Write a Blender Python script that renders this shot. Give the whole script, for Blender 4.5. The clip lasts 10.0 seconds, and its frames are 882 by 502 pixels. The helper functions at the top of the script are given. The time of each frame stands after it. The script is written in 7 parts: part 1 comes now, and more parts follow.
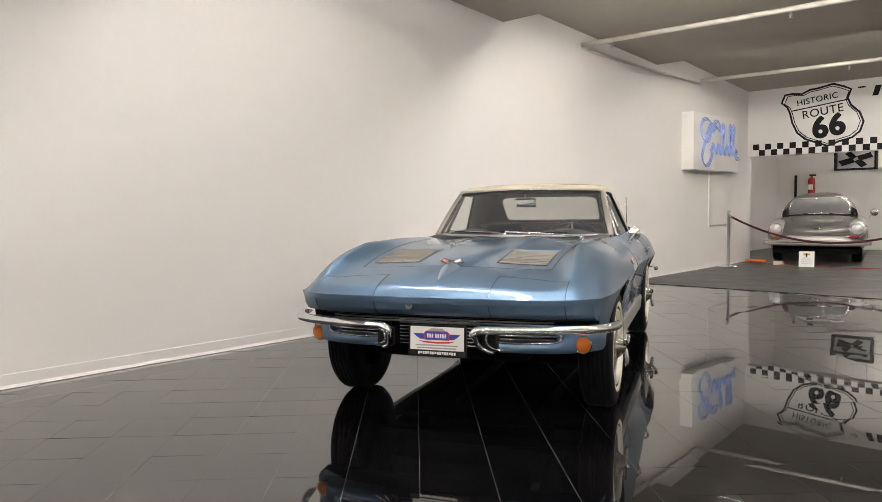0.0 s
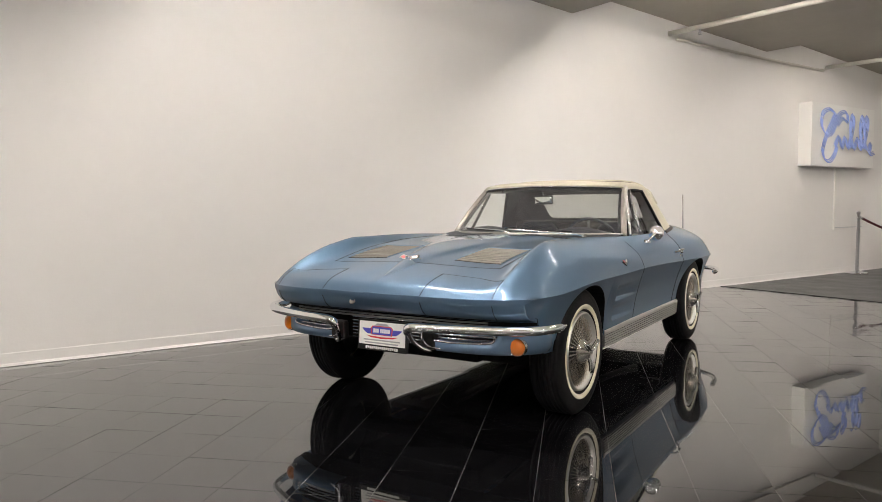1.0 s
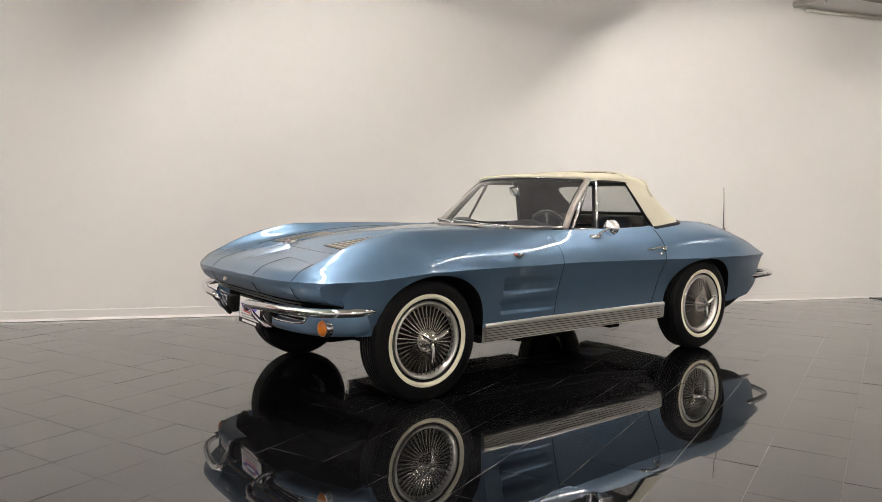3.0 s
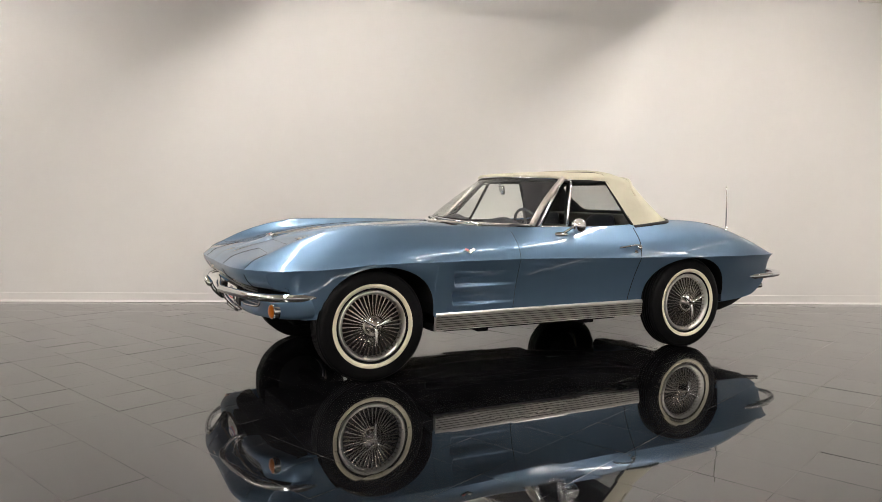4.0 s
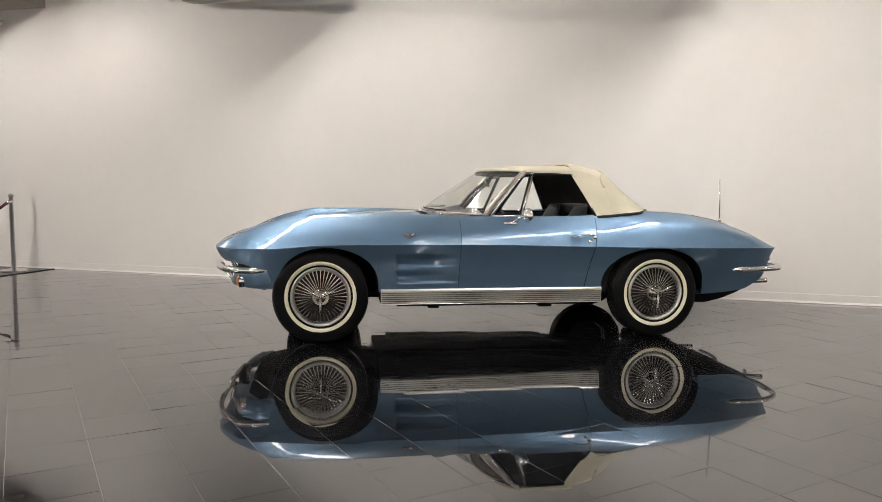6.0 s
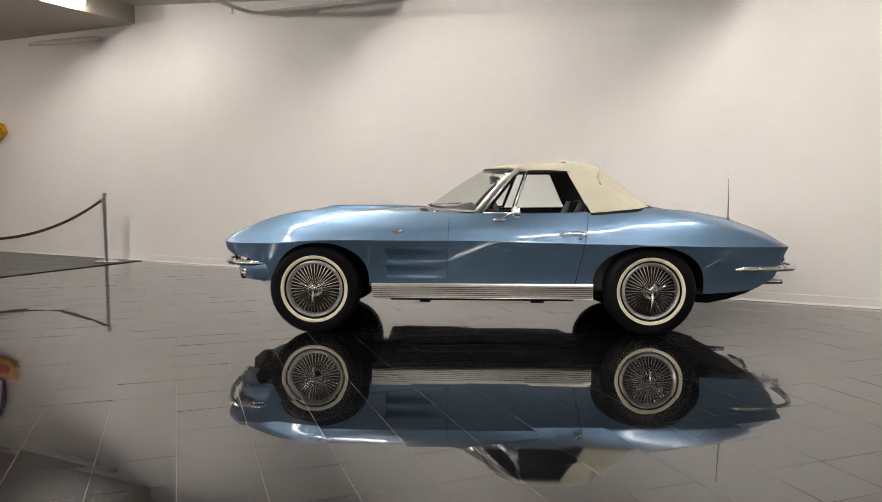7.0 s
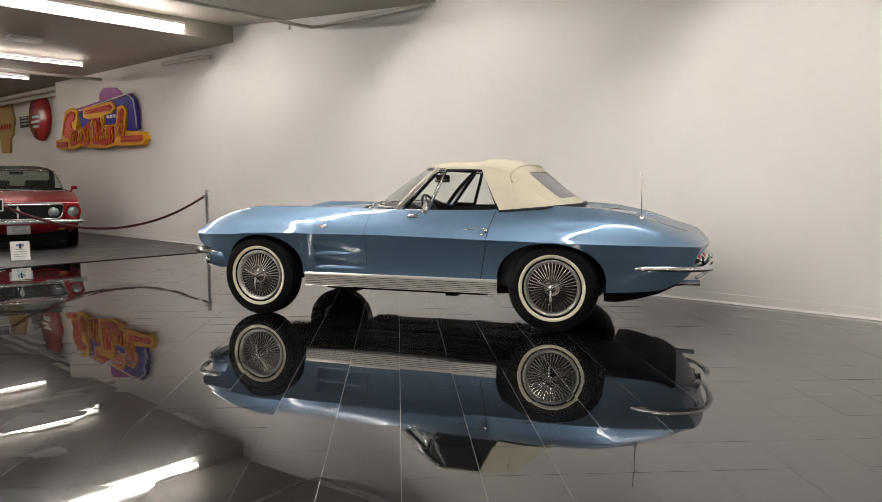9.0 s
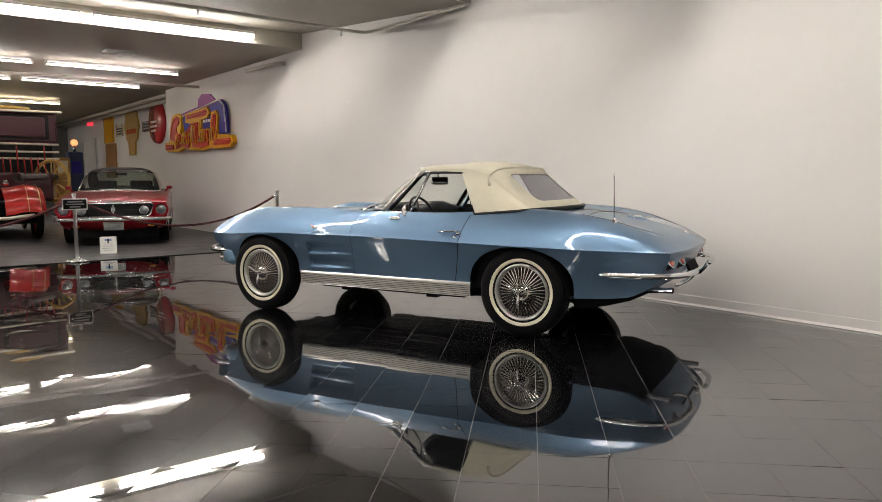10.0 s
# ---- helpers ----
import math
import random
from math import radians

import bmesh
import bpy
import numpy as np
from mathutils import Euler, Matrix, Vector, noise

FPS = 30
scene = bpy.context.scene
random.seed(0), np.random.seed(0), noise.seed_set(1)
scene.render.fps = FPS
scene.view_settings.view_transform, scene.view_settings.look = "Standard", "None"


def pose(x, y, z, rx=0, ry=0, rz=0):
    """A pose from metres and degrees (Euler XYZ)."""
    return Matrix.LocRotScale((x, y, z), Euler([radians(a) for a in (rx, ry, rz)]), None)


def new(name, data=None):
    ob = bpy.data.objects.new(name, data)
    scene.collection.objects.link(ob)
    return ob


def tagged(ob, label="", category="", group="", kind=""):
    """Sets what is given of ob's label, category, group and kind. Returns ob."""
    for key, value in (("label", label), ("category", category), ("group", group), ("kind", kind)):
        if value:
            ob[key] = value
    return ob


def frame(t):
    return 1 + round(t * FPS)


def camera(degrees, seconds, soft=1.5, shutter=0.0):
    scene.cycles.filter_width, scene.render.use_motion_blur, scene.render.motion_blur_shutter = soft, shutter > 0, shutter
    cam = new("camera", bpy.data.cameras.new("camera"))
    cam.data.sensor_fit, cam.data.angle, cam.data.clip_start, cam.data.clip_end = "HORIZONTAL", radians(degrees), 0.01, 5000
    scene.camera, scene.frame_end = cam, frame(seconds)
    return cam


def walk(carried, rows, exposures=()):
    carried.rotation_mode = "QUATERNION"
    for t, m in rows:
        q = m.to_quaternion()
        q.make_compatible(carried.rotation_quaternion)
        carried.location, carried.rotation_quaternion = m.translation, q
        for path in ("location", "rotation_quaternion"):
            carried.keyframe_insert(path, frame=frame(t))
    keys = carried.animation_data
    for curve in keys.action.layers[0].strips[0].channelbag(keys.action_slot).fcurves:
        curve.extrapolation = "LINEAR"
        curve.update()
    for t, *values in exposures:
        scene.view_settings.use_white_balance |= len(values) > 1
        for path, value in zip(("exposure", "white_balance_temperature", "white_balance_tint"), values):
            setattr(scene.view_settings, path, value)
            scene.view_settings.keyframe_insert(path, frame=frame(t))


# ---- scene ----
cam = camera(62.3, 10.0, soft=0.85)
# seconds, place, yaw, pitch, roll; x leads out from the long wall, y along it
ROWS = [
    (0.0, 5.204, -3.298, 1.135, 42.92, -3.54, 0.78),
    (0.5, 5.582, -2.906, 1.130, 49.67, -3.61, 0.43),
    (1.0, 5.894, -2.471, 1.120, 55.30, -3.65, 0.28),
    (1.5, 6.195, -1.975, 1.097, 60.37, -3.71, 0.20),
    (2.0, 6.421, -1.483, 1.087, 65.23, -3.77, 0.02),
    (3.5, 7.190, -0.005, 1.104, 82.24, -4.32, -0.60),
    (4.0, 7.414, 0.482, 1.114, 86.81, -4.45, -0.68),
    (4.5, 7.582, 1.031, 1.120, 91.12, -4.64, -0.72),
    (5.0, 7.710, 1.525, 1.116, 95.00, -4.94, -0.71),
    (5.5, 7.838, 2.057, 1.117, 100.01, -5.01, -0.62),
    (6.0, 7.850, 2.456, 1.119, 105.03, -5.06, -0.50),
    (7.5, 7.464, 4.035, 1.117, 119.52, -5.31, -0.14),
    (8.0, 7.301, 4.579, 1.119, 123.10, -5.35, -0.10),
    (8.5, 7.063, 5.122, 1.126, 127.05, -5.41, -0.03),
    (9.0, 6.725, 5.559, 1.141, 131.60, -5.58, 0.04),
    (9.5, 6.327, 6.021, 1.163, 136.91, -5.65, 0.08),
    (10.0, 5.896, 6.424, 1.180, 141.91, -5.76, 0.19),
]
walk(cam, [(t, pose(x, y, z, 90 + pitch, roll, yaw)) for t, x, y, z, yaw, pitch, roll in ROWS],
     exposures=[(0.0, 0.21, 6570, 11.6), (2.0, 0.17, 6570, 11.6), (5.0, 0.17, 6570, 11.6), (6.5, 0.13, 6570, 11.6), (8.0, 0.08, 6570, 11.6), (10.0, -0.01, 6570, 11.6)])

# ---- world and light ----
world = bpy.data.worlds.new("world")
scene.world = world
world.use_nodes = True
world.node_tree.nodes["Background"].inputs[0].default_value = (0.9, 0.95, 1.0, 1)
world.node_tree.nodes["Background"].inputs[1].default_value = 0.02
scene.view_settings.exposure = 0.0
TUBE_POWER, BRIGHT_POWER = 61.0, 94.0


# ---- materials ----
def make_material(name, colour, rough=0.5, metal=0.0, coat=0.0, coat_rough=0.03, emit=0.0):
    m = bpy.data.materials.new(name)
    m.use_nodes = True
    b = m.node_tree.nodes["Principled BSDF"]
    b.inputs["Base Color"].default_value = (*colour, 1)
    b.inputs["Roughness"].default_value = rough
    b.inputs["Metallic"].default_value = metal
    b.inputs["Coat Weight"].default_value = coat
    b.inputs["Coat Roughness"].default_value = coat_rough
    if emit:
        b.inputs["Emission Color"].default_value = (*colour, 1)
        b.inputs["Emission Strength"].default_value = emit
    return m


def vary(m, scale=6.0, amount=0.12, bump=0.0, bump_scale=80.0, rough_amount=0.0, stretch=(1, 1, 1), per_object=0.0):
    """Two scales of noise on colour, gloss and relief."""
    t = m.node_tree
    b = t.nodes["Principled BSDF"]
    base = tuple(b.inputs["Base Color"].default_value)
    co = t.nodes.new("ShaderNodeTexCoord")
    mp = t.nodes.new("ShaderNodeMapping")
    mp.inputs["Scale"].default_value = stretch
    t.links.new(co.outputs["Object"], mp.inputs["Vector"])
    big, fine = t.nodes.new("ShaderNodeTexNoise"), t.nodes.new("ShaderNodeTexNoise")
    big.inputs["Scale"].default_value, fine.inputs["Scale"].default_value = scale, scale * 9
    big.inputs["Detail"].default_value, fine.inputs["Detail"].default_value = 4, 5
    for n in (big, fine):
        t.links.new(mp.outputs[0], n.inputs["Vector"])
    mix = t.nodes.new("ShaderNodeMath")
    mix.operation = "MULTIPLY_ADD"
    mix.inputs[1].default_value = 0.35
    t.links.new(fine.outputs[0], mix.inputs[0])
    t.links.new(big.outputs[0], mix.inputs[2])
    ramp = t.nodes.new("ShaderNodeMapRange")
    ramp.inputs["From Min"].default_value, ramp.inputs["From Max"].default_value = 0.35, 1.0
    ramp.inputs["To Min"].default_value, ramp.inputs["To Max"].default_value = 1 - amount, 1 + amount
    t.links.new(mix.outputs[0], ramp.inputs["Value"])
    value = ramp.outputs[0]
    if per_object:
        info = t.nodes.new("ShaderNodeObjectInfo")
        r2 = t.nodes.new("ShaderNodeMapRange")
        r2.inputs["To Min"].default_value, r2.inputs["To Max"].default_value = 1 - per_object, 1 + per_object
        t.links.new(info.outputs["Random"], r2.inputs["Value"])
        mu = t.nodes.new("ShaderNodeMath")
        mu.operation = "MULTIPLY"
        t.links.new(value, mu.inputs[0])
        t.links.new(r2.outputs[0], mu.inputs[1])
        value = mu.outputs[0]
    col = t.nodes.new("ShaderNodeVectorMath")
    col.operation = "SCALE"
    col.inputs[0].default_value = base[:3]
    t.links.new(value, col.inputs["Scale"])
    t.links.new(col.outputs[0], b.inputs["Base Color"])
    if rough_amount:
        rr = t.nodes.new("ShaderNodeMapRange")
        r0 = b.inputs["Roughness"].default_value
        rr.inputs["From Min"].default_value, rr.inputs["From Max"].default_value = 0.35, 1.0
        rr.inputs["To Min"].default_value, rr.inputs["To Max"].default_value = max(0, r0 - rough_amount), r0 + rough_amount
        t.links.new(mix.outputs[0], rr.inputs["Value"])
        t.links.new(rr.outputs[0], b.inputs["Roughness"])
    if bump:
        bn = t.nodes.new("ShaderNodeTexNoise")
        bn.inputs["Scale"].default_value, bn.inputs["Detail"].default_value = bump_scale, 3
        t.links.new(mp.outputs[0], bn.inputs["Vector"])
        bp = t.nodes.new("ShaderNodeBump")
        bp.inputs["Strength"].default_value, bp.inputs["Distance"].default_value = bump, 0.01
        t.links.new(bn.outputs[0], bp.inputs["Height"])
        t.links.new(bp.outputs[0], b.inputs["Normal"])
    return m


PAINT_WALL = vary(make_material("wall_paint", (0.74, 0.72, 0.70), 0.55), 0.9, 0.03, 0.06, 60)
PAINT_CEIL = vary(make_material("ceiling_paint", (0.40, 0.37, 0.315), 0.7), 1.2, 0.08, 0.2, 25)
# end wall colour darkened to stand for the dimness of the far end
FAR_WALL_SHADE = vary(make_material("far_wall_shade", (0.10, 0.098, 0.10), 0.6), 0.9, 0.08, 0.06, 60)
PAINT_TRIM = vary(make_material("trim_paint", (0.78, 0.76, 0.72), 0.4), 2, 0.05)
PIPE_PAINT = vary(make_material("pipe_paint", (0.62, 0.59, 0.53), 0.45), 5, 0.1)
TILE = vary(make_material("black_glazed_tile", (0.0035, 0.0035, 0.004), 0.03), 7, 0.35, 0.012, 7, 0.0, per_object=0.4)


def tile_gloss(m, low, high, smears):
    """Each tile has a gloss of its own, some more worn than others."""
    t = m.node_tree
    info, geo = t.nodes.new("ShaderNodeObjectInfo"), t.nodes.new("ShaderNodeNewGeometry")
    add, frac, power, span = (t.nodes.new("ShaderNodeMath") for _ in range(4))
    add.operation, frac.operation, power.operation, span.operation = "ADD", "FRACT", "POWER", "MULTIPLY_ADD"
    t.links.new(info.outputs["Random"], add.inputs[0])
    t.links.new(geo.outputs["Random Per Island"], add.inputs[1])
    t.links.new(add.outputs[0], frac.inputs[0])
    t.links.new(frac.outputs[0], power.inputs[0])
    power.inputs[1].default_value = 2.0
    span.inputs[1].default_value, span.inputs[2].default_value = high - low, low
    t.links.new(power.outputs[0], span.inputs[0])
    # mop smears: long streaks of a slightly duller polish
    stretch, smear, wipe = (t.nodes.new(k) for k in ("ShaderNodeMapping", "ShaderNodeTexNoise", "ShaderNodeMapRange"))
    stretch.inputs["Scale"].default_value = (0.9, 3.2, 1.0)
    stretch.inputs["Rotation"].default_value = (0, 0, 0.5)
    smear.inputs["Scale"].default_value, smear.inputs["Detail"].default_value = 2.2, 5.0
    wipe.inputs["From Min"].default_value, wipe.inputs["From Max"].default_value = 0.42, 0.68
    wipe.inputs["To Min"].default_value, wipe.inputs["To Max"].default_value = 0.0, smears
    total = t.nodes.new("ShaderNodeMath")
    t.links.new(geo.outputs["Position"], stretch.inputs["Vector"])
    t.links.new(stretch.outputs[0], smear.inputs["Vector"])
    t.links.new(smear.outputs[0], wipe.inputs["Value"])
    t.links.new(span.outputs[0], total.inputs[0])
    t.links.new(wipe.outputs[0], total.inputs[1])
    t.links.new(total.outputs[0], t.nodes["Principled BSDF"].inputs["Roughness"])
    # the clear polish on top is dull on a few tiles only
    rare, dull = t.nodes.new("ShaderNodeMath"), t.nodes.new("ShaderNodeMath")
    rare.operation, dull.operation = "POWER", "MULTIPLY_ADD"
    t.links.new(frac.outputs[0], rare.inputs[0])
    rare.inputs[1].default_value = 4.0
    t.links.new(rare.outputs[0], dull.inputs[0])
    dull.inputs[1].default_value, dull.inputs[2].default_value = 0.055, 0.010
    t.links.new(dull.outputs[0], t.nodes["Principled BSDF"].inputs["Coat Roughness"])


tile_gloss(TILE, 0.13, 0.20, 0.05)
TILE.node_tree.nodes["Principled BSDF"].inputs["Specular IOR Level"].default_value = 0.018
TILE.node_tree.nodes["Principled BSDF"].inputs["Coat IOR"].default_value = 1.84
TILE.node_tree.nodes["Principled BSDF"].inputs["Coat Weight"].default_value = 1.0
TILE.node_tree.nodes["Principled BSDF"].inputs["Coat Roughness"].default_value = 0.012
GROUT = vary(make_material("grey_grout", (0.15, 0.147, 0.142), 0.4), 20, 0.2)
MAT_FLOOR = vary(make_material("grey_matting", (0.048, 0.047, 0.048), 0.42), 3, 0.2, 0.12, 120, 0.1)
TUBE = make_material("lamp_tube", (1.0, 0.95, 0.89), 0.4, emit=TUBE_POWER)
AGED_TUBE = make_material("aged_lamp_tube", (1.0, 0.94, 0.87), 0.4, emit=TUBE_POWER * 0.82)
WARM_TUBE = make_material("warm_lamp_tube", (1.0, 0.80, 0.52), 0.4, emit=TUBE_POWER * 1.1)
BRIGHT_TUBE = make_material("bright_lamp_tube", (1.0, 0.95, 0.89), 0.4, emit=BRIGHT_POWER)
FRESH_TUBE = make_material("fresh_lamp_tube", (1.0, 0.95, 0.89), 0.4, emit=BRIGHT_POWER * 1.22)
STEEL = vary(make_material("brushed_steel", (0.55, 0.55, 0.56), 0.28, 1.0), 8, 0.08)
CHROME = make_material("chrome", (0.80, 0.81, 0.83), 0.06, 1.0)
# near-black, so the shade of wells, nose cavity and recesses is in the colour
DARK = make_material("shade_black", (0.003, 0.003, 0.0035), 0.9)
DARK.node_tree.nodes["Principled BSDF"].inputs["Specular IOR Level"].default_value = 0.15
RUBBER = vary(make_material("tyre_rubber", (0.0045, 0.0045, 0.005), 0.55), 14, 0.25, 0.1, 160)
RUBBER.node_tree.nodes["Principled BSDF"].inputs["Specular IOR Level"].default_value = 0.10
WHITEWALL = vary(make_material("whitewall_rubber", (0.72, 0.675, 0.515), 0.45), 20, 0.06)
CANVAS = vary(make_material("cream_canvas", (0.51, 0.482, 0.378), 0.75), 4, 0.08, 0.25, 400)
VINYL = vary(make_material("dark_blue_vinyl", (0.011, 0.013, 0.020), 0.45), 10, 0.2, 0.1, 200)
BLACK_TRIM = make_material("black_trim", (0.010, 0.010, 0.010), 0.55)
BLACK_TRIM.node_tree.nodes["Principled BSDF"].inputs["Specular IOR Level"].default_value = 0.2
AMBER = make_material("amber_lens", (0.50, 0.125, 0.002), 0.3, coat=0.15)
RED_LENS = make_material("red_lens", (0.42, 0.01, 0.01), 0.12, coat=1.0)
WHITE = make_material("white_enamel", (0.78, 0.77, 0.74), 0.35)
ROPE_RED = vary(make_material("red_velvet_rope", (0.055, 0.004, 0.008), 0.8), 40, 0.3, 0.4, 90)


def car_paint(name, colour, flake=0.35):
    m = vary(make_material(name, colour, 0.30, flake, 1.0, 0.015), 1.5, 0.03, 0.03, 900)
    return m


BLUE = car_paint("silver_blue_lacquer", (0.117, 0.198, 0.302), 0.90)
BLUE.node_tree.nodes["Principled BSDF"].inputs["Roughness"].default_value = 0.48
BLUE.node_tree.nodes["Principled BSDF"].inputs["Coat Weight"].default_value = 0.8


def glass(name, tint=(0.93, 0.95, 0.94), rough=0.0, haze=0.0, gloss=0.006):
    m = bpy.data.materials.new(name)
    m.use_nodes = True
    t = m.node_tree
    t.nodes.remove(t.nodes["Principled BSDF"])
    out = t.nodes["Material Output"]
    mix, tr, gl, fr = (t.nodes.new(k) for k in ("ShaderNodeMixShader", "ShaderNodeBsdfTransparent", "ShaderNodeBsdfGlossy", "ShaderNodeLayerWeight"))
    tr.inputs[0].default_value = (*tint, 1)
    gl.inputs["Roughness"].default_value = rough
    power, scale = t.nodes.new("ShaderNodeMath"), t.nodes.new("ShaderNodeMath")
    power.operation, scale.operation = "POWER", "MULTIPLY_ADD"
    power.inputs[1].default_value = 5.0
    scale.inputs[1].default_value, scale.inputs[2].default_value = 0.90, gloss
    t.links.new(fr.outputs["Facing"], power.inputs[0])
    t.links.new(power.outputs[0], scale.inputs[0])
    t.links.new(scale.outputs[0], mix.inputs[0])
    t.links.new(tr.outputs[0], mix.inputs[1])
    t.links.new(gl.outputs[0], mix.inputs[2])
    t.links.new(mix.outputs[0], out.inputs[0])
    if haze:
        cloudy, veil = t.nodes.new("ShaderNodeBsdfDiffuse"), t.nodes.new("ShaderNodeMixShader")
        cloudy.inputs[0].default_value = (0.55, 0.54, 0.57, 1)
        veil.inputs[0].default_value = haze
        t.links.new(mix.outputs[0], veil.inputs[1])
        t.links.new(cloudy.outputs[0], veil.inputs[2])
        t.links.new(veil.outputs[0], out.inputs[0])
    return m


GLASS = glass("clear_glass", gloss=0.002)
# slight haze paints the windscreen's reflected light over the dark cabin
SCREEN_GLASS = glass("screen_glass_veiled", (0.91, 0.935, 0.90), gloss=0.015, haze=0.06)
PLASTIC_PANE = glass("clear_plastic_pane", (0.80, 0.80, 0.79), 0.05, 0.30)


# ---- mesh helpers ----
def mesh_object(name, verts, faces, material, parent=None, label="", smooth=False):
    me = bpy.data.meshes.new(name)
    me.from_pydata([tuple(map(float, v)) for v in verts], [], faces)
    me.materials.append(material)
    if smooth:
        me.polygons.foreach_set("use_smooth", [True] * len(me.polygons))
    me.update()
    ob = new(name, me)
    if parent is not None:
        ob.parent = parent
    if label:
        ob["label"] = label
    return ob


def part(name, bm, material, parent=None, label="", smooth=False):
    me = bpy.data.meshes.new(name)
    bmesh.ops.recalc_face_normals(bm, faces=bm.faces)
    bm.to_mesh(me)
    bm.free()
    me.materials.append(material)
    if smooth:
        me.polygons.foreach_set("use_smooth", [True] * len(me.polygons))
    ob = new(name, me)
    if parent is not None:
        ob.parent = parent
    if label:
        ob["label"] = label
    return ob


def thing(name, m, label, category, group="", kind=""):
    e = new(name)
    e.empty_display_size = 0.1
    e.matrix_world = m
    return tagged(e, label, category, group, kind)


def box(bm, x0, x1, y0, y1, z0, z1, bevel=0.0, m=None):
    """Adds a box, with bevelled edges, to bm."""
    r = bmesh.ops.create_cube(bm, size=1.0)
    vs = r["verts"]
    bmesh.ops.scale(bm, verts=vs, vec=(x1 - x0, y1 - y0, z1 - z0))
    bmesh.ops.translate(bm, verts=vs, vec=((x0 + x1) / 2, (y0 + y1) / 2, (z0 + z1) / 2))
    if m is not None:
        bmesh.ops.transform(bm, matrix=m, verts=vs)
    if bevel:
        es = list({e for v in vs for e in v.link_edges})
        bmesh.ops.bevel(bm, geom=es, offset=bevel, segments=2, affect="EDGES", profile=0.6)
    return bm


def boxed(*a, bevel=0.0, m=None):
    return box(bmesh.new(), *a, bevel=bevel, m=m)


def slab(name, outline, x0, x1, mat, parent, label="", axis="x"):
    """A flat shape of given thickness. axis x: outline is (y, z); axis y: outline is (x, z)."""
    n = len(outline)
    put = (lambda d, p: (d, p[0], p[1])) if axis == "x" else (lambda d, p: (p[0], d, p[1]))
    vs = [put(x0, p) for p in outline] + [put(x1, p) for p in outline]
    bm = bmesh.new()
    bv = [bm.verts.new(v) for v in vs]
    bm.faces.new(bv[:n][::-1])
    bm.faces.new(bv[n:])
    for i in range(n):
        bm.faces.new((bv[i], bv[(i + 1) % n], bv[n + (i + 1) % n], bv[n + i]))
    return part(name, bm, mat, parent, label)


def loft(rings, close=False, caps=False):
    """Vertices and faces of a skin over rings of equally many points."""
    rings = np.asarray(rings, float)
    n, k = rings.shape[:2]
    faces = []
    for i in range(n - 1):
        for j in range(k if close else k - 1):
            a, b = i * k + j, i * k + (j + 1) % k
            faces.append((a, b, b + k, a + k))
    if caps:
        faces.append(tuple(range(k - 1, -1, -1)))
        faces.append(tuple(range((n - 1) * k, n * k)))
    return rings.reshape(-1, 3), faces


def spin(profile, n=48, axis="x"):
    """Vertices and faces of a profile of (radius, height) turned about an axis."""
    rings = []
    for r, h in profile:
        ring = []
        for i in range(n):
            a = 2 * math.pi * i / n
            c, s = r * math.cos(a), r * math.sin(a)
            ring.append({"x": (h, c, s), "y": (c, h, s), "z": (c, s, h)}[axis])
        rings.append(ring)
    return loft(rings, close=True)


def tube_path(points, radius, n=10, flat=1.0, caps=True):
    """A round bar along points; radius may be a list. flat squeezes it upright."""
    pts = [Vector(p) for p in points]
    rad = radius if isinstance(radius, (list, tuple, np.ndarray)) else [radius] * len(pts)
    rings = []
    for i, p in enumerate(pts):
        d = (pts[min(i + 1, len(pts) - 1)] - pts[max(i - 1, 0)]).normalized()
        ref = Vector((0, 0, 1)) if abs(d.z) < 0.95 else Vector((0, 1, 0))
        s = d.cross(ref).normalized()
        u = s.cross(d)
        rings.append([p + (s * math.cos(2 * math.pi * k / n) + u * math.sin(2 * math.pi * k / n) * flat) * rad[i] for k in range(n)])
    return loft(rings, close=True, caps=caps)


def smooth_path(points, n=8):
    """Catmull-Rom through points."""
    p = [Vector(q) for q in points]
    p = [2 * p[0] - p[1]] + p + [2 * p[-1] - p[-2]]
    out = []
    for i in range(1, len(p) - 2):
        for k in range(n):
            t = k / n
            a, b, c, d = p[i - 1], p[i], p[i + 1], p[i + 2]
            out.append(0.5 * ((2 * b) + (c - a) * t + (2 * a - 5 * b + 4 * c - d) * t * t + (3 * b - a - 3 * c + d) * t ** 3))
    out.append(p[-2])
    return out


def curve1(xs, ys):
    """A smooth interpolating function through (xs, ys), with no overshoot."""
    xs, ys = np.array(xs, float), np.array(ys, float)
    h, d = np.diff(xs), np.diff(ys) / np.diff(xs)
    m = np.zeros_like(ys)
    m[0], m[-1] = d[0], d[-1]
    for i in range(1, len(xs) - 1):
        if d[i - 1] * d[i] > 0:
            m[i] = (h[i - 1] + h[i]) / (h[i - 1] / d[i - 1] + h[i] / d[i])

    def at(x):
        x = min(max(x, xs[0]), xs[-1])
        i = min(max(int(np.searchsorted(xs, x)) - 1, 0), len(h) - 1)
        t = (x - xs[i]) / h[i]
        return float(ys[i] * (1 + 2 * t) * (1 - t) ** 2 + h[i] * m[i] * t * (1 - t) ** 2 + ys[i + 1] * t * t * (3 - 2 * t) + h[i] * m[i + 1] * t * t * (t - 1))
    return at


# ---- the hall ----
CEIL = [(-30.0, 3.30), (-4.86, 3.33), (-4.859, 3.58), (-0.50, 3.27), (-0.499, 3.52), (3.38, 3.21), (3.381, 3.47), (7.14, 3.22), (7.141, 3.47), (10.85, 3.20), (16.0, 3.20)]
X1 = 13.0
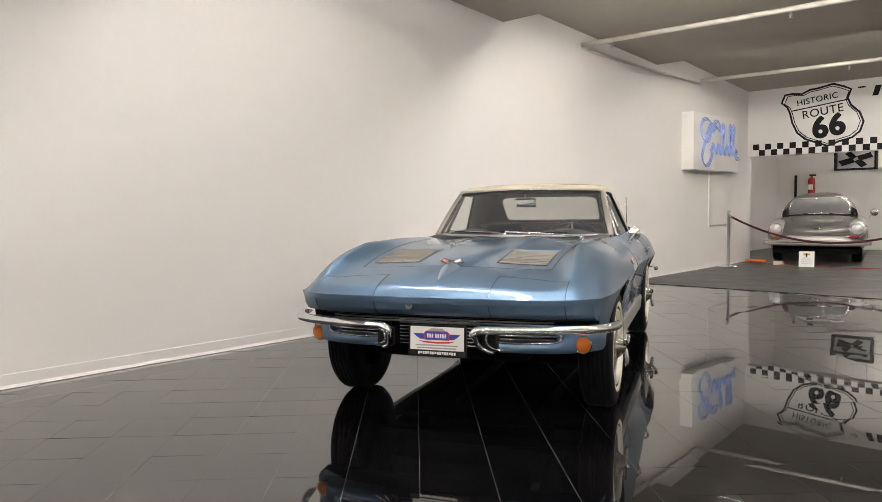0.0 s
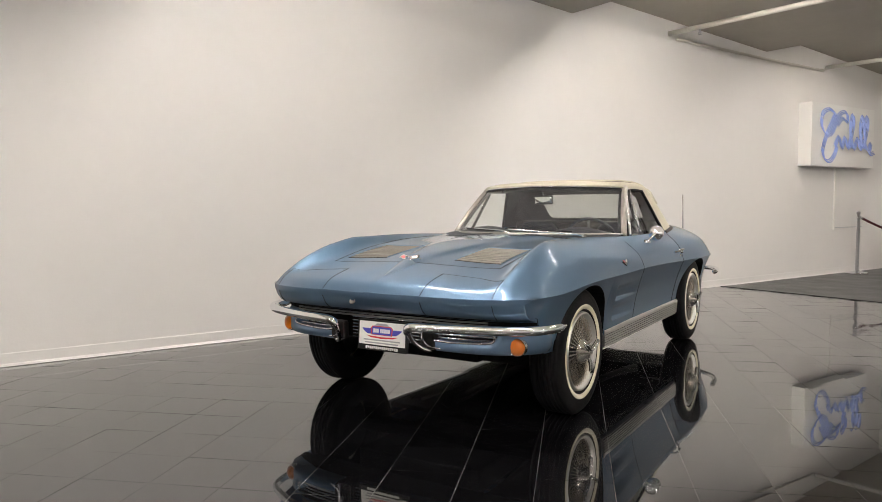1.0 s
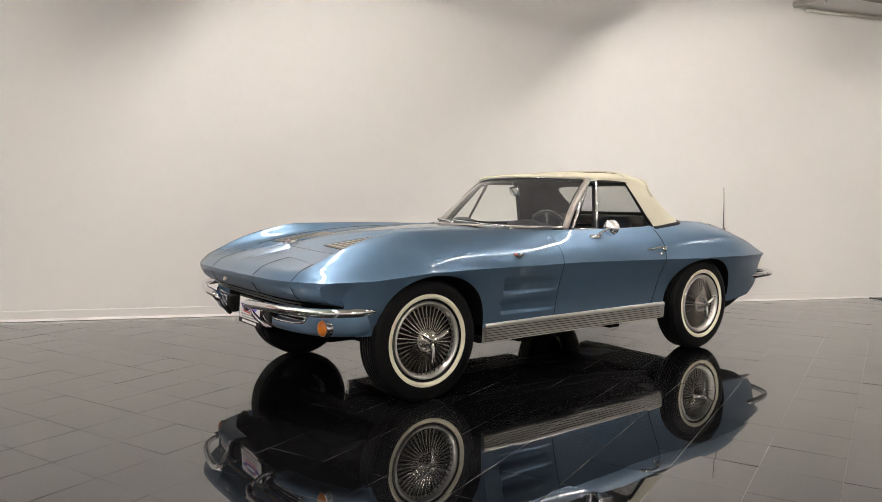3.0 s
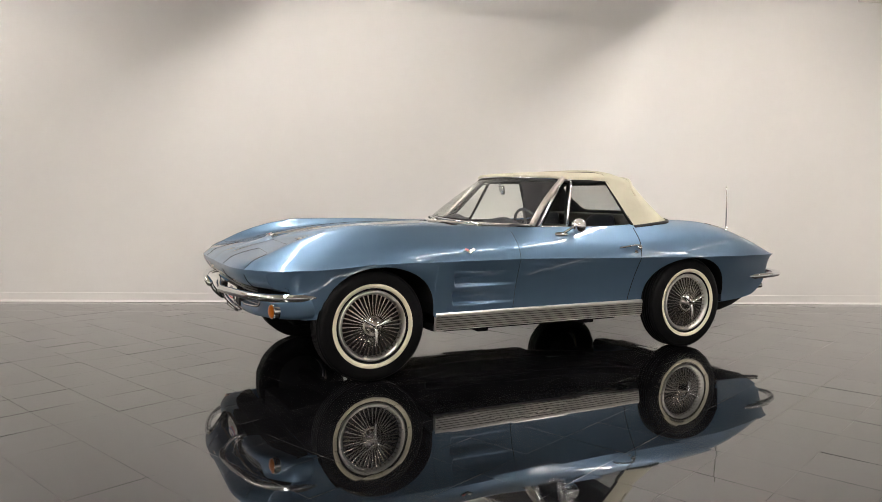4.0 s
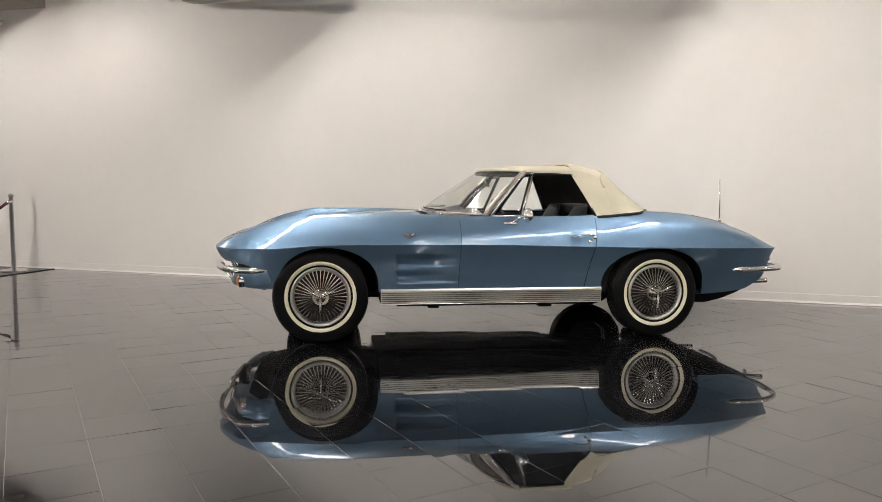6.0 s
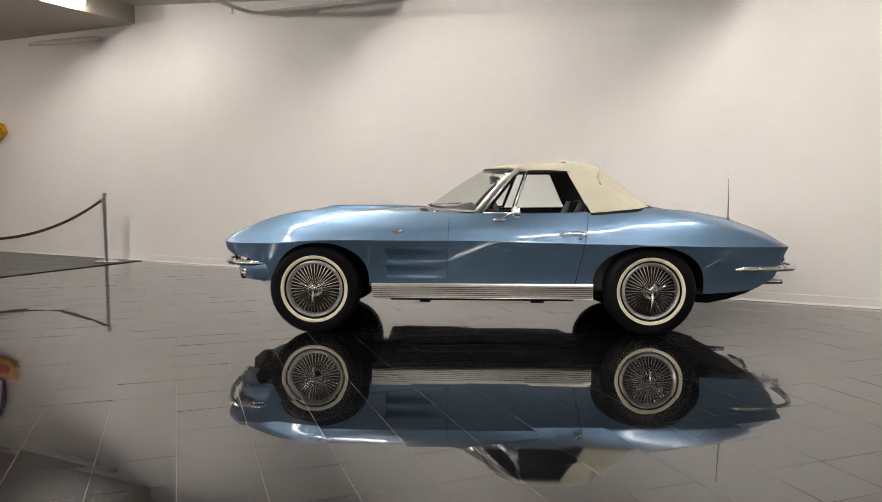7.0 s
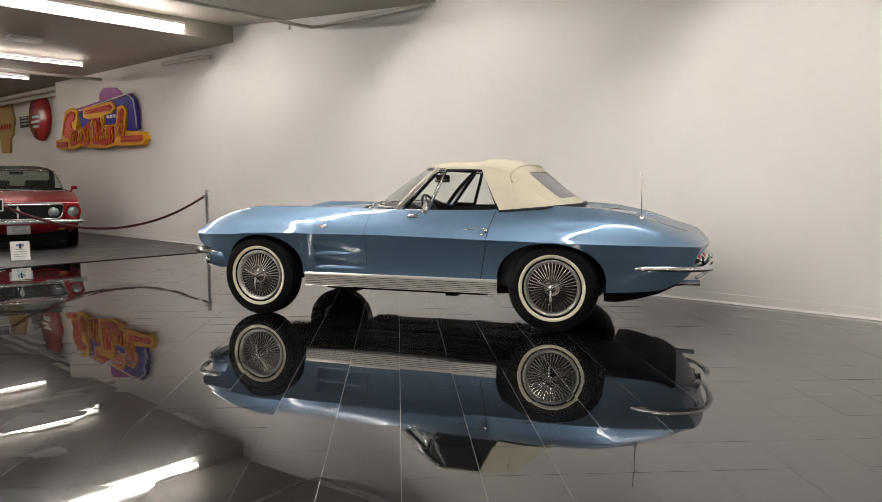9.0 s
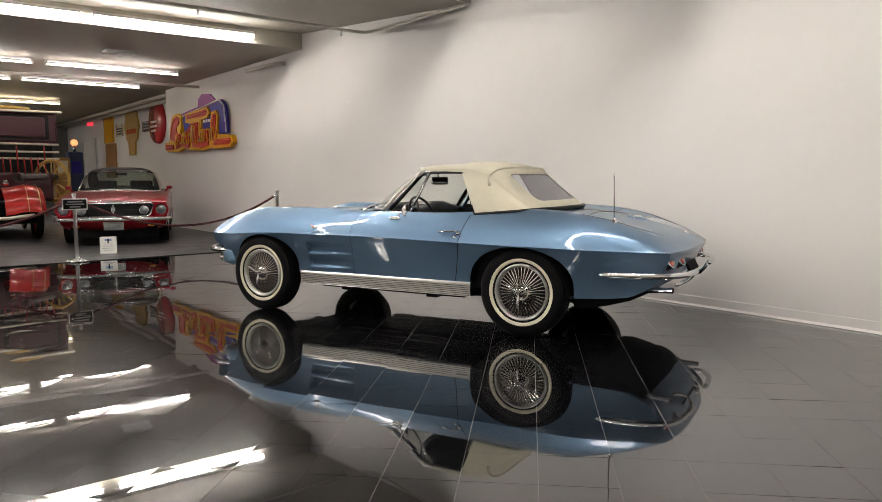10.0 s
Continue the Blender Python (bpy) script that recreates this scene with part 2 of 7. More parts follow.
SOUTH_EDGE, NORTH_EDGE = -4.87, 6.17


def hall():
    tagged(part("wall_west", boxed(-0.2, 0.0, -12.0, 10.82, 0.0, 3.75), PAINT_WALL), "long off-white painted wall with soft lamp wash", "wall", kind="structure")
    tagged(part("wall_west_setback", boxed(-0.75, -0.55, -26.0, -11.8, 0.0, 3.75), PAINT_WALL), "white wall set back, hung with old signs", "wall", kind="structure")
    tagged(part("wall_west_return", boxed(-0.55, -0.201, -12.0, -11.8, 0.0, 3.75), PAINT_WALL), "short white return wall at the corner", "wall", kind="structure")
    tagged(part("wall_south", boxed(-0.75, X1, -26.2, -26.0, 0.0, 3.75), FAR_WALL_SHADE), "end wall, its colour darkened for the dim far end", "wall", kind="structure")
    tagged(part("wall_east", boxed(X1, X1 + 0.2, -26.0, 16.0, 0.0, 3.75), PAINT_WALL), "plain off-white wall across the hall", "wall", kind="structure")
    tagged(part("wall_north", boxed(-1.2, X1, 15.5, 15.7, 0.0, 3.75), PAINT_WALL), "white back wall of the parking bay", "wall", kind="structure")
    tagged(part("wall_bay_west", boxed(-1.2, -1.0, 10.82, 15.5, 0.0, 3.75), PAINT_WALL), "side wall of the parking bay", "wall", kind="structure")
    tagged(part("wall_bay_pier", boxed(-1.0, -0.001, 10.821, 11.03, 0.0, 3.75), PAINT_WALL), "white pier at the corner of the parking bay", "wall", kind="structure")
    bm = bmesh.new()
    box(bm, 0.0, X1, 10.85, 11.03, 1.98, 3.3)
    tagged(part("wall_header", bm, PAINT_WALL), "off-white header wall painted with a road shield", "wall", kind="structure")
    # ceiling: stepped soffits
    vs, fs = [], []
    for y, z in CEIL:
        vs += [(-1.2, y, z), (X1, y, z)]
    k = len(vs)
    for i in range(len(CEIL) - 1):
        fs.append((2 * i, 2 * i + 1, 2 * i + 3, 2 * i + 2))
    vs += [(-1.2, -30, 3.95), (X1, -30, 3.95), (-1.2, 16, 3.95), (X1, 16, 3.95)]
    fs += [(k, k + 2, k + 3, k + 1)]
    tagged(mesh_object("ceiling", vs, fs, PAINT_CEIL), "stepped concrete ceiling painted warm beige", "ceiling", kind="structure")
    # floor base under tiles and mats
    tagged(part("floor", boxed(-1.2, X1, -26.0, 16.0, -0.1, -0.0055), GROUT), "sub floor with grey grout under black tiles", "floor", kind="structure")
    tagged(part("floor_mat_south", boxed(-0.55, X1, -26.0, SOUTH_EDGE, -0.003, 0.006), MAT_FLOOR), "matt dark grey floor covering", "floor", kind="structure")
    tagged(part("floor_mat_north", boxed(-1.0, X1, NORTH_EDGE, 15.5, -0.003, 0.006), MAT_FLOOR), "matt dark grey floor covering", "floor", kind="structure")
    for y in (SOUTH_EDGE, NORTH_EDGE):
        tagged(part("floor_trim", boxed(0.02, X1, y - 0.016, y + 0.016, 0.002, 0.0085, bevel=0.002), BLACK_TRIM), "dark strip along the edge of the floor covering", "trim", kind="structure")
    # cove base
    prof = [(0.0, 0.095), (0.004, 0.095), (0.006, 0.09), (0.006, 0.022), (0.022, 0.003), (0.0, 0.003)]
    v, f = loft([[(x, y, z) for x, z in prof] for y in (-12.0, 10.82)], close=True, caps=True)
    tagged(mesh_object("baseboard", v, f, PAINT_WALL), "pale vinyl cove base along the wall", "baseboard", kind="structure")


def lamp_row(y, z, xs, wrapped=True, tubes=(0.0,), glow=None, narrow=1.0):
    """Strip lamps in a row across the hall: twin tubes under a pan, or bare tubes on a batten."""
    glow = glow or (BRIGHT_TUBE if wrapped else TUBE)
    for x0, x1 in xs:
        th = thing("strip_light", pose((x0 + x1) / 2, y, z), "white ceiling strip light with two glowing tubes" if wrapped else "white batten with a bare glowing fluorescent tube", "lamp", "ceiling strip lights")
        h = (x1 - x0) / 2
        part("batten", boxed(-h, h, -0.026, 0.026, 0.045, 0.085, bevel=0.006), WHITE, th)
        if wrapped:
            part("reflector_pan", boxed(-h + 0.02, h - 0.02, -0.075 * narrow, 0.075 * narrow, 0.030, 0.045, bevel=0.004), WHITE, th, "white reflector pan")
            for dy in (-0.036 * narrow, 0.036 * narrow):
                v, f = tube_path([(-h + 0.04, dy, 0), (h - 0.04, dy, 0)], 0.017, 10)
                mesh_object("tube", v, f, glow, th, "glowing fluorescent tube", True)
        else:
            for dy in tubes:
                v, f = tube_path([(-h + 0.04, dy, 0), (h - 0.04, dy, 0)], 0.014, 8)
                mesh_object("tube", v, f, glow, th, "glowing fluorescent tube", True)
        for s in (-1, 1):
            part("end_cap", boxed(s * (h - 0.015) - 0.016, s * (h - 0.015) + 0.016, -0.03, 0.03, -0.03, 0.045, bevel=0.004), WHITE, th)


hall()
SEG = [(0.92, 3.27), (3.45, 5.80), (6.0, 8.35), (8.55, 10.9)]
lamp_row(-4.72, 3.40, SEG, glow=FRESH_TUBE)
lamp_row(-0.385, 3.37, SEG, narrow=0.85)
lamp_row(3.495, 3.32, SEG, narrow=0.85)
lamp_row(7.26, 3.30, SEG[:3], False, (-0.04, 0.04))
# two unseen rows behind the header, added to lighten the parking bay
lamp_row(12.3, 3.08, [(0.7, 3.05), (3.3, 5.65)], False)
lamp_row(14.4, 3.08, [(0.7, 3.05), (3.3, 5.65)], False)
# unseen extra row, added to brighten the setback wall
lamp_row(-19.5, 3.21, [(2.4, 4.75), (5.2, 7.55)])
lamp_row(-8.3, 3.21, SEG[:2], False, glow=AGED_TUBE)
lamp_row(-10.9, 3.21, SEG[:2], False, glow=AGED_TUBE)
lamp_row(-15.9, 3.21, [(1.6, 4.0), (4.6, 7.0)], False, glow=WARM_TUBE)


def floor_tiles():
    """Square black tiles laid on the diagonal; those nearest the camera's side are pieces, the rest one sheet."""
    pitch, joint = 0.3085, 0.0020
    h = (pitch - joint) / 2
    top = [(-h, -h, 0.0), (h, -h, 0.0), (h, h, 0.0), (-h, h, 0.0)]
    verts = top + [(x, y, -0.005) for x, y, z in top]
    faces = [(0, 1, 2, 3)] + [(4 + i, 4 + (i + 1) % 4, (i + 1) % 4, i) for i in range(4)]
    me = bpy.data.meshes.new("tile")
    me.from_pydata(verts, [], faces)
    me.materials.append(TILE)
    bed = tagged(part("floor_tile_bed", boxed(0.0, X1, SOUTH_EDGE, NORTH_EDGE, -0.0050, -0.0012), GROUT), "grout bed of the black tiled floor", "floor", kind="structure")
    rng = random.Random(5)
    lean = lambda: min(max(rng.gauss(0, 0.0026), -0.0031), 0.0031)
    c45 = math.sqrt(0.5)
    rest_v, rest_f, pieces = [], [], 0
    cells = []
    for i in range(-40, 60):
        for k in range(-40, 60):
            u, v = 1.475 + (i + 0.5) * pitch / c45, 0.72 + (k + 0.5) * pitch / c45
            x, y = (u + v) / 2, (u - v) / 2
            if 0.0 < x < X1 and SOUTH_EDGE < y < NORTH_EDGE:
                cells.append((math.hypot((x - 4.0) / 1.0, (y - 1.2) / 1.6), x, y))
    cells.sort()
    for n, (d, x, y) in enumerate(cells):
        m = Matrix.Translation((x, y, rng.uniform(-0.0001, 0.0003))) @ Euler((lean(), lean(), radians(45) + rng.gauss(0, 0.0015))).to_matrix().to_4x4()
        inside = 0.22 < x < X1 - 0.22 and SOUTH_EDGE + 0.22 < y < NORTH_EDGE - 0.22
        if n < 300 and inside:
            ob = new("tile", me)
            ob.parent = bed
            ob.matrix_local = m
        else:
            o = len(rest_v)
            for q in verts:
                w = m @ Vector(q)
                rest_v.append((min(max(w.x, 0.001), X1), min(max(w.y, SOUTH_EDGE), NORTH_EDGE), w.z))
            rest_f += [tuple(o + a for a in f) for f in faces]
    tagged(mesh_object("tile_field", rest_v, rest_f, TILE, bed), "glossy black square floor tiles", kind="stuff")

# ---- the blue sports car; y runs rearwards from the front axle, x to its left side ----
CAR = pose(2.397, 0, 0, 0, 0, 23.24)
S0, S1 = -0.765, 3.60
crease_x = curve1([S0, -0.6, -0.3, 0.0, 0.5, 1.0, 1.5, 2.0, 2.5, 2.9, 3.2, 3.45, S1], [0.822, 0.846, 0.868, 0.880, 0.882, 0.868, 0.864, 0.870, 0.884, 0.868, 0.82, 0.765, 0.715])
crease_z = curve1([S0, -0.5, -0.3, 0.0, 0.3, 1.0, 2.0, 2.8, S1], [0.678, 0.678, 0.686, 0.702, 0.706, 0.706, 0.688, 0.676, 0.664])
mid_x = curve1([S0, -0.5, -0.2, 0.1, 0.6, 1.0, 1.5, 2.0, 2.4, 2.8, 3.2, S1], [0.76, 0.785, 0.80, 0.81, 0.832, 0.825, 0.822, 0.82, 0.80, 0.79, 0.745, 0.66])
mid_z = curve1([S0, -0.65, -0.4, -0.2, 0.1, 0.6, 1.0, 1.5, 2.0, 2.4, 2.8, 3.2, 3.45, S1], [0.679, 0.722, 0.785, 0.815, 0.825, 0.80, 0.795, 0.795, 0.80, 0.835, 0.83, 0.775, 0.715, 0.666])
crest_x = curve1([S0, -0.6, -0.4, 0.0, 0.5, 0.95, 1.2, 1.8, 2.1, 2.5, 3.0, S1], [0.70, 0.695, 0.68, 0.65, 0.655, 0.69, 0.725, 0.725, 0.69, 0.62, 0.60, 0.55])
foot_x = curve1([S0, -0.5, -0.2, 0.2, 0.6, 1.0], [0.58, 0.575, 0.545, 0.53, 0.55, 0.60])
foot_z = curve1([S0, -0.70, -0.6, -0.5, -0.35, -0.1, 0.13, 0.4, 0.75, 1.0], [0.6805, 0.724, 0.748, 0.770, 0.802, 0.846, 0.869, 0.886, 0.896, 0.899])
shoulder_x = curve1([S0, -0.5, -0.38, 0.1, 0.7, 1.0], [0.10, 0.06, 0.06, 0.135, 0.20, 0.22])
crest_z = curve1([S0, -0.705, -0.635, -0.51, -0.365, -0.24, -0.05, 0.3, 0.65, 0.87, 1.05, 1.5, 1.95, 2.28, 2.48, 2.73, 3.02, 3.27, 3.45, 3.55, S1], [0.680, 0.729, 0.762, 0.815, 0.862, 0.892, 0.92, 0.92, 0.912, 0.902, 0.897, 0.895, 0.903, 0.930, 0.936, 0.926, 0.882, 0.810, 0.745, 0.695, 0.667])
valley_x = curve1([S0, -0.38, 0.1, 0.6, 0.95, 1.2, 2.0, 2.4, S1], [0.25, 0.17, 0.235, 0.34, 0.50, 0.68, 0.66, 0.40, 0.35])
valley_z = curve1([S0, -0.70, -0.6, -0.45, -0.23, 0.13, 0.4, 0.75, 1.0, 1.2, 1.9, 2.2, 2.5, 2.8, 3.1, 3.4, 3.53, S1], [0.681, 0.730, 0.764, 0.796, 0.832, 0.870, 0.886, 0.895, 0.897, 0.893, 0.895, 0.912, 0.908, 0.892, 0.856, 0.782, 0.72, 0.667])
hood_z = curve1([S0, -0.70, -0.6, -0.49, -0.23, 0.1, 0.4, 0.75, 1.0, 2.0, 2.2, 2.5, 2.8, 3.1, 3.4, 3.53, S1], [0.682, 0.732, 0.762, 0.790, 0.850, 0.892, 0.908, 0.918, 0.915, 0.92, 0.924, 0.922, 0.905, 0.868, 0.80, 0.745, 0.668])
low_x = curve1([S0, -0.5, -0.3, 0.5, 1.0, 2.0, 2.8, 3.2, S1], [0.79, 0.80, 0.81, 0.80, 0.792, 0.79, 0.775, 0.735, 0.67])
low_z = curve1([S0, -0.735, -0.695, -0.60, -0.555, -0.50, 0.4, 0.42, 2.0, 2.82, 3.05, 3.28, 3.42, 3.49, 3.53, 3.57, S1], [0.655, 0.605, 0.578, 0.555, 0.44, 0.392, 0.385, 0.34, 0.33, 0.315, 0.322, 0.342, 0.395, 0.44, 0.52, 0.60, 0.65])
ARCHES = ((0.02, 0.388, 0.316, 0.37), (2.475, 0.411, 0.304, 0.42))
ARCH_FOOT = 0.37


def bow(x, s):
    """How far a station bends back (nose) or forward (tail) away from the middle."""
    if s < 0.3:
        return 0.175 * ((0.3 - s) / 1.065) ** 2 * min(abs(x) / 0.815, 1.1) ** 6
    if s > 2.7:
        return -0.08 * ((s - 2.7) / 0.9) ** 2 * min(abs(x) / 0.70, 1.1) ** 3
    return 0.0


def spline2(points, n):
    """Points along a rounded line through a few (x, z)."""
    p = np.array([points[0]] + list(points) + [points[-1]], float)
    out = []
    for i in range(1, len(p) - 2):
        for k in range(n):
            t = k / n
            a, b, c, d = p[i - 1], p[i], p[i + 1], p[i + 2]
            out.append(0.5 * (2 * b + (c - a) * t + (2 * a - 5 * b + 4 * c - d) * t * t + (3 * b - a - 3 * c + d) * t ** 3))
    out.append(p[-2])
    return out


def upper_section(s):
    """From the side crease over the fender crest, its foot on the hood and the centre ridge to the middle."""
    crest, valley, top = (crest_x(s), crest_z(s)), (valley_x(s), valley_z(s)), (0.0, hood_z(s))
    half = lambda a, b: ((a[0] + b[0]) / 2, (a[1] + b[1]) / 2)
    rear = step01(0.70, 1.05, s)
    mix = lambda a, b: (a[0] + (b[0] - a[0]) * rear, a[1] + (b[1] - a[1]) * rear)
    foot = mix((foot_x(s), foot_z(s)), half(crest, valley))
    shoulder = mix((shoulder_x(s), hood_z(s) - 0.003), half(valley, top))
    return spline2([(crease_x(s), crease_z(s)), (mid_x(s), mid_z(s)), crest, foot, valley, shoulder, top], 8)


def bottom_at(s):
    z = low_z(s)
    for c, r, h, k0 in ARCHES:
        d = (s - c) / r
        if abs(d) < 1:
            z = max(z, ARCH_FOOT + h * (1 - d * d) ** k0)
    return z


def step01(a, b, v):
    t = min(max((v - a) / (b - a), 0.0), 1.0)
    return t * t * (3 - 2 * t)


def gill(s, z):
    """Depth of the two pressed fender gills: deep at the front, fading rearwards."""
    d = 0.0
    for z0, z1 in ((0.548, 0.640), (0.430, 0.518)):
        s0 = 0.525 + (z1 - z) * 0.22
        along = 1 - ((s - s0) / (0.98 - s0) if s0 < s < 0.98 else float(s >= 0.98))
        d = max(d, 0.034 * step01(s0 - 0.007, s0 + 0.007, s) * along * step01(z0 - 0.004, z0 + 0.006, z) * (1 - step01(z1 - 0.045, z1 + 0.004, z)))
    return d


def lower_x(s, z):
    zc, xc = crease_z(s), crease_x(s)
    f = min(max((zc - z) / max(zc - low_z(s), 0.02), 0.0), 1.0)
    return xc + (low_x(s) - xc) * (1.75 * f - 0.75 * f * f)


def lower_section(s):
    zb, zc = bottom_at(s), crease_z(s)
    n = 46
    return [(lower_x(s, zc + (zb - zc) * k / n) - gill(s, zc + (zb - zc) * k / n), zc + (zb - zc) * k / n) for k in range(n + 1)]


def section_z(s, x):
    p = upper_section(s)
    xs, zs = [q[0] for q in p][::-1], [q[1] for q in p][::-1]
    return float(np.interp(abs(x), xs, zs))


def on_top(x, y, lift=0.0):
    """The point of the upper body over (x, y)."""
    s = y
    for _ in range(8):
        s = min(max(y - bow(x, s), S0), S1)
    return Vector((x, y, section_z(s, x) + lift))


def on_side(y, z, side=1, lift=0.0):
    """The point of the body's side at (y, z)."""
    s, x = y, 0.85
    for _ in range(8):
        if z > crease_z(s):
            p = upper_section(s)[:17]
            x = float(np.interp(z, [q[1] for q in p], [q[0] for q in p]))
        else:
            x = lower_x(s, z)
        s = min(max(y - bow(x, s), S0), S1)
    return Vector((side * (x + lift), y, z))


def stations():
    ss = set(np.round(np.linspace(S0, -0.55, 14), 4)) | set(np.round(np.arange(-0.55, S1, 0.04), 4)) | set(np.round(np.linspace(3.3, S1, 14), 4))
    ss |= set(np.round(np.arange(0.50, 0.60, 0.0045), 4)) | {S0, S1}
    for c, r, h, k0 in ARCHES:
        for k in range(29):
            ss.add(round(c - r * math.cos(math.pi * k / 28), 4))
        ss |= {round(c - r - 0.002, 4), round(c + r + 0.002, 4)}
    return sorted(ss)


def cockpit_x(y):
    """Half width of the open cockpit at y."""
    if y < 0.95 or y > 2.36:
        return -1.0
    return 0.67 if y > 1.2 else 0.67 * max(0.0, 1 - ((1.2 - y) / 0.25) ** 2) ** 0.5


def panel_of(x, y, z, upper):
    if upper and abs(x) < 0.55 and -0.40 < y < 0.74:
        return "hood"
    if upper and 0.305 < abs(x) < 0.668 and y < -0.55:
        return "headlight_cover", x > 0
    if 0.99 < y < 2.03 - (0.88 - z) * 0.19 and abs(x) > 0.6:
        return "door", x > 0
    if upper and y > 2.84 and abs(x) < 0.55 and y < 3.45:
        return "deck_lid"
    return "body"


def car_body(car):
    ss = stations()
    groups = {}
    def vertex_normals(v, f, side):
        v, n = np.asarray(v, float), np.zeros((len(v), 3))
        q = np.array(f)
        fn = np.cross(v[q[:, 2]] - v[q[:, 0]], v[q[:, 3]] - v[q[:, 1]]) * side
        for k in range(4):
            np.add.at(n, q[:, k], fn)
        n[np.abs(v[:, 0]) < 1e-9, 0] = 0.0
        return n / np.maximum(np.linalg.norm(n, axis=1), 1e-12)[:, None]

    for side in (1, -1):
        up = [[(side * x, s + bow(x, s), z) for x, z in upper_section(s)] for s in ss]
        lo = [[(side * x, s + bow(x, s), z) for x, z in lower_section(s)] for s in ss]
        for rings, upper in ((up, True), (lo, False)):
            v, f = loft(rings)
            normals = vertex_normals(v, f, side)
            for q in f:
                c = np.mean([v[i] for i in q], axis=0)
                if upper and abs(c[0]) < cockpit_x(c[1]):
                    continue
                vs, fs, index, ns = groups.setdefault(panel_of(*c, upper), ([], [], {}, []))
                out = []
                for i in q:
                    # the two halves share the middle line
                    key = ("m" if abs(v[i][0]) < 1e-9 else side, upper, round(float(v[i][1]), 6) if abs(v[i][0]) < 1e-9 else i)
                    if key not in index:
                        index[key] = len(vs)
                        vs.append(v[i])
                        ns.append(tuple(normals[i]))
                    out.append(index[key])
                fs.append(tuple(out if side > 0 else out[::-1]))
    for key in sorted(groups, key=str):
        vs, fs, _, ns = groups[key]
        ob = mesh_object(key if isinstance(key, str) else key[0], vs, fs, BLUE, car, "", True)
        ob.data.normals_split_custom_set_from_vertices(ns)


def seam(car, pts, r=0.0017):
    v, f = tube_path(pts, r, 5)
    mesh_object("panel_gap", v, f, BLACK_TRIM, car)


def body_shell(car):
    """Closing skins: tail pan, dark nose cavity, wheel wells, floor pan."""
    for name, lo, hi, mat in (("tail_panel", 2.84, S1, BLUE), ("nose_lip", S0, -0.60, BLUE)):
        rings = []
        for s in np.linspace(lo, hi, 26):
            x1 = lower_x(s, low_z(s))
            ring = [(x, s + bow(x, s), low_z(s) + (0.0 if abs(x) > x1 - 1e-6 else 0.002)) for x in np.linspace(-x1, x1, 33)]
            if s in (S0, S1):
                k = crease_x(s) / x1
                edge = [(x * k, s + bow(x * k, s), section_z(s, x * k) - 0.0005) for x, y, z in ring]
                rings += [edge, ring] if s == S0 else [ring, edge]
            else:
                rings.append(ring)
        v, f = loft(rings)
        mesh_object(name, v, f, mat, car, "", True)
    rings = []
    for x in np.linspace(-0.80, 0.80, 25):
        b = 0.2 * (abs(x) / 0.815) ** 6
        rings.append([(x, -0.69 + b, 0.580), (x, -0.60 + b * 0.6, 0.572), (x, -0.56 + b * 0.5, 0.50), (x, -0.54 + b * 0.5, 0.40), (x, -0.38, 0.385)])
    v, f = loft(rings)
    mesh_object("nose_cavity", v, f, DARK, car, "dark sheet standing for the shade behind the grille")
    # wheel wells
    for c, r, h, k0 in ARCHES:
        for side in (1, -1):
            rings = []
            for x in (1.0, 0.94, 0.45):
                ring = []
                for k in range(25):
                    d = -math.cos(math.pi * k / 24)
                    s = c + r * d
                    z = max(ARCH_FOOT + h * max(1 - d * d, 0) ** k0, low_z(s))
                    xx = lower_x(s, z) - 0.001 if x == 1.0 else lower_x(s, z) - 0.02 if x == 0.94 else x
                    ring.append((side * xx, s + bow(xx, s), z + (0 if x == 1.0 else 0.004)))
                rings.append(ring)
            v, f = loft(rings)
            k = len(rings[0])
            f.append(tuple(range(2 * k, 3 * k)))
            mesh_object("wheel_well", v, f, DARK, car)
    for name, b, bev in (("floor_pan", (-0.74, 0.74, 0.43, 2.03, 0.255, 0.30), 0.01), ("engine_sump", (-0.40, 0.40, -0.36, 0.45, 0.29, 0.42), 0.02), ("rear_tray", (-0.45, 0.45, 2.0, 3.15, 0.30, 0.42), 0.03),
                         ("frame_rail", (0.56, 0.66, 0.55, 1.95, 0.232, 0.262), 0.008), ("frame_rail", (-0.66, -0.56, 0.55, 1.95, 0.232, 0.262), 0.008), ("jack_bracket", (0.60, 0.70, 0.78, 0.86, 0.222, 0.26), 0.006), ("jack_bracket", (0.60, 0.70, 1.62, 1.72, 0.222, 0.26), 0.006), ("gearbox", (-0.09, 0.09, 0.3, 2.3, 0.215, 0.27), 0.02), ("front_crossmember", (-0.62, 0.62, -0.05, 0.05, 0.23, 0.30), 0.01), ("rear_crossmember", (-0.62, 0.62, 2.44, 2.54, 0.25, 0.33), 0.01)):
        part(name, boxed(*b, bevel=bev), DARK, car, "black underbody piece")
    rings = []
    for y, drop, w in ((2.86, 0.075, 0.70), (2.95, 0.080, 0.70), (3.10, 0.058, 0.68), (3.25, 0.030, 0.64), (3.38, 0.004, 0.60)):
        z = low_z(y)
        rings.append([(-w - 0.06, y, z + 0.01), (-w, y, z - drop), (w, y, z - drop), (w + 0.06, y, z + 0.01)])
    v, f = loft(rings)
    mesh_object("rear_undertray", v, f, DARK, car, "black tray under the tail")
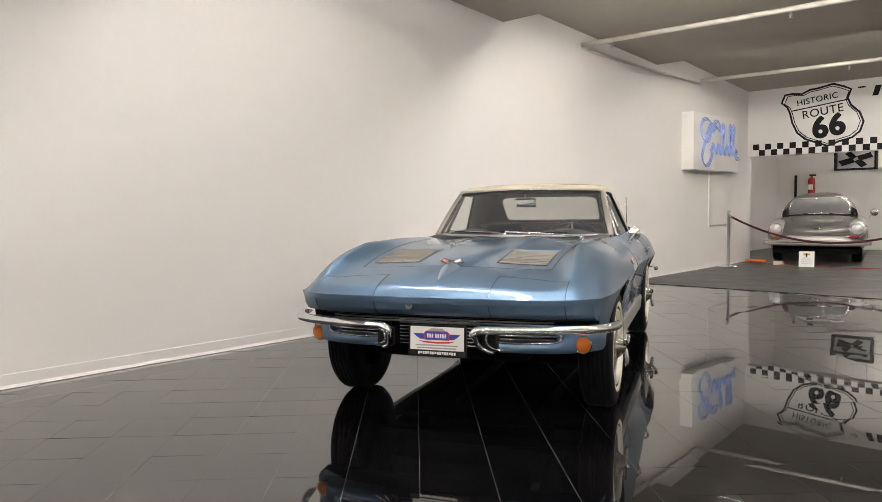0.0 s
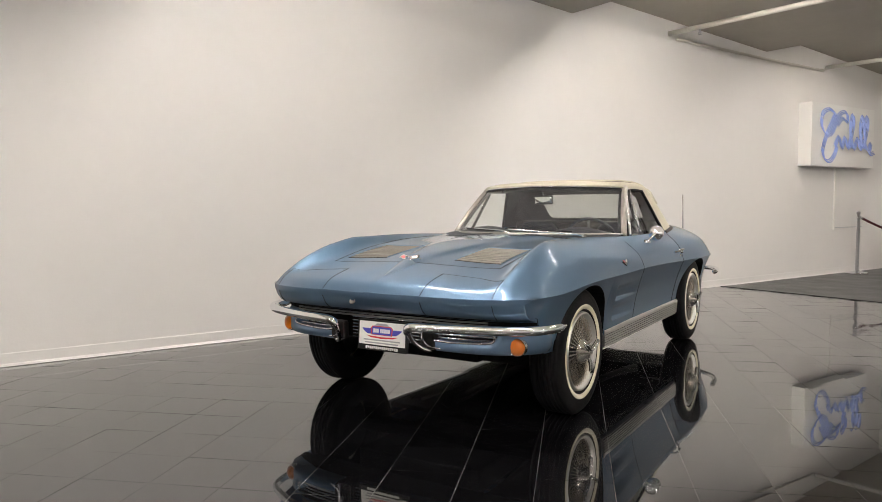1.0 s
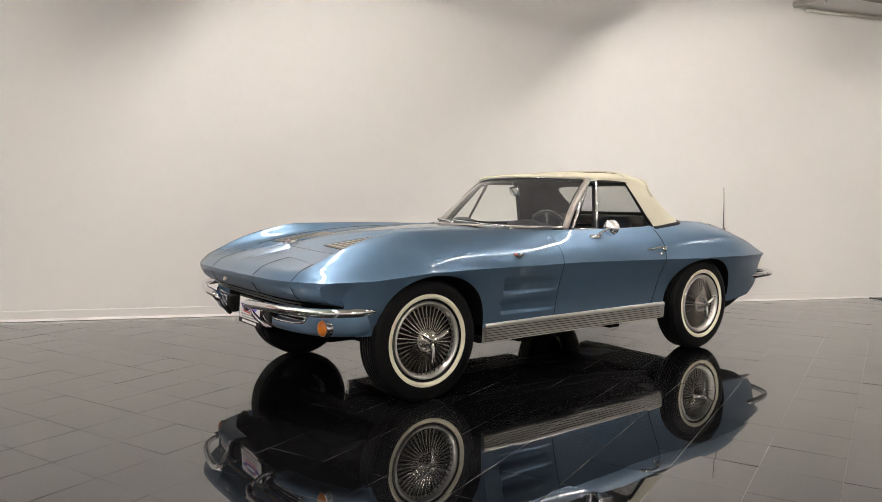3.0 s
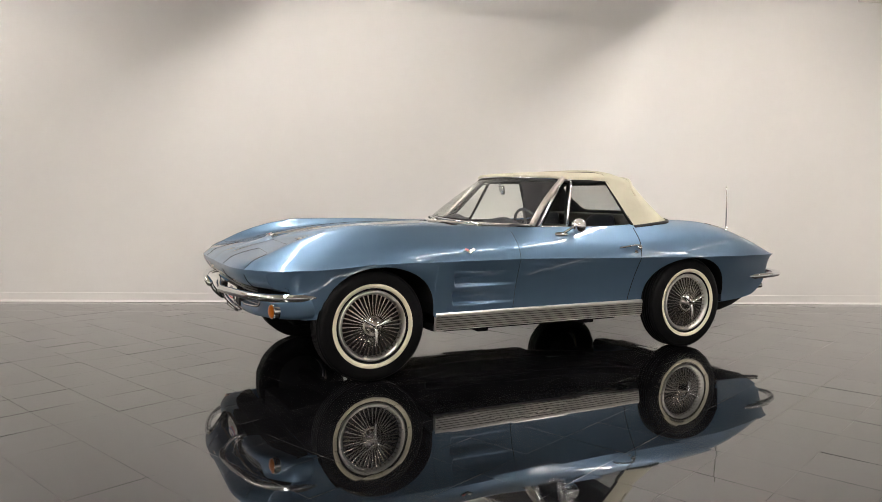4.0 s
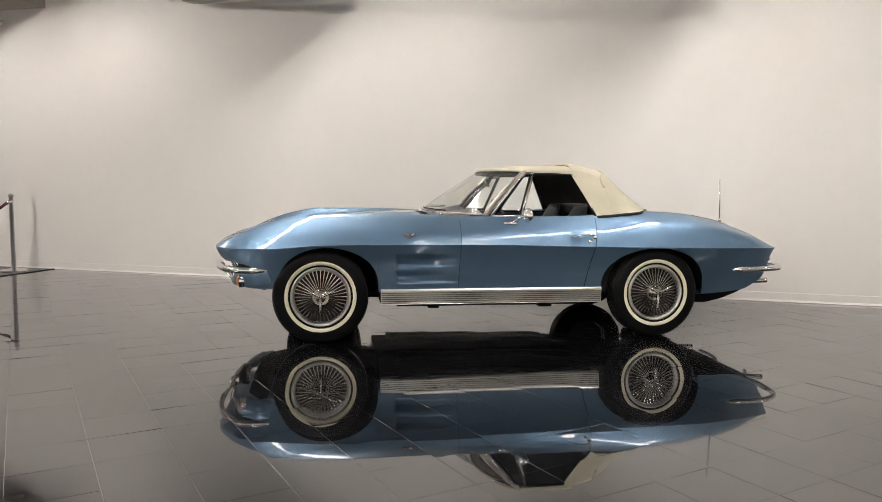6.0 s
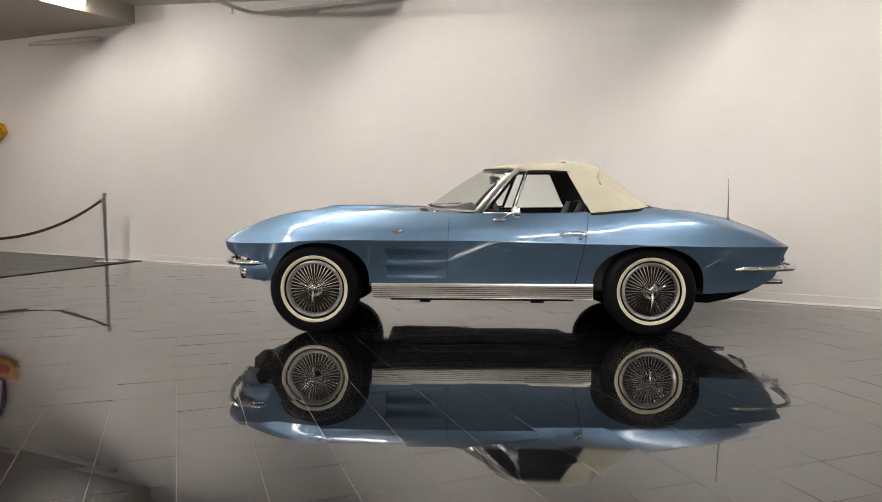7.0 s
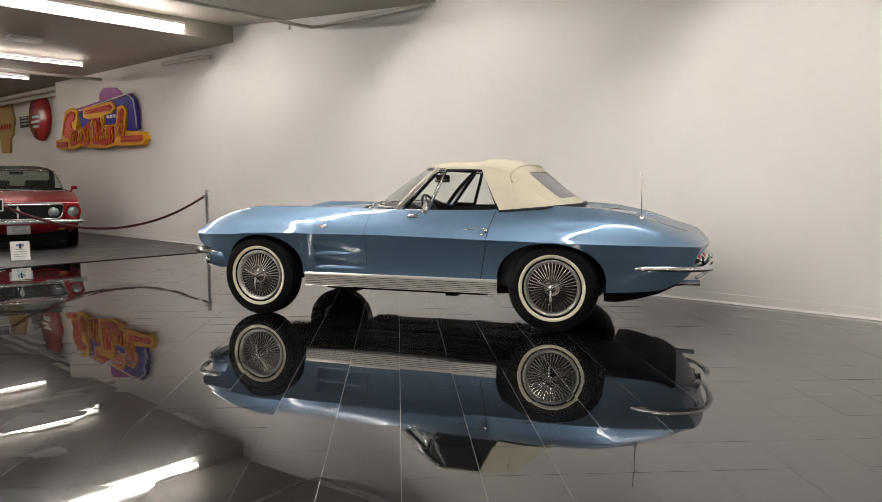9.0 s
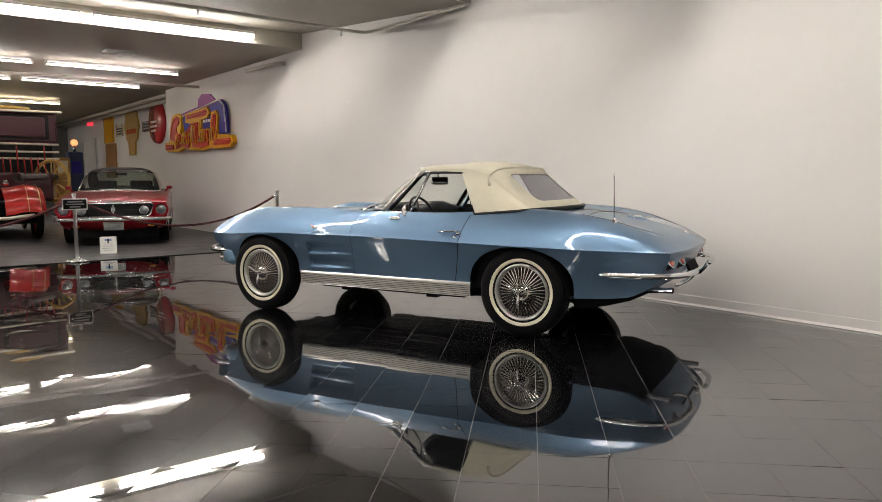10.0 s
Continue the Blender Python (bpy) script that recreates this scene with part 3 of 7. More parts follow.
    for sx in (-1, 1):
        v, f = tube_path(smooth_path([(sx * 0.30, 0.6, 0.22), (sx * 0.34, 1.6, 0.215), (sx * 0.36, 2.2, 0.25), (sx * 0.40, 2.7, 0.31), (sx * 0.53, 3.12, 0.357)], 6), 0.028, 8)
        mesh_object("exhaust_pipe", v, f, BLACK_TRIM, car, "", True)


def fin_mesh():
    vs, fs = [], []
    for rr, h, wd in ((0.066, 0.086, 0.0024), (0.125, 0.074, 0.0038), (0.188, 0.070, 0.0054)):
        for dt, dh in ((-wd, -0.022), (-wd * 0.7, 0), (wd * 0.7, 0), (wd, -0.022)):
            vs.append((h + dh, rr, dt))
    for i in range(2):
        for j in range(3):
            p = i * 4 + j
            fs.append((p, p + 1, p + 5, p + 4))
    me = bpy.data.meshes.new("fin")
    me.from_pydata(vs, [], fs)
    me.materials.append(FIN)
    return me


def wheel(parent, x, y, side, r=0.337):
    e = new("wheel")
    e.parent = parent
    e.matrix_local = pose(x, y, r) @ (Matrix.Identity(4) if side > 0 else pose(0, 0, 0, 0, 0, 180))
    tyre = [(0.19, -0.075), (0.235, -0.085), (0.29, -0.089), (0.318, -0.080), (0.331, -0.064)]
    for k in range(-2, 3):
        g = k * 0.024
        tyre += [(0.336, g - 0.0105), (0.336, g + 0.0105), (0.329, g + 0.0115), (0.329, g + 0.0128)]
    tyre += [(0.331, 0.066), (0.318, 0.080), (0.29, 0.089), (0.251, 0.0897)]
    v, f = spin(tyre, 72)
    mesh_object("tyre", v, f, RUBBER, e, "black tyre", True)
    v, f = spin([(0.251, 0.0897), (0.249, 0.0912), (0.240, 0.0900), (0.2275, 0.087), (0.2255, 0.083)], 72)
    mesh_object("whitewall", v, f, WHITEWALL, e, "cream whitewall band", True)
    v, f = spin([(0.2255, 0.084), (0.217, 0.078), (0.209, 0.066)], 72)
    mesh_object("bead", v, f, RUBBER, e, "", True)
    v, f = spin([(0.2125, 0.066), (0.2105, 0.082), (0.205, 0.087), (0.198, 0.085), (0.193, 0.074), (0.186, 0.066), (0.183, 0.05)], 72)
    mesh_object("rim_ring", v, f, ALU, e, "chrome wheel cover rim", True)
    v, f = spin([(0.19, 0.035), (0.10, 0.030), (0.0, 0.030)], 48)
    mesh_object("cover_dish", v, f, DISH_SHADE, e, "dish coloured dark for the shade between the fins", True)
    for k in range(40):
        fin = new("fin", FIN_MESH)
        fin.parent = e
        fin.matrix_local = Matrix.Rotation(2 * math.pi * k / 40, 4, "X")
    v, f = spin([(0.070, 0.074), (0.069, 0.083), (0.052, 0.104), (0.040, 0.116), (0.036, 0.124), (0.028, 0.130), (0.0, 0.132)], 36)
    mesh_object("hub_cone", v, f, HUB, e, "polished hub cone", True)
    for k in range(3):
        a = 2 * math.pi * k / 3 + 0.5
        ca, sa = math.cos(a), math.sin(a)
        pts = [(0.120, 0.012 * ca, 0.012 * sa), (0.131, 0.05 * ca, 0.05 * sa), (0.134, 0.094 * ca, 0.094 * sa), (0.130, 0.112 * ca, 0.112 * sa)]
        v, f = tube_path(smooth_path(pts, 4), [0.017, 0.017, 0.0165, 0.016, 0.0155, 0.015, 0.0145, 0.014, 0.0135, 0.013, 0.011, 0.008, 0.004], 8, 0.6)
        mesh_object("spinner_bar", v, f, CHROME, e, "", True)
    return e


# dish colour carries the dark of the gaps between the fins
DISH_SHADE = make_material("dish_shade", (0.012, 0.012, 0.012), 0.6, 0.0)
HUB = vary(make_material("hub_metal", (0.46, 0.43, 0.40), 0.2, 1.0), 20, 0.1)
FIN = make_material("fin_metal", (0.80, 0.76, 0.70), 0.17, 1.0)
FIN_MESH = fin_mesh()
ALU = vary(make_material("satin_aluminium", (0.74, 0.73, 0.70), 0.3, 1.0), 12, 0.08)
DARK_STEEL = make_material("dark_steel", (0.16, 0.16, 0.16), 0.4, 0.8)
VENT_DARK = make_material("vent_dark", (0.022, 0.021, 0.02), 0.6)
VENT_TAN = vary(make_material("vent_metal", (0.17, 0.16, 0.14), 0.55, 0.2), 30, 0.1)
SPEAR = make_material("spear_metal", (0.24, 0.32, 0.42), 0.32, 0.8, coat=1.0)
PILLAR = vary(make_material("pillar_metal", (0.40, 0.37, 0.335), 0.28, 0.75), 20, 0.08)
PLATE_BLUE = make_material("plate_blue", (0.05, 0.05, 0.36), 0.4)
PALE_PRINT = make_material("pale_blue_print", (0.22, 0.32, 0.55), 0.5)
PLATE_RED = make_material("plate_red", (0.6, 0.04, 0.05), 0.4)
FLAG_PINK = make_material("faded_flag_enamel", (0.50, 0.13, 0.14), 0.35)
GREY_BAR = make_material("grey_print", (0.35, 0.35, 0.36), 0.5)
LINER = vary(make_material("top_lining", (0.075, 0.070, 0.064), 0.85), 8, 0.1)


def blade(car, name, pts, w, h, mat=CHROME, label="", n=6):
    """A rounded bumper blade of half depth w and half height h along points."""
    path = smooth_path(pts, n)
    m = len(path)
    v, f = tube_path(path, [w * (1 - 0.75 * max(0.0, abs(2 * i / (m - 1) - 1) - 0.86) / 0.14) for i in range(m)], 14, h / w)
    return mesh_object(name, v, f, mat, car, label, True)


def nose(car):
    fy = lambda x: -0.655 + 0.2 * min(abs(x) / 0.815, 1.05) ** 6
    # painted valance under the side grilles, left and right
    for sx in (1, -1):
        rings = []
        way = [(x, fy(x)) for x in np.linspace(0.33, 0.80, 24)] + [(0.812, -0.445), (0.814, -0.41), (0.808, -0.37), (0.800, -0.345)]
        for n, (x, y) in enumerate(way):
            (xa, ya), (xb, yb) = way[max(n - 1, 0)], way[min(n + 1, len(way) - 1)]
            d = math.hypot(xb - xa, yb - ya)
            nx, ny = (yb - ya) / d, -(xb - xa) / d
            top = 0.455 if x < 0.60 else 0.455 + 0.075 * step01(0.62, 0.67, x)
            drop = 0.0 if x > 0.32 else (0.32 - x) * 0.05
            prof = [(-0.10, 0.398 - drop), (-0.03, 0.395 - drop), (0.000, 0.404), (0.010, 0.425), (0.008, top - 0.008), (-0.01, top), (-0.07, top)]
            rings.append([(sx * (x + nx * k), y + ny * k, z) for k, z in prof])
        v, f = loft(rings)
        mesh_object("valance", v, f, BLUE, car, "body-coloured front valance", True)
        # slim painted apron between bumper and lamp
        gy = lambda x: fy(x) + 0.012
        for k, z in enumerate((0.468, 0.486, 0.504)):
            x0, x1 = 0.30 + 0.008 * k, 0.625 - 0.012 * abs(k - 1)
            v, f = tube_path([(sx * x, gy(x), z) for x in np.linspace(x0, x1, 12)], 0.0052, 6)
            mesh_object("grille_bar", v, f, CHROME, car, "", True)
        loop = [(0.32, 0.456), (0.36, 0.452), (0.45, 0.451), (0.60, 0.458), (0.632, 0.475), (0.625, 0.50), (0.58, 0.518)]
        v, f = tube_path(smooth_path([(sx * x, fy(x) - 0.005, z) for x, z in loop], 5), 0.0065, 8)
        mesh_object("grille_surround", v, f, CHROME, car, "", True)
        # bumper blade and its down-turned inner end
        blade(car, "front_bumper", [(sx * 0.226, -0.745, 0.485), (sx * 0.229, -0.760, 0.508), (sx * 0.245, -0.767, 0.522), (sx * 0.28, -0.768, 0.529), (sx * 0.40, -0.757, 0.532), (sx * 0.57, -0.722, 0.534), (sx * 0.72, -0.672, 0.534), (sx * 0.835, -0.592, 0.534), (sx * 0.884, -0.48, 0.533), (sx * 0.890, -0.36, 0.532)], 0.02, 0.023, CHROME, "chrome front bumper half")
        blade(car, "bumper_hook", [(sx * 0.230, -0.752, 0.512), (sx * 0.231, -0.738, 0.478), (sx * 0.240, -0.712, 0.443), (sx * 0.262, -0.682, 0.414), (sx * 0.305, -0.655, 0.396)], 0.013, 0.013, CHROME, "chrome down-turned bumper end")
        v, f = tube_path(smooth_path([(sx * 0.335, -0.690, 0.508), (sx * 0.285, -0.700, 0.496), (sx * 0.275, -0.690, 0.458), (sx * 0.296, -0.672, 0.425), (sx * 0.36, -0.652, 0.412)], 5), 0.0055, 8)
        mesh_object("grille_end_trim", v, f, CHROME, car, "", True)
        part("grille_end_pad", boxed(sx * 0.285 - 0.042, sx * 0.285 + 0.042, -0.672, -0.62, 0.405, 0.505, bevel=0.016), BLACK_TRIM, car)
        # amber turn lamps
        lamp = new("turn_lamp")
        lamp.parent = car
        lamp.matrix_local = pose(sx * 0.727, -0.556, 0.443, 0, 0, sx * 8)
        v, f = spin([(0.046, 0.02), (0.046, -0.012), (0.041, -0.018), (0.039, -0.012)], 28, "y")
        mesh_object("bezel", v, f, CHROME, lamp, "", True)
        v, f = spin([(0.040, -0.010), (0.036, -0.022), (0.02, -0.030), (0.0, -0.032)], 28, "y")
        mesh_object("lens", v, f, AMBER, lamp, "amber glass lens", True)
    # central grille bars above and between the bumpers
    for z in (0.556, 0.542):
        v, f = tube_path([(x, fy(x) + 0.0, z) for x in np.linspace(-0.60, 0.60, 25)], 0.0045, 6)
        mesh_object("grille_bar", v, f, DARK_STEEL, car, "", True)
    for z in (0.545, 0.527, 0.509, 0.491, 0.473, 0.455, 0.437, 0.419):
        v, f = tube_path([(x, -0.615, z) for x in (-0.22, 0, 0.22)], 0.0048, 6)
        mesh_object("grille_bar", v, f, CHROME, car, "", True)
    # number plate, with printed bars
    pl = new("number_plate")
    pl.parent = car
    pl.matrix_local = pose(0, -0.648, 0.447, -4)
    part("frame", boxed(-0.158, 0.158, -0.008, 0.008, -0.082, 0.078, bevel=0.004), BLACK_TRIM, pl, "black plate frame")
    part("sheet", boxed(-0.146, 0.146, -0.0105, -0.004, -0.052, 0.068, bevel=0.002), WHITE, pl, "white plate sheet")
    slab("print_wing", [(-0.125, 0.032), (-0.125, 0.028), (-0.105, 0.012), (-0.09, 0.004), (0.09, 0.004), (0.105, 0.012), (0.125, 0.028), (0.125, 0.032)], -0.0118, -0.009, PLATE_BLUE, pl, "blue printed wing shape", "y")
    slab("print_ribbon", [(-0.10, -0.004), (-0.07, -0.014), (0.0, -0.018), (0.07, -0.014), (0.10, -0.004), (0.07, -0.006), (0.0, -0.009), (-0.07, -0.006)], -0.0121, -0.009, PLATE_RED, pl, "red printed ribbon", "y")
    slab("crest_edge", [(-0.066, 0.000), (0.066, 0.000), (0.070, 0.036), (0.058, 0.047), (-0.058, 0.047), (-0.070, 0.036)], -0.0124, -0.009, PLATE_RED, pl, "", "y")
    slab("crest_bar", [(-0.060, 0.002), (0.060, 0.002), (0.064, 0.035), (0.054, 0.043), (-0.054, 0.043), (-0.064, 0.035)], -0.0130, -0.009, PLATE_BLUE, pl, "blue printed block", "y")
    slab("crest_roof", [(-0.050, 0.047), (0.050, 0.047), (0.030, 0.060), (-0.030, 0.060)], -0.0120, -0.009, GREY_BAR, pl, "", "y")
    for k in range(8):
        x = -0.048 + 0.0128 * k + (0.006 if k > 2 else 0)
        part("print_bar", boxed(x - 0.0042, x + 0.0042, -0.0138, -0.0125, 0.012, 0.033), WHITE, pl)
    for k in range(16):
        x = -0.098 + 0.013 * k
        part("print_bar", boxed(x - 0.0045, x + 0.0045, -0.0095, -0.007, -0.074 + 0.003 * (k % 3 == 1), -0.060), WHITE, pl)
    for z, w in ((-0.027, 0.115), (-0.041, 0.105)):
        part("print_bar", boxed(-w, w, -0.0121, -0.009, z - 0.0035, z + 0.0035), GREY_BAR, pl)
    # hood latch lock below the nose edge
    v, f = spin([(0.017, 0.004), (0.017, -0.001), (0.0155, -0.003), (0.0125, -0.003), (0.011, 0.0), (0.010, 0.003), (0.0, 0.003)], 18, "y")
    ob = mesh_object("nose_lock", v, f, PILLAR, car, "round metal lock", True)
    ob.matrix_local = pose(-0.112, -0.756, 0.632, -30)


def hood_details(car):
    # crossed-flag badge on its spear-shaped base
    p = on_top(0, -0.405)
    rings = []
    for t in np.linspace(0, 1, 13):
        w = 0.003 + 0.056 * t ** 0.85 * (1 - step01(0.88, 1.0, t) * 0.6)
        y = -0.63 + 0.235 * t
        z0 = on_top(0, y).z
        h = 0.022 * t * (1 - step01(0.9, 1.0, t) * 0.8)
        rings.append([(-w, y, z0 - 0.003), (-w * 0.55, y, z0 + h * 0.8 + 0.001), (0, y, z0 + h + 0.003), (w * 0.55, y, z0 + h * 0.8 + 0.001), (w, y, z0 - 0.003)])
    v, f = loft(rings, caps=False)
    mesh_object("badge_base", v, f, SPEAR, car, "bright spear-shaped badge base", True)
    for sx, mat in ((1, WHITE), (-1, FLAG_PINK)):
        fm = pose(p.x + sx * 0.034, p.y, p.z + 0.024, 30, sx * -10, sx * 24)
        part("badge_flag_rim", boxed(-0.028, 0.028, -0.017, 0.017, -0.003, 0.003, bevel=0.002, m=fm), CHROME, car)
        part("badge_flag", boxed(-0.017, 0.017, -0.009, 0.009, 0.001, 0.0042, bevel=0.001, m=fm), mat, car)
    v, f = tube_path([(-0.058, p.y + 0.03, p.z + 0.016), (0, p.y - 0.025, p.z + 0.028), (0.058, p.y + 0.03, p.z + 0.016)], 0.005, 6)
    mesh_object("badge_staff", v, f, CHROME, car, "", True)
    # louvred panels let into the hood
    for sx in (1, -1):
        x0, x1, y0, y1 = 0.225, 0.505, -0.295, 0.095
        rings = [[on_top(sx * x, y, 0.0012) for x in np.linspace(x0, x1, 10)] for y in np.linspace(y0, y1, 18)]
        v, f = loft(rings)
        mesh_object("vent_base", v, f, VENT_DARK, car, "hood vent panel with dark slots", True)
        v, f = tube_path([on_top(sx * x, y, 0.001) for x, y in [(x0, y) for y in np.linspace(y0, y1, 10)] + [(x, y1) for x in np.linspace(x0, x1, 6)] + [(x1, y) for y in np.linspace(y1, y0, 10)]], 0.0035, 5)
        mesh_object("vent_frame", v, f, BLUE, car)
        for k in range(10):
            y = y0 + 0.024 + (y1 - y0 - 0.048) * k / 9
            rings = []
            for x in np.linspace(x0 + 0.008, x1 - 0.008, 9):
                rings.append([on_top(sx * x, y + dy, h) for dy, h in ((-0.0145, 0.0012), (-0.012, 0.0060), (0.009, 0.0030), (0.011, 0.0012))])
            v, f = loft(rings, close=True, caps=True)
            mesh_object("vent_louvre", v, f, VENT_TAN, car)
        seam(car, [on_top(sx * x, y0 - 0.004, 0.001) for x in np.linspace(x0, x1, 8)], 0.0025)
        # hood and lamp-cover gaps
        for x, y0 in ((0.305, -0.545), (0.668, -0.585)):
            seam(car, [on_top(sx * x, y, 0.0006) for y in np.linspace(y0, S0 + bow(x, S0) + 0.004, 24)])
            seam(car, [(sx * x, q + bow(x, q) - 0.0012, low_z(q)) for q in np.linspace(S0 + 0.002, -0.70, 10)])
        seam(car, [on_top(sx * x, -0.545 - 0.04 * step01(0.5, 0.668, x), 0.0003) for x in np.linspace(0.305, 0.668, 16)], 0.0009)
        seam(car, [on_top(sx * x, -0.405 + 0.03 * (x / 0.54) ** 2, 0.0003) for x in np.linspace(0.05, 0.54, 14)], 0.0011)
        seam(car, [on_top(sx * (0.54 + 0.03 * (y + 0.37)), y, 0.0004) for y in np.linspace(-0.375, 0.735, 30)], 0.0018)
        # doors
        seam(car, [on_side(1.0 - 0.014 * (0.87 - z) / 0.49, z, sx) for z in np.linspace(0.872, 0.385, 30)])
        seam(car, [on_side(2.03 - 0.19 * (0.878 - z), z, sx) for z in np.linspace(0.89, 0.385, 30)], 0.003)
        # fender emblem: crossed flags on a slim chrome diamond
        q = on_side(0.624, 0.769, sx, 0.004)
        lean = pose(q.x, q.y, q.z, 0, sx * -28, 0) @ Matrix.Scale(0.8, 4)
        bm = bmesh.new()
        ring = [(0.0, -0.062, 0.006), (0.0, -0.030, -0.010), (0.0, 0.0, -0.028), (0.0, 0.030, -0.010), (0.0, 0.062, 0.006), (0.0, 0.026, 0.010), (0.0, 0.0, 0.004), (0.0, -0.026, 0.010)]
        lo = [bm.verts.new(lean @ Vector((-0.004, y, z))) for _, y, z in ring]
        hi = [bm.verts.new(lean @ Vector((0.004, y * 0.93, z * 0.93))) for _, y, z in ring]
        bm.faces.new(lo)
        bm.faces.new(hi)
        for k in range(8):
            bm.faces.new((lo[k], lo[(k + 1) % 8], hi[(k + 1) % 8], hi[k]))
        bmesh.ops.recalc_face_normals(bm, faces=bm.faces)
        part("fender_emblem", bm, CHROME, car, "crossed-flag emblem")
        for sy, mat in ((-1, FLAG_PINK), (1, ALU)):
            bm = boxed(-0.003, 0.003, -0.015, 0.015, -0.008, 0.008, bevel=0.0015, m=lean @ pose(sx * 0.005, sy * 0.026, 0.008, 22 * sy, 0, 0))
            part("emblem_flag", bm, mat, car)
        # door handle
        q = on_side(1.95, 0.752, sx, 0.02)
        v, f = tube_path(smooth_path([(q.x - sx * 0.018, 1.812, 0.760), (q.x + sx * 0.002, 1.845, 0.766), (q.x + sx * 0.008, 1.92, 0.776), (q.x + sx * 0.004, 1.985, 0.774)], 5), 0.009, 8, 0.7)
        mesh_object("door_handle", v, f, CHROME, car, "chrome lever handle", True)
        v, f = spin([(0.016, -0.02), (0.016, 0.006), (0.012, 0.010), (0, 0.011)], 16)
        ob = mesh_object("handle_button", v, f, CHROME, car, "", True)
        ob.matrix_local = pose(q.x - sx * 0.012, 1.99, 0.757, 0, 0, 0 if sx > 0 else 180)
        ob = mesh_object("key_lock", v, f, CHROME, car, "", True)
        ob.matrix_local = pose(q.x - sx * 0.018, 1.958, 0.724, 0, 0, 0 if sx > 0 else 180)
        # ribbed sill panel
        prof = [(0.782, 0.384), (0.806, 0.381), (0.811, 0.372)]
        z = 0.365
        for k in range(6):
            prof += [(0.812 - 0.0012 * k, z), (0.812 - 0.0012 * k, z - 0.010), (0.803 - 0.0012 * k, z - 0.0115), (0.803 - 0.0012 * k, z - 0.0135)]
            z -= 0.0148
        prof += [(0.80, 0.270), (0.775, 0.266)]
        v, f = loft([[(sx * (x + dx), y, zz) for x, zz in prof] for y, dx in ((0.425, 0.0), (1.2, -0.004), (2.068, -0.003))])
        f.append(tuple(range(len(prof))))
        mesh_object("sill_trim", v, f, ALU, car, "ribbed bright sill panel")
        # black strips laid in the grooves to paint in their shade
        for k in range(6):
            zz = 0.365 - 0.0148 * k - 0.0122
            v, f = tube_path([(sx * (0.8075 - 0.0012 * k), 0.43, zz), (sx * (0.8045 - 0.0012 * k), 2.063, zz)], 0.0017, 5)
            mesh_object("groove_shade_strip", v, f, BLACK_TRIM, car)


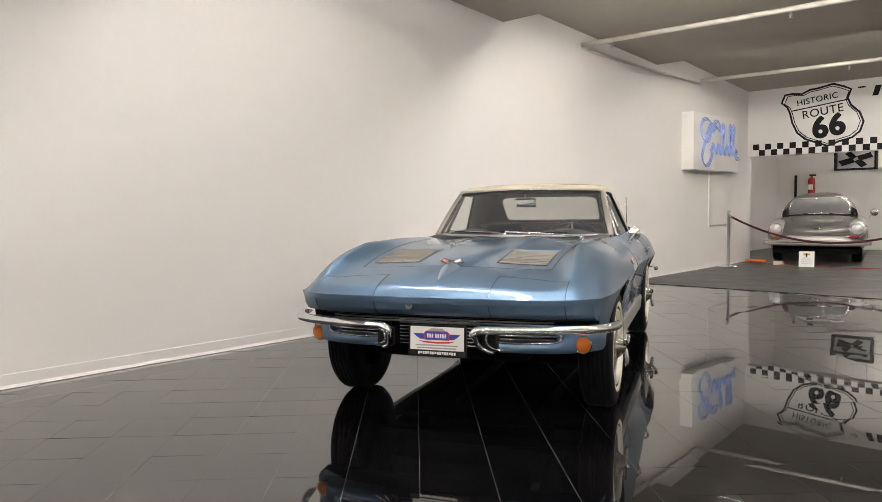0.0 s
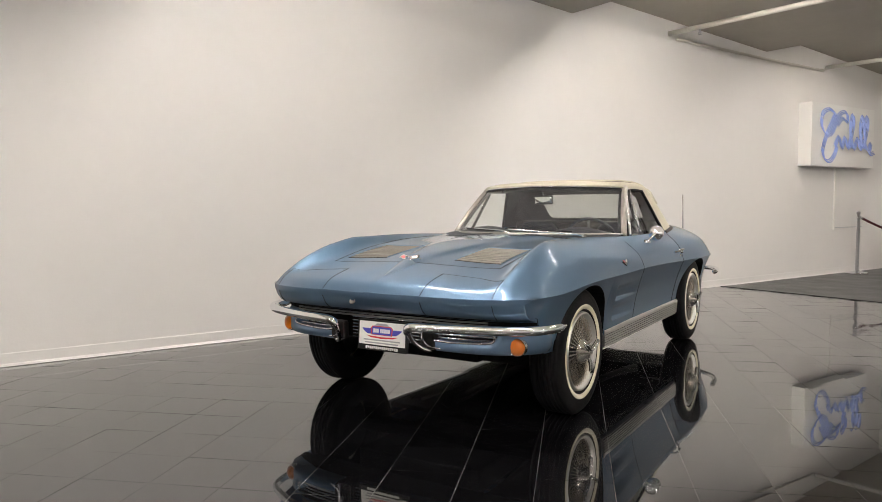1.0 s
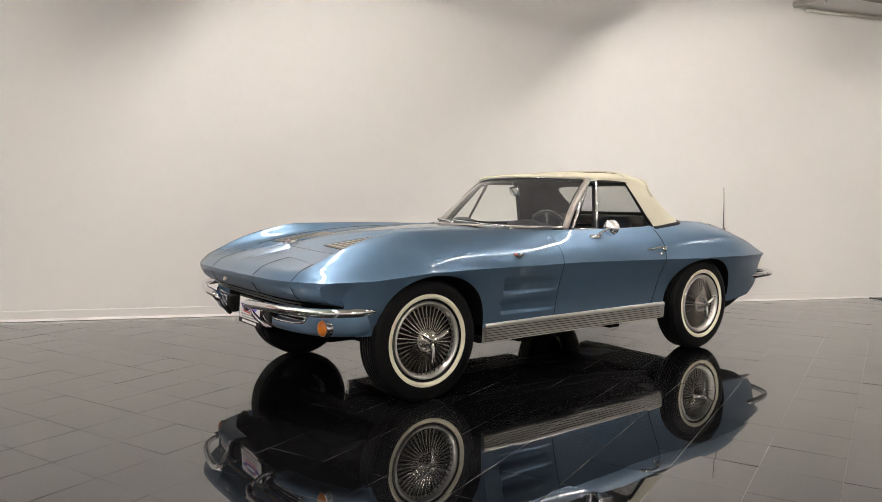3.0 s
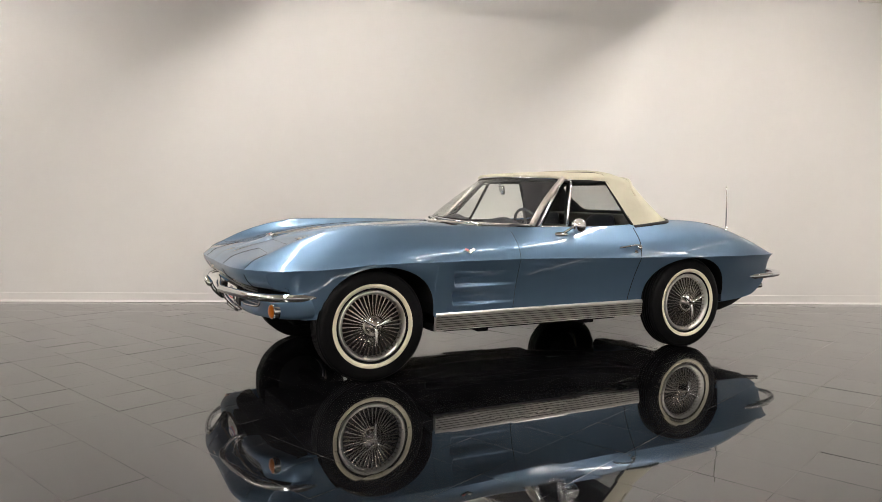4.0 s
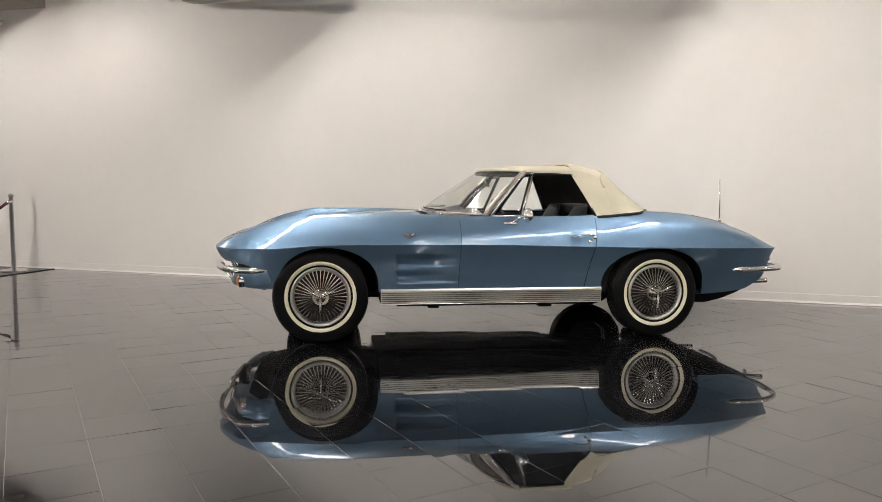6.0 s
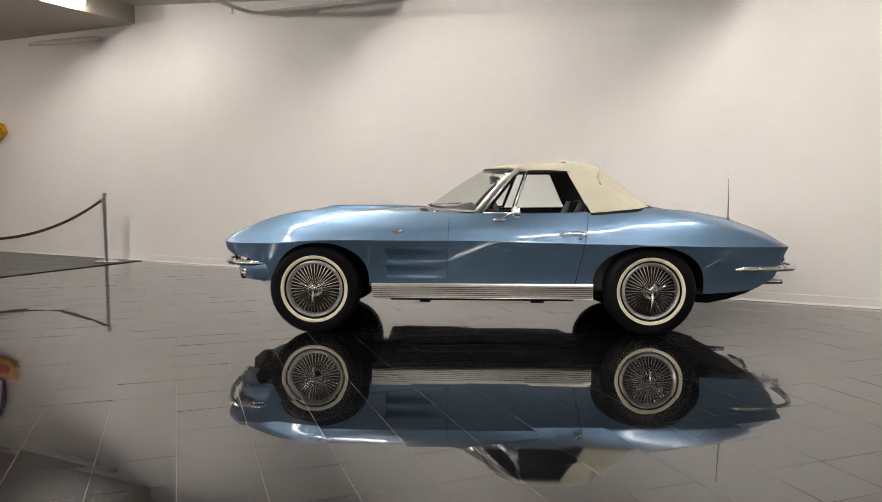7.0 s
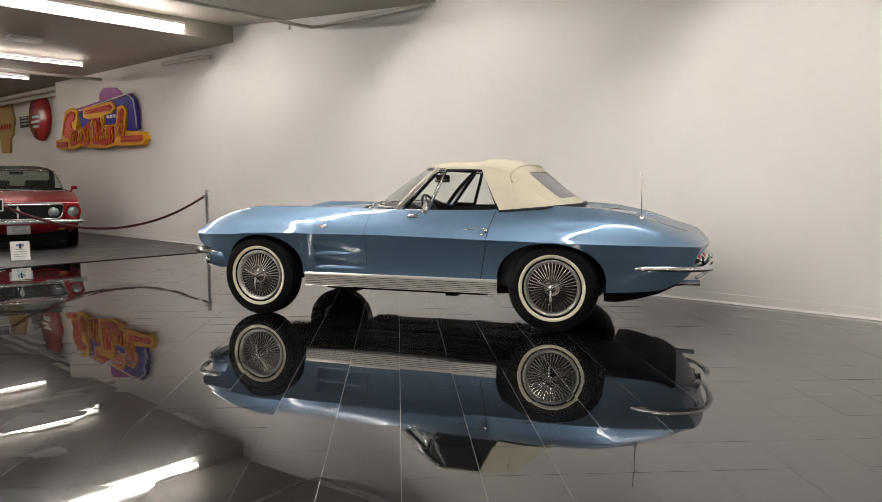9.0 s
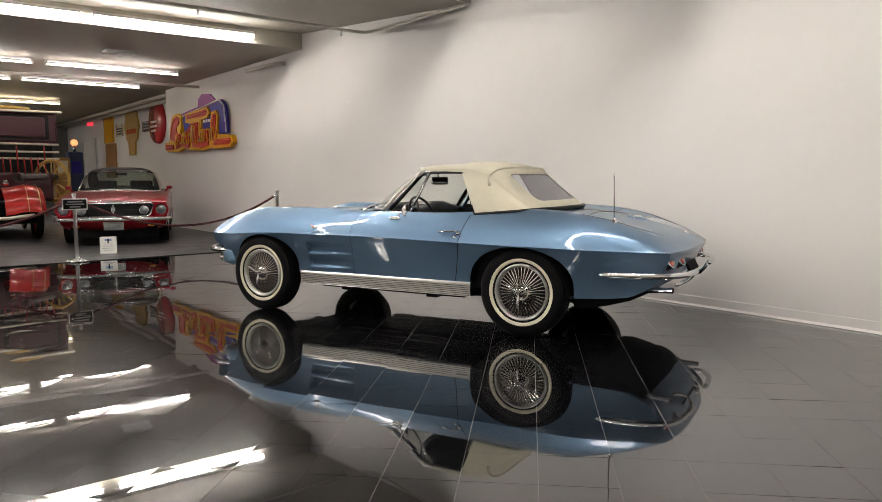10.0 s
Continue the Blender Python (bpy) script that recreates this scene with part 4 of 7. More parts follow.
def cabin(car):
    # windscreen
    def ws(u, t):
        b = Vector((0.655 * u, 0.80 + 0.40 * u * u, 0.922 - 0.008 * u * u))
        a = Vector((0.555 * u, 1.285 + 0.225 * u * u, 1.243 - 0.014 * u * u))
        p = b.lerp(a, t)
        p.y -= 0.02 * math.sin(math.pi * t)
        return p
    us = np.linspace(-1, 1, 25)
    v, f = loft([[ws(u, t) for u in us] for t in np.linspace(0, 1, 7)])
    g = mesh_object("windscreen", v, f, SCREEN_GLASS, car, "clear curved windscreen with a veil for reflections", True)
    g.visible_shadow = False
    v, f = tube_path([ws(u, 1.0) + Vector((0, 0.002, 0.004)) for u in us], 0.010, 8)
    mesh_object("screen_header", v, f, CHROME, car, "chrome windscreen frame", True)
    for sx in (1, -1):
        pts = [ws(sx, t) + Vector((sx * 0.006, 0.012, 0)) for t in np.linspace(-0.02, 1.02, 8)]
        v, f = tube_path(pts, 0.021, 10)
        mesh_object("screen_pillar", v, f, PILLAR, car, "bright metal windscreen pillar", True)
        v, f = tube_path([p + Vector((-sx * 0.026, 0.004, 0)) for p in pts], 0.014, 6)
        mesh_object("pillar_rubber", v, f, BLACK_TRIM, car, "", True)
    v, f = tube_path([ws(u, 0.0) + Vector((0, -0.004, -0.002)) for u in us], 0.009, 6)
    mesh_object("screen_gasket", v, f, PILLAR, car, "", True)
    v, f = tube_path([ws(u, 0.955) + Vector((0, 0.012, 0)) for u in us], 0.012, 6)
    mesh_object("header_lining", v, f, BLACK_TRIM, car, "", True)
    # wipers
    for x0, x1 in ((0.50, -0.02), (-0.02, -0.50)):
        base = on_top(x0, 0.80 + 0.3 * x0 * x0 + 0.02)
        tip = ws(x1 / 0.645, 0.07) + Vector((0, -0.016, 0.004))
        v, f = tube_path(smooth_path([base, base + Vector((-0.05, 0.0, 0.022)), base.lerp(tip, 0.5) + Vector((0, -0.045, 0.014)), tip], 6), 0.0055, 6)
        mesh_object("wiper_arm", v, f, CHROME, car, "chrome wiper arm", True)
        v, f = tube_path([ws((x0 + (x1 - x0) * k) / 0.645, 0.03 + 0.05 * k) + Vector((0, -0.010, 0.003)) for k in np.linspace(0.22, 1.05, 11)], 0.005, 5)
        mesh_object("wiper_blade", v, f, BLACK_TRIM, car)
        v, f = spin([(0.018, 0), (0.016, 0.016), (0.008, 0.024), (0, 0.025)], 14, "z")
        ob = mesh_object("wiper_pivot", v, f, CHROME, car, "", True)
        ob.matrix_local = Matrix.Translation(base)
    # cowl intake grille
    for sx in (1, -1):
        for k in range(14):
            q = on_top(sx * (0.14 + 0.028 * k), 0.765 + 0.25 * (0.14 + 0.028 * k) ** 2)
            part("cowl_slot", boxed(-0.010, 0.010, -0.028, 0.028, -0.001, 0.0025, m=pose(q.x, q.y, q.z, 3, 0, 0)), BLACK_TRIM, car)
    # side glass
    side = lambda y, z, sx: Vector((sx * (0.695 - 0.125 * (z - 0.90) / 0.32), y, z))
    for sx in (1, -1):
        for name, quad in (("quarter_light", [(1.25, 0.905), (1.468, 0.905), (1.582, 1.212), (1.505, 1.212)]), ("door_glass", [(1.480, 0.905), (2.035, 0.905), (1.882, 1.215), (1.594, 1.215)])):
            a, b, c, d = [side(y, z, sx) for y, z in quad]
            v, f = loft([[a.lerp(b, i / 4).lerp(d.lerp(c, i / 4), k / 4) for i in range(5)[::sx]] for k in range(5)])
            g = mesh_object(name, v, f, GLASS, car, "clear side glass", True)
            g.visible_shadow = False
        v, f = tube_path([side(1.245, 0.905, sx), side(1.505, 1.215, sx), side(1.52, 1.222, sx), side(1.588, 1.222, sx)], 0.0115, 8)
        mesh_object("quarter_light_frame", v, f, CHROME, car, "chrome quarter light frame", True)
        v, f = spin([(0.011, 0.0), (0.011, 0.006), (0.006, 0.010), (0.0, 0.011)], 12)
        ob = mesh_object("quarter_light_pivot", v, f, CHROME, car, "", True)
        ob.matrix_local = Matrix.Translation(side(1.42, 1.11, sx)) @ pose(0, 0, 0, 0, 0, 0 if sx > 0 else 180)
        v, f = tube_path([side(1.474, 0.905, sx), side(1.588, 1.215, sx)], 0.0105, 8)
        mesh_object("quarter_light_post", v, f, CHROME, car, "", True)
        v, f = tube_path([side(1.25, 0.903, sx), side(1.474, 0.903, sx)], 0.008, 8)
        mesh_object("quarter_light_sill", v, f, CHROME, car, "", True)
        v, f = tube_path([side(1.25, 0.894, sx), side(2.05, 0.894, sx)], 0.010, 6)
        mesh_object("sill_weatherstrip", v, f, BLACK_TRIM, car, "", True)
        v, f = tube_path([side(1.594, 1.217, sx), side(1.885, 1.219, sx), side(1.90, 1.21, sx), side(2.05, 0.905, sx)], 0.0125, 6)
        mesh_object("top_weatherstrip", v, f, BLACK_TRIM, car, "", True)
        # black rubber inside the quarter light frame
        inner = Vector((-sx * 0.013, 0, 0))
        v, f = tube_path([side(y, z, sx) + inner for y, z in ((1.275, 0.912), (1.512, 1.200), (1.572, 1.200), (1.468, 0.912), (1.275, 0.912))], 0.0115, 6)
        mesh_object("quarter_light_rubber", v, f, BLACK_TRIM, car, "", True)
    # door mirror on the driver's side
    mir = new("door_mirror")
    mir.parent = car
    mir.matrix_local = pose(0.772, 1.385, 0.862)
    v, f = spin([(0.030, -0.012), (0.029, 0.001), (0.02, 0.006), (0, 0.008)], 18, "z")
    ob = mesh_object("mirror_foot", v, f, CHROME, mir, "", True)
    ob.matrix_local = pose(0, -0.01, 0, 0, 18, 0) @ Matrix.Diagonal((0.7, 1.75, 0.8, 1))
    v, f = tube_path(smooth_path([(0, 0.01, 0.003), (0.012, 0.035, 0.020), (0.025, 0.065, 0.040), (0.03, 0.095, 0.050)], 4), 0.0075, 8)
    mesh_object("mirror_stalk", v, f, CHROME, mir, "", True)
    v, f = spin([(0.0, -0.026), (0.03, -0.021), (0.046, -0.010), (0.054, 0.004), (0.052, 0.008), (0.047, 0.005), (0.0, 0.005)], 28, "y")
    ob = mesh_object("mirror_head", v, f, CHROME, mir, "round chrome mirror", True)
    ob.matrix_local = pose(0.03, 0.104, 0.050, 0, 0, 32)
    # inside mirror
    part("rear_view_mirror", boxed(-0.092, 0.092, -0.014, 0.014, -0.034, 0.034, bevel=0.014, m=pose(0.0, 1.365, 1.150, 8, 0, -24)), CHROME, car, "", True)
    v, f = tube_path(smooth_path([(0, 1.365, 1.165), (0, 1.348, 1.20), (0, 1.335, 1.222), (0, 1.345, 1.238)], 4), 0.006, 6)
    mesh_object("mirror_stem", v, f, CHROME, car)
    # cabin tub, dash, wheel, seats
    bm = bmesh.new()
    box(bm, -0.665, 0.665, 1.0, 2.34, 0.32, 0.36)
    box(bm, -0.68, -0.665, 1.0, 2.34, 0.33, 0.885)
    box(bm, 0.665, 0.68, 1.0, 2.34, 0.33, 0.885)
    box(bm, -0.665, 0.665, 2.30, 2.34, 0.36, 0.90)
    box(bm, -0.665, 0.665, 0.98, 1.0, 0.36, 0.87)
    part("cabin_tub", bm, VINYL, car, "dark blue carpeted cabin")
    rings = []
    for x in np.linspace(-0.665, 0.665, 27):
        hump = 0.052 * (math.exp(-((x - 0.36) / 0.2) ** 2) + math.exp(-((x + 0.36) / 0.2) ** 2))
        rings.append([(x, 0.90 + 0.3 * x * x, 0.895), (x, 1.08 + 0.05 * abs(x), 0.908 + hump * 0.7), (x, 1.17, 0.908 + hump), (x, 1.215, 0.88 + hump), (x, 1.20, 0.76), (x, 1.10, 0.66)])
    v, f = loft(rings)
    mesh_object("dashboard", v, f, VINYL, car, "dark blue twin-hump dashboard", True)
    part("rear_shelf", boxed(-0.60, 0.60, 2.10, 2.36, 0.90, 0.975, bevel=0.03), LINER, car, "dark folded lining behind the seats", True)
    sw = new("steering_wheel")
    sw.parent = car
    sw.matrix_local = pose(0.36, 1.41, 0.835, -66)
    v, f = loft([[((0.195 + 0.011 * math.cos(b)) * math.cos(a), (0.195 + 0.011 * math.cos(b)) * math.sin(a), 0.011 * math.sin(b)) for b in np.linspace(0, 2 * math.pi, 9)] for a in np.linspace(0, 2 * math.pi, 41)])
    mesh_object("rim", v, f, VINYL, sw, "", True)
    for a in (0.2, math.pi - 0.2, -math.pi / 2):
        v, f = tube_path([(0.03 * math.cos(a), 0.03 * math.sin(a), -0.03), (0.19 * math.cos(a), 0.19 * math.sin(a), 0)], 0.009, 6)
        mesh_object("spoke", v, f, DARK_STEEL, sw, "", True)
    v, f = tube_path([(0, 0, -0.26), (0, 0, -0.02), (0, 0, -0.01)], [0.03, 0.035, 0.03], 12)
    mesh_object("column", v, f, VINYL, sw, "", True)
    for sx in (1, -1):
        seat = new("bucket_seat")
        seat.parent = car
        seat.matrix_local = pose(sx * 0.35, 1.72, 0.36)
        part("cushion", boxed(-0.24, 0.24, -0.26, 0.22, 0.02, 0.20, bevel=0.05), VINYL, seat, "", True)
        rings = []
        for t in np.linspace(0, 1, 12):
            w = 0.235 * (1 - 0.45 * max(0, t - 0.6) ** 2 / 0.16)
            y = 0.14 + 0.19 * t
            z = 0.12 + 0.49 * t
            d = 0.055 * (1 - 0.5 * t)
            rings.append([(w * math.cos(a), y + d * math.sin(a), z) for a in np.linspace(0, 2 * math.pi, 17)[:-1]])
        v, f = loft(rings, close=True, caps=True)
        mesh_object("backrest", v, f, VINYL, seat, "", True)
    # aerial on the rear deck
    foot = on_top(0.588, 3.108)
    v, f = spin([(0.018, -0.004), (0.016, 0.008), (0.008, 0.022), (0, 0.026)], 14, "z")
    ob = mesh_object("aerial_foot", v, f, CHROME, car, "", True)
    ob.matrix_local = Matrix.Translation(foot)
    v, f = tube_path([foot, (0.586, 3.105, 1.05), (0.584, 3.10, 1.198)], [0.0045, 0.004, 0.0034], 6)
    mesh_object("aerial", v, f, HUB, car, "thin steel aerial", True)


def soft_top(car):
    """Cream top: rings run from the left edge over the crown to the right edge."""
    half = [
        [(0.567, 1.512, 1.214), (0.56, 1.503, 1.236), (0.515, 1.465, 1.25), (0.4, 1.392, 1.254), (0.2, 1.308, 1.259), (0, 1.28, 1.261)],
        [(0.572, 1.6, 1.22), (0.563, 1.6, 1.248), (0.515, 1.58, 1.272), (0.4, 1.54, 1.28), (0.2, 1.5, 1.285), (0, 1.49, 1.286)],
        [(0.578, 1.74, 1.222), (0.568, 1.74, 1.252), (0.515, 1.74, 1.275), (0.4, 1.73, 1.284), (0.2, 1.72, 1.29), (0, 1.715, 1.292)],
        [(0.582, 1.885, 1.22), (0.57, 1.887, 1.252), (0.515, 1.888, 1.275), (0.4, 1.89, 1.286), (0.2, 1.9, 1.293), (0, 1.9, 1.295)]]
    rear = [
        [(0.705, 2.055, 0.9), (0.647, 1.97, 1.06), (0.582, 1.885, 1.22), (0.57, 1.887, 1.255), (0.515, 1.888, 1.286), (0.4, 1.89, 1.302), (0.2, 1.9, 1.310), (0, 1.9, 1.311)],
        [(0.7, 2.13, 0.905), (0.648, 2.06, 1.06), (0.588, 2, 1.205), (0.57, 2, 1.241), (0.515, 2, 1.274), (0.4, 2.01, 1.292), (0.2, 2.02, 1.302), (0, 2.025, 1.304)],
        [(0.693, 2.21, 0.912), (0.648, 2.16, 1.047), (0.59, 2.12, 1.166), (0.566, 2.13, 1.203), (0.515, 2.15, 1.232), (0.4, 2.165, 1.249), (0.2, 2.175, 1.255), (0, 2.18, 1.256)],
        [(0.69, 2.235, 0.915), (0.646, 2.19, 1.042), (0.588, 2.155, 1.143), (0.562, 2.165, 1.177), (0.51, 2.19, 1.205), (0.4, 2.208, 1.219), (0.2, 2.222, 1.224), (0, 2.228, 1.225)],
        [(0.68, 2.31, 0.921), (0.64, 2.29, 1.006), (0.585, 2.28, 1.061), (0.558, 2.29, 1.083), (0.505, 2.315, 1.097), (0.4, 2.345, 1.104), (0.2, 2.37, 1.105), (0, 2.375, 1.105)],
        [(0.665, 2.38, 0.927), (0.63, 2.39, 0.961), (0.58, 2.405, 0.978), (0.555, 2.42, 0.986), (0.5, 2.45, 0.992), (0.4, 2.485, 0.996), (0.2, 2.51, 0.996), (0, 2.52, 0.996)],
        [(0.645, 2.42, 0.93), (0.615, 2.45, 0.934), (0.575, 2.48, 0.937), (0.55, 2.495, 0.938), (0.5, 2.525, 0.94), (0.4, 2.565, 0.942), (0.2, 2.6, 0.943), (0, 2.61, 0.944)]]

    def refine(rings, n):
        a = np.array(rings, float)
        out = []
        for i in range(len(a) - 1):
            p0, p1, p2, p3 = a[max(i - 1, 0)], a[i], a[i + 1], a[min(i + 2, len(a) - 1)]
            for k in range(n):
                t = k / n
                out.append(0.5 * (2 * p1 + (p2 - p0) * t + (2 * p0 - 5 * p1 + 4 * p2 - p3) * t * t + (3 * p1 - p0 - 3 * p2 + p3) * t ** 3))
        out.append(a[-1])
        return np.array(out)

    def both(rings):
        left = refine(np.array(refine(rings, 5)).transpose(1, 0, 2), 4).transpose(1, 0, 2)
        right = left[:, ::-1].copy()[:, 1:]
        right[:, :, 0] *= -1
        return np.concatenate([left, right], axis=1)

    front, back = both(half), both(rear)
    # the cloth steps up over the main bow
    step = np.array([front[-1], back[0][8:-8]])
    for name, mat, shrink, label in (("canopy", CANVAS, 0.0, "cream canvas"), ("canopy_lining", LINER, 0.014, "dark lining of the top")):
        vs, fs = [], []
        for rings, slope in ((front, False), (step, False), (back, True)):
            v, f = loft(rings)
            if slope:
                # opening for the rear pane, bounded by whole rows and columns
                k = rings.shape[1]
                rows = [i for i in range(len(rings) - 1) if 0.992 < rings[i:i + 2, k // 2, 2].mean() < 1.20]
                mid = rings[rows[len(rows) // 2]]
                cols = [i for i in range(k - 1) if abs(mid[i:i + 2, 0].mean()) < 0.445]
                f = [q for n, q in enumerate(f) if not (n // (k - 1) in rows and n % (k - 1) in cols)]
            v = np.array(v)
            if shrink:
                c = np.array([0, 1.85, 0.95])
                d = c - v
                v = v + d / np.linalg.norm(d, axis=1)[:, None] * shrink
            o = len(vs)
            vs += [tuple(p) for p in v]
            fs += [tuple(o + i for i in q) for q in f]
        mesh_object(name, vs, fs, mat, car, label, True)
    # clear rear pane and its edging
    pane = [[p for n, p in enumerate(ring) if cols[0] - 1 <= n <= cols[-1] + 2] for ring in back[rows[0] - 1:rows[-1] + 3]]
    pane = [[Vector(p) + Vector((0, -0.004, -0.004)) for p in ring] for ring in pane]
    v, f = loft(pane[::-1])
    g = mesh_object("rear_pane", v, f, PLASTIC_PANE, car, "clear plastic rear window", True)
    g.visible_shadow = False
    # rounded rims round the pane, cream outside and dark inside
    grid = np.array([[tuple(p) for p in ring] for ring in pane])

    def on_pane(a, b):
        i, j = min(max(a, 0.0), 1.0) * (grid.shape[0] - 1.001), min(max(b, 0.0), 1.0) * (grid.shape[1] - 1.001)
        p, q = int(i), int(j)
        di, dj = i - p, j - q
        return Vector(grid[p, q] * (1 - di) * (1 - dj) + grid[p + 1, q] * di * (1 - dj) + grid[p, q + 1] * (1 - di) * dj + grid[p + 1, q + 1] * di * dj)
    for name, mat, reach, push, label in (("pane_rim", CANVAS, 0.90, 0.0055, "cream stitched edge of the rear window"), ("pane_lining", LINER, 0.86, -0.004, "dark inner edge of the rear window")):
        rings = []
        for a in np.linspace(0, 2 * math.pi, 64, endpoint=False):
            c, d = math.cos(a), math.sin(a)
            k = 1 / max(abs(c), abs(d))
            e = reach / (abs(c) ** 7 + abs(d) ** 7) ** (1 / 7)
            rings.append([on_pane(0.5 + 0.5 * d * m, 0.5 + 0.5 * c * m) + Vector((0, push, push)) for m in (e, (e + k) / 2, k)])
        v, f = loft(rings + rings[:1])
        mesh_object(name, v, f, mat, car, label, True)
    # piping seam over the rear bow, and hems
    k = len(back[0])
    bow_ring = back[10]
    pts = [Vector(p) + Vector((0, 0.004, 0.004)) for p in bow_ring[6:k - 6]]
    v, f = tube_path(pts, 0.010, 6)
    mesh_object("bow_piping", v, f, CANVAS, car, "", True)
    v, f = tube_path([Vector(p) + Vector((0, 0.004, -0.003)) for p in front[0]], 0.011, 8)
    mesh_object("front_hem", v, f, CANVAS, car, "", True)
    hem = [Vector(r[0]) for r in back] + [Vector(p) for p in back[-1][1:-1]] + [Vector(r[-1]) for r in back[::-1]]
    v, f = tube_path([p + Vector((0.004 if p.x > 0 else -0.004, 0, -0.005)) for p in hem], 0.016, 6)
    mesh_object("base_hem", v, f, BLACK_TRIM, car, "dark edge seal of the top", True)


def tail(car):
    ty = lambda x, z: 3.60 - 0.08 * min(abs(x) / 0.70, 1.1) ** 3 - (0.65 - z) * 0.55
    for sx in (1, -1):
        blade(car, "rear_bumper", [(sx * 0.862, 3.08, 0.510), (sx * 0.857, 3.20, 0.512), (sx * 0.83, 3.38, 0.513), (sx * 0.76, 3.52, 0.512), (sx * 0.63, 3.60, 0.510), (sx * 0.46, 3.63, 0.508), (sx * 0.34, 3.635, 0.506), (sx * 0.27, 3.62, 0.504)], 0.022, 0.021, CHROME, "chrome rear bumper half")
        blade(car, "bumper_hook", [(sx * 0.268, 3.622, 0.504), (sx * 0.262, 3.605, 0.470), (sx * 0.275, 3.575, 0.436), (sx * 0.32, 3.535, 0.412), (sx * 0.40, 3.50, 0.402)], 0.013, 0.014, CHROME, "chrome down-turned bumper end")
        for x in (0.41, 0.60):
            lamp = new("tail_lamp")
            lamp.parent = car
            lamp.matrix_local = pose(sx * x, ty(x, 0.588) - 0.022, 0.588, 28, 0, sx * -10)
            v, f = spin([(0.052, -0.03), (0.052, 0.016), (0.048, 0.026), (0.043, 0.024), (0.041, 0.012)], 28, "y")
            mesh_object("bezel", v, f, CHROME, lamp, "", True)
            v, f = spin([(0.042, 0.012), (0.036, 0.026), (0.02, 0.033), (0.0, 0.034)], 28, "y")
            mesh_object("lens", v, f, RED_LENS, lamp, "red glass lens", True)
        v, f = tube_path([(sx * 0.57, 3.30, 0.372), (sx * 0.582, 3.42, 0.388), (sx * 0.59, 3.53, 0.393)], [0.020, 0.022, 0.023], 14, 0.9, caps=False)
        mesh_object("exhaust_tip", v, f, CHROME, car, "chrome exhaust outlet", True)
    # black plate stands for the shade inside the recess
    part("rear_plate_recess", boxed(-0.17, 0.17, -0.01, 0.01, -0.085, 0.085, bevel=0.01, m=pose(0, 3.530, 0.55, 28)), DARK, car)
    # fuel filler badge and lock
    q = on_top(0, 3.13)
    v, f = spin([(0.085, -0.003), (0.083, 0.006), (0.070, 0.008), (0.062, 0.004), (0, 0.006)], 32, "z")
    ob = mesh_object("fuel_filler", v, f, BLUE, car, "", True)
    ob.matrix_local = Matrix.Translation(q) @ pose(0, 0, 0, -12)
    for sx in (1, -1):
        part("filler_flag", boxed(-0.030, 0.030, -0.016, 0.016, 0.007, 0.013, bevel=0.002, m=Matrix.Translation(q) @ pose(0, 0, 0, -12) @ pose(sx * 0.03, 0, 0, 0, 0, sx * 25)), CHROME, car, "chrome flag badge")
    q = on_top(0, 3.50)
    v, f = spin([(0.022, -0.003), (0.02, 0.01), (0.0, 0.013)], 16, "z")
    ob = mesh_object("deck_lock", v, f, CHROME, car, "", True)
    ob.matrix_local = Matrix.Translation(q) @ pose(0, 0, 0, -25)
    seam(car, [on_top(x, 2.83 + 0.05 * (x / 0.6) ** 2, 0.001) for x in np.linspace(-0.60, 0.60, 24)], 0.003)
    for sx in (1, -1):
        seam(car, [on_top(sx * (0.60 - 0.16 * ((y - 2.88) / 0.55) ** 2), y, 0.0006) for y in np.linspace(2.88, 3.43, 16)], 0.0016)


car = thing("sports_car", CAR, "silver-blue two-seat classic sports car with cream soft top", "car")
car_body(car)
body_shell(car)
for wx, wy, side in ((0.752, 0.0, 1), (-0.735, 0.0, -1), (0.735, 2.489, 1), (-0.735, 2.489, -1)):
    wheel(car, wx, wy, side)
nose(car)
hood_details(car)
cabin(car)
soft_top(car)
tail(car)

# ---- the rest of the hall: signs, barriers, other vehicles ----
YELLOW = vary(make_material("sign_yellow", (0.72, 0.36, 0.012), 0.3), 5, 0.1)
SIGN_RED = vary(make_material("sign_red", (0.50, 0.035, 0.015), 0.25), 5, 0.12)
SIGN_BLUE = vary(make_material("sign_blue", (0.04, 0.03, 0.28), 0.3), 5, 0.15)
SIGN_PURPLE = vary(make_material("sign_purple", (0.30, 0.05, 0.28), 0.3), 5, 0.15)
NEON_BLUE = make_material("blue_glass_tube", (0.30, 0.40, 0.80), 0.2, coat=0.6)
BLACK_PAINT = make_material("black_sign_paint", (0.012, 0.012, 0.013), 0.4)
BLACK_PAINT.node_tree.nodes["Principled BSDF"].inputs["Specular IOR Level"].default_value = 0.12
OLD_YELLOW = vary(make_material("old_enamel_yellow", (0.48, 0.30, 0.07), 0.35), 6, 0.15)
ENAMEL_RED = make_material("enamel_red", (0.42, 0.02, 0.025), 0.2, coat=0.6)
CREAM = make_material("cream_paint", (0.62, 0.58, 0.46), 0.4)
WOOD = vary(make_material("varnished_wood", (0.30, 0.15, 0.05), 0.4), 9, 0.3, stretch=(1, 1, 8))
COUPE_RED = car_paint("deep_red_lacquer", (0.24, 0.002, 0.009), 0.25)
COUPE_RED.node_tree.nodes["Principled BSDF"].inputs["Specular IOR Level"].default_value = 0.15
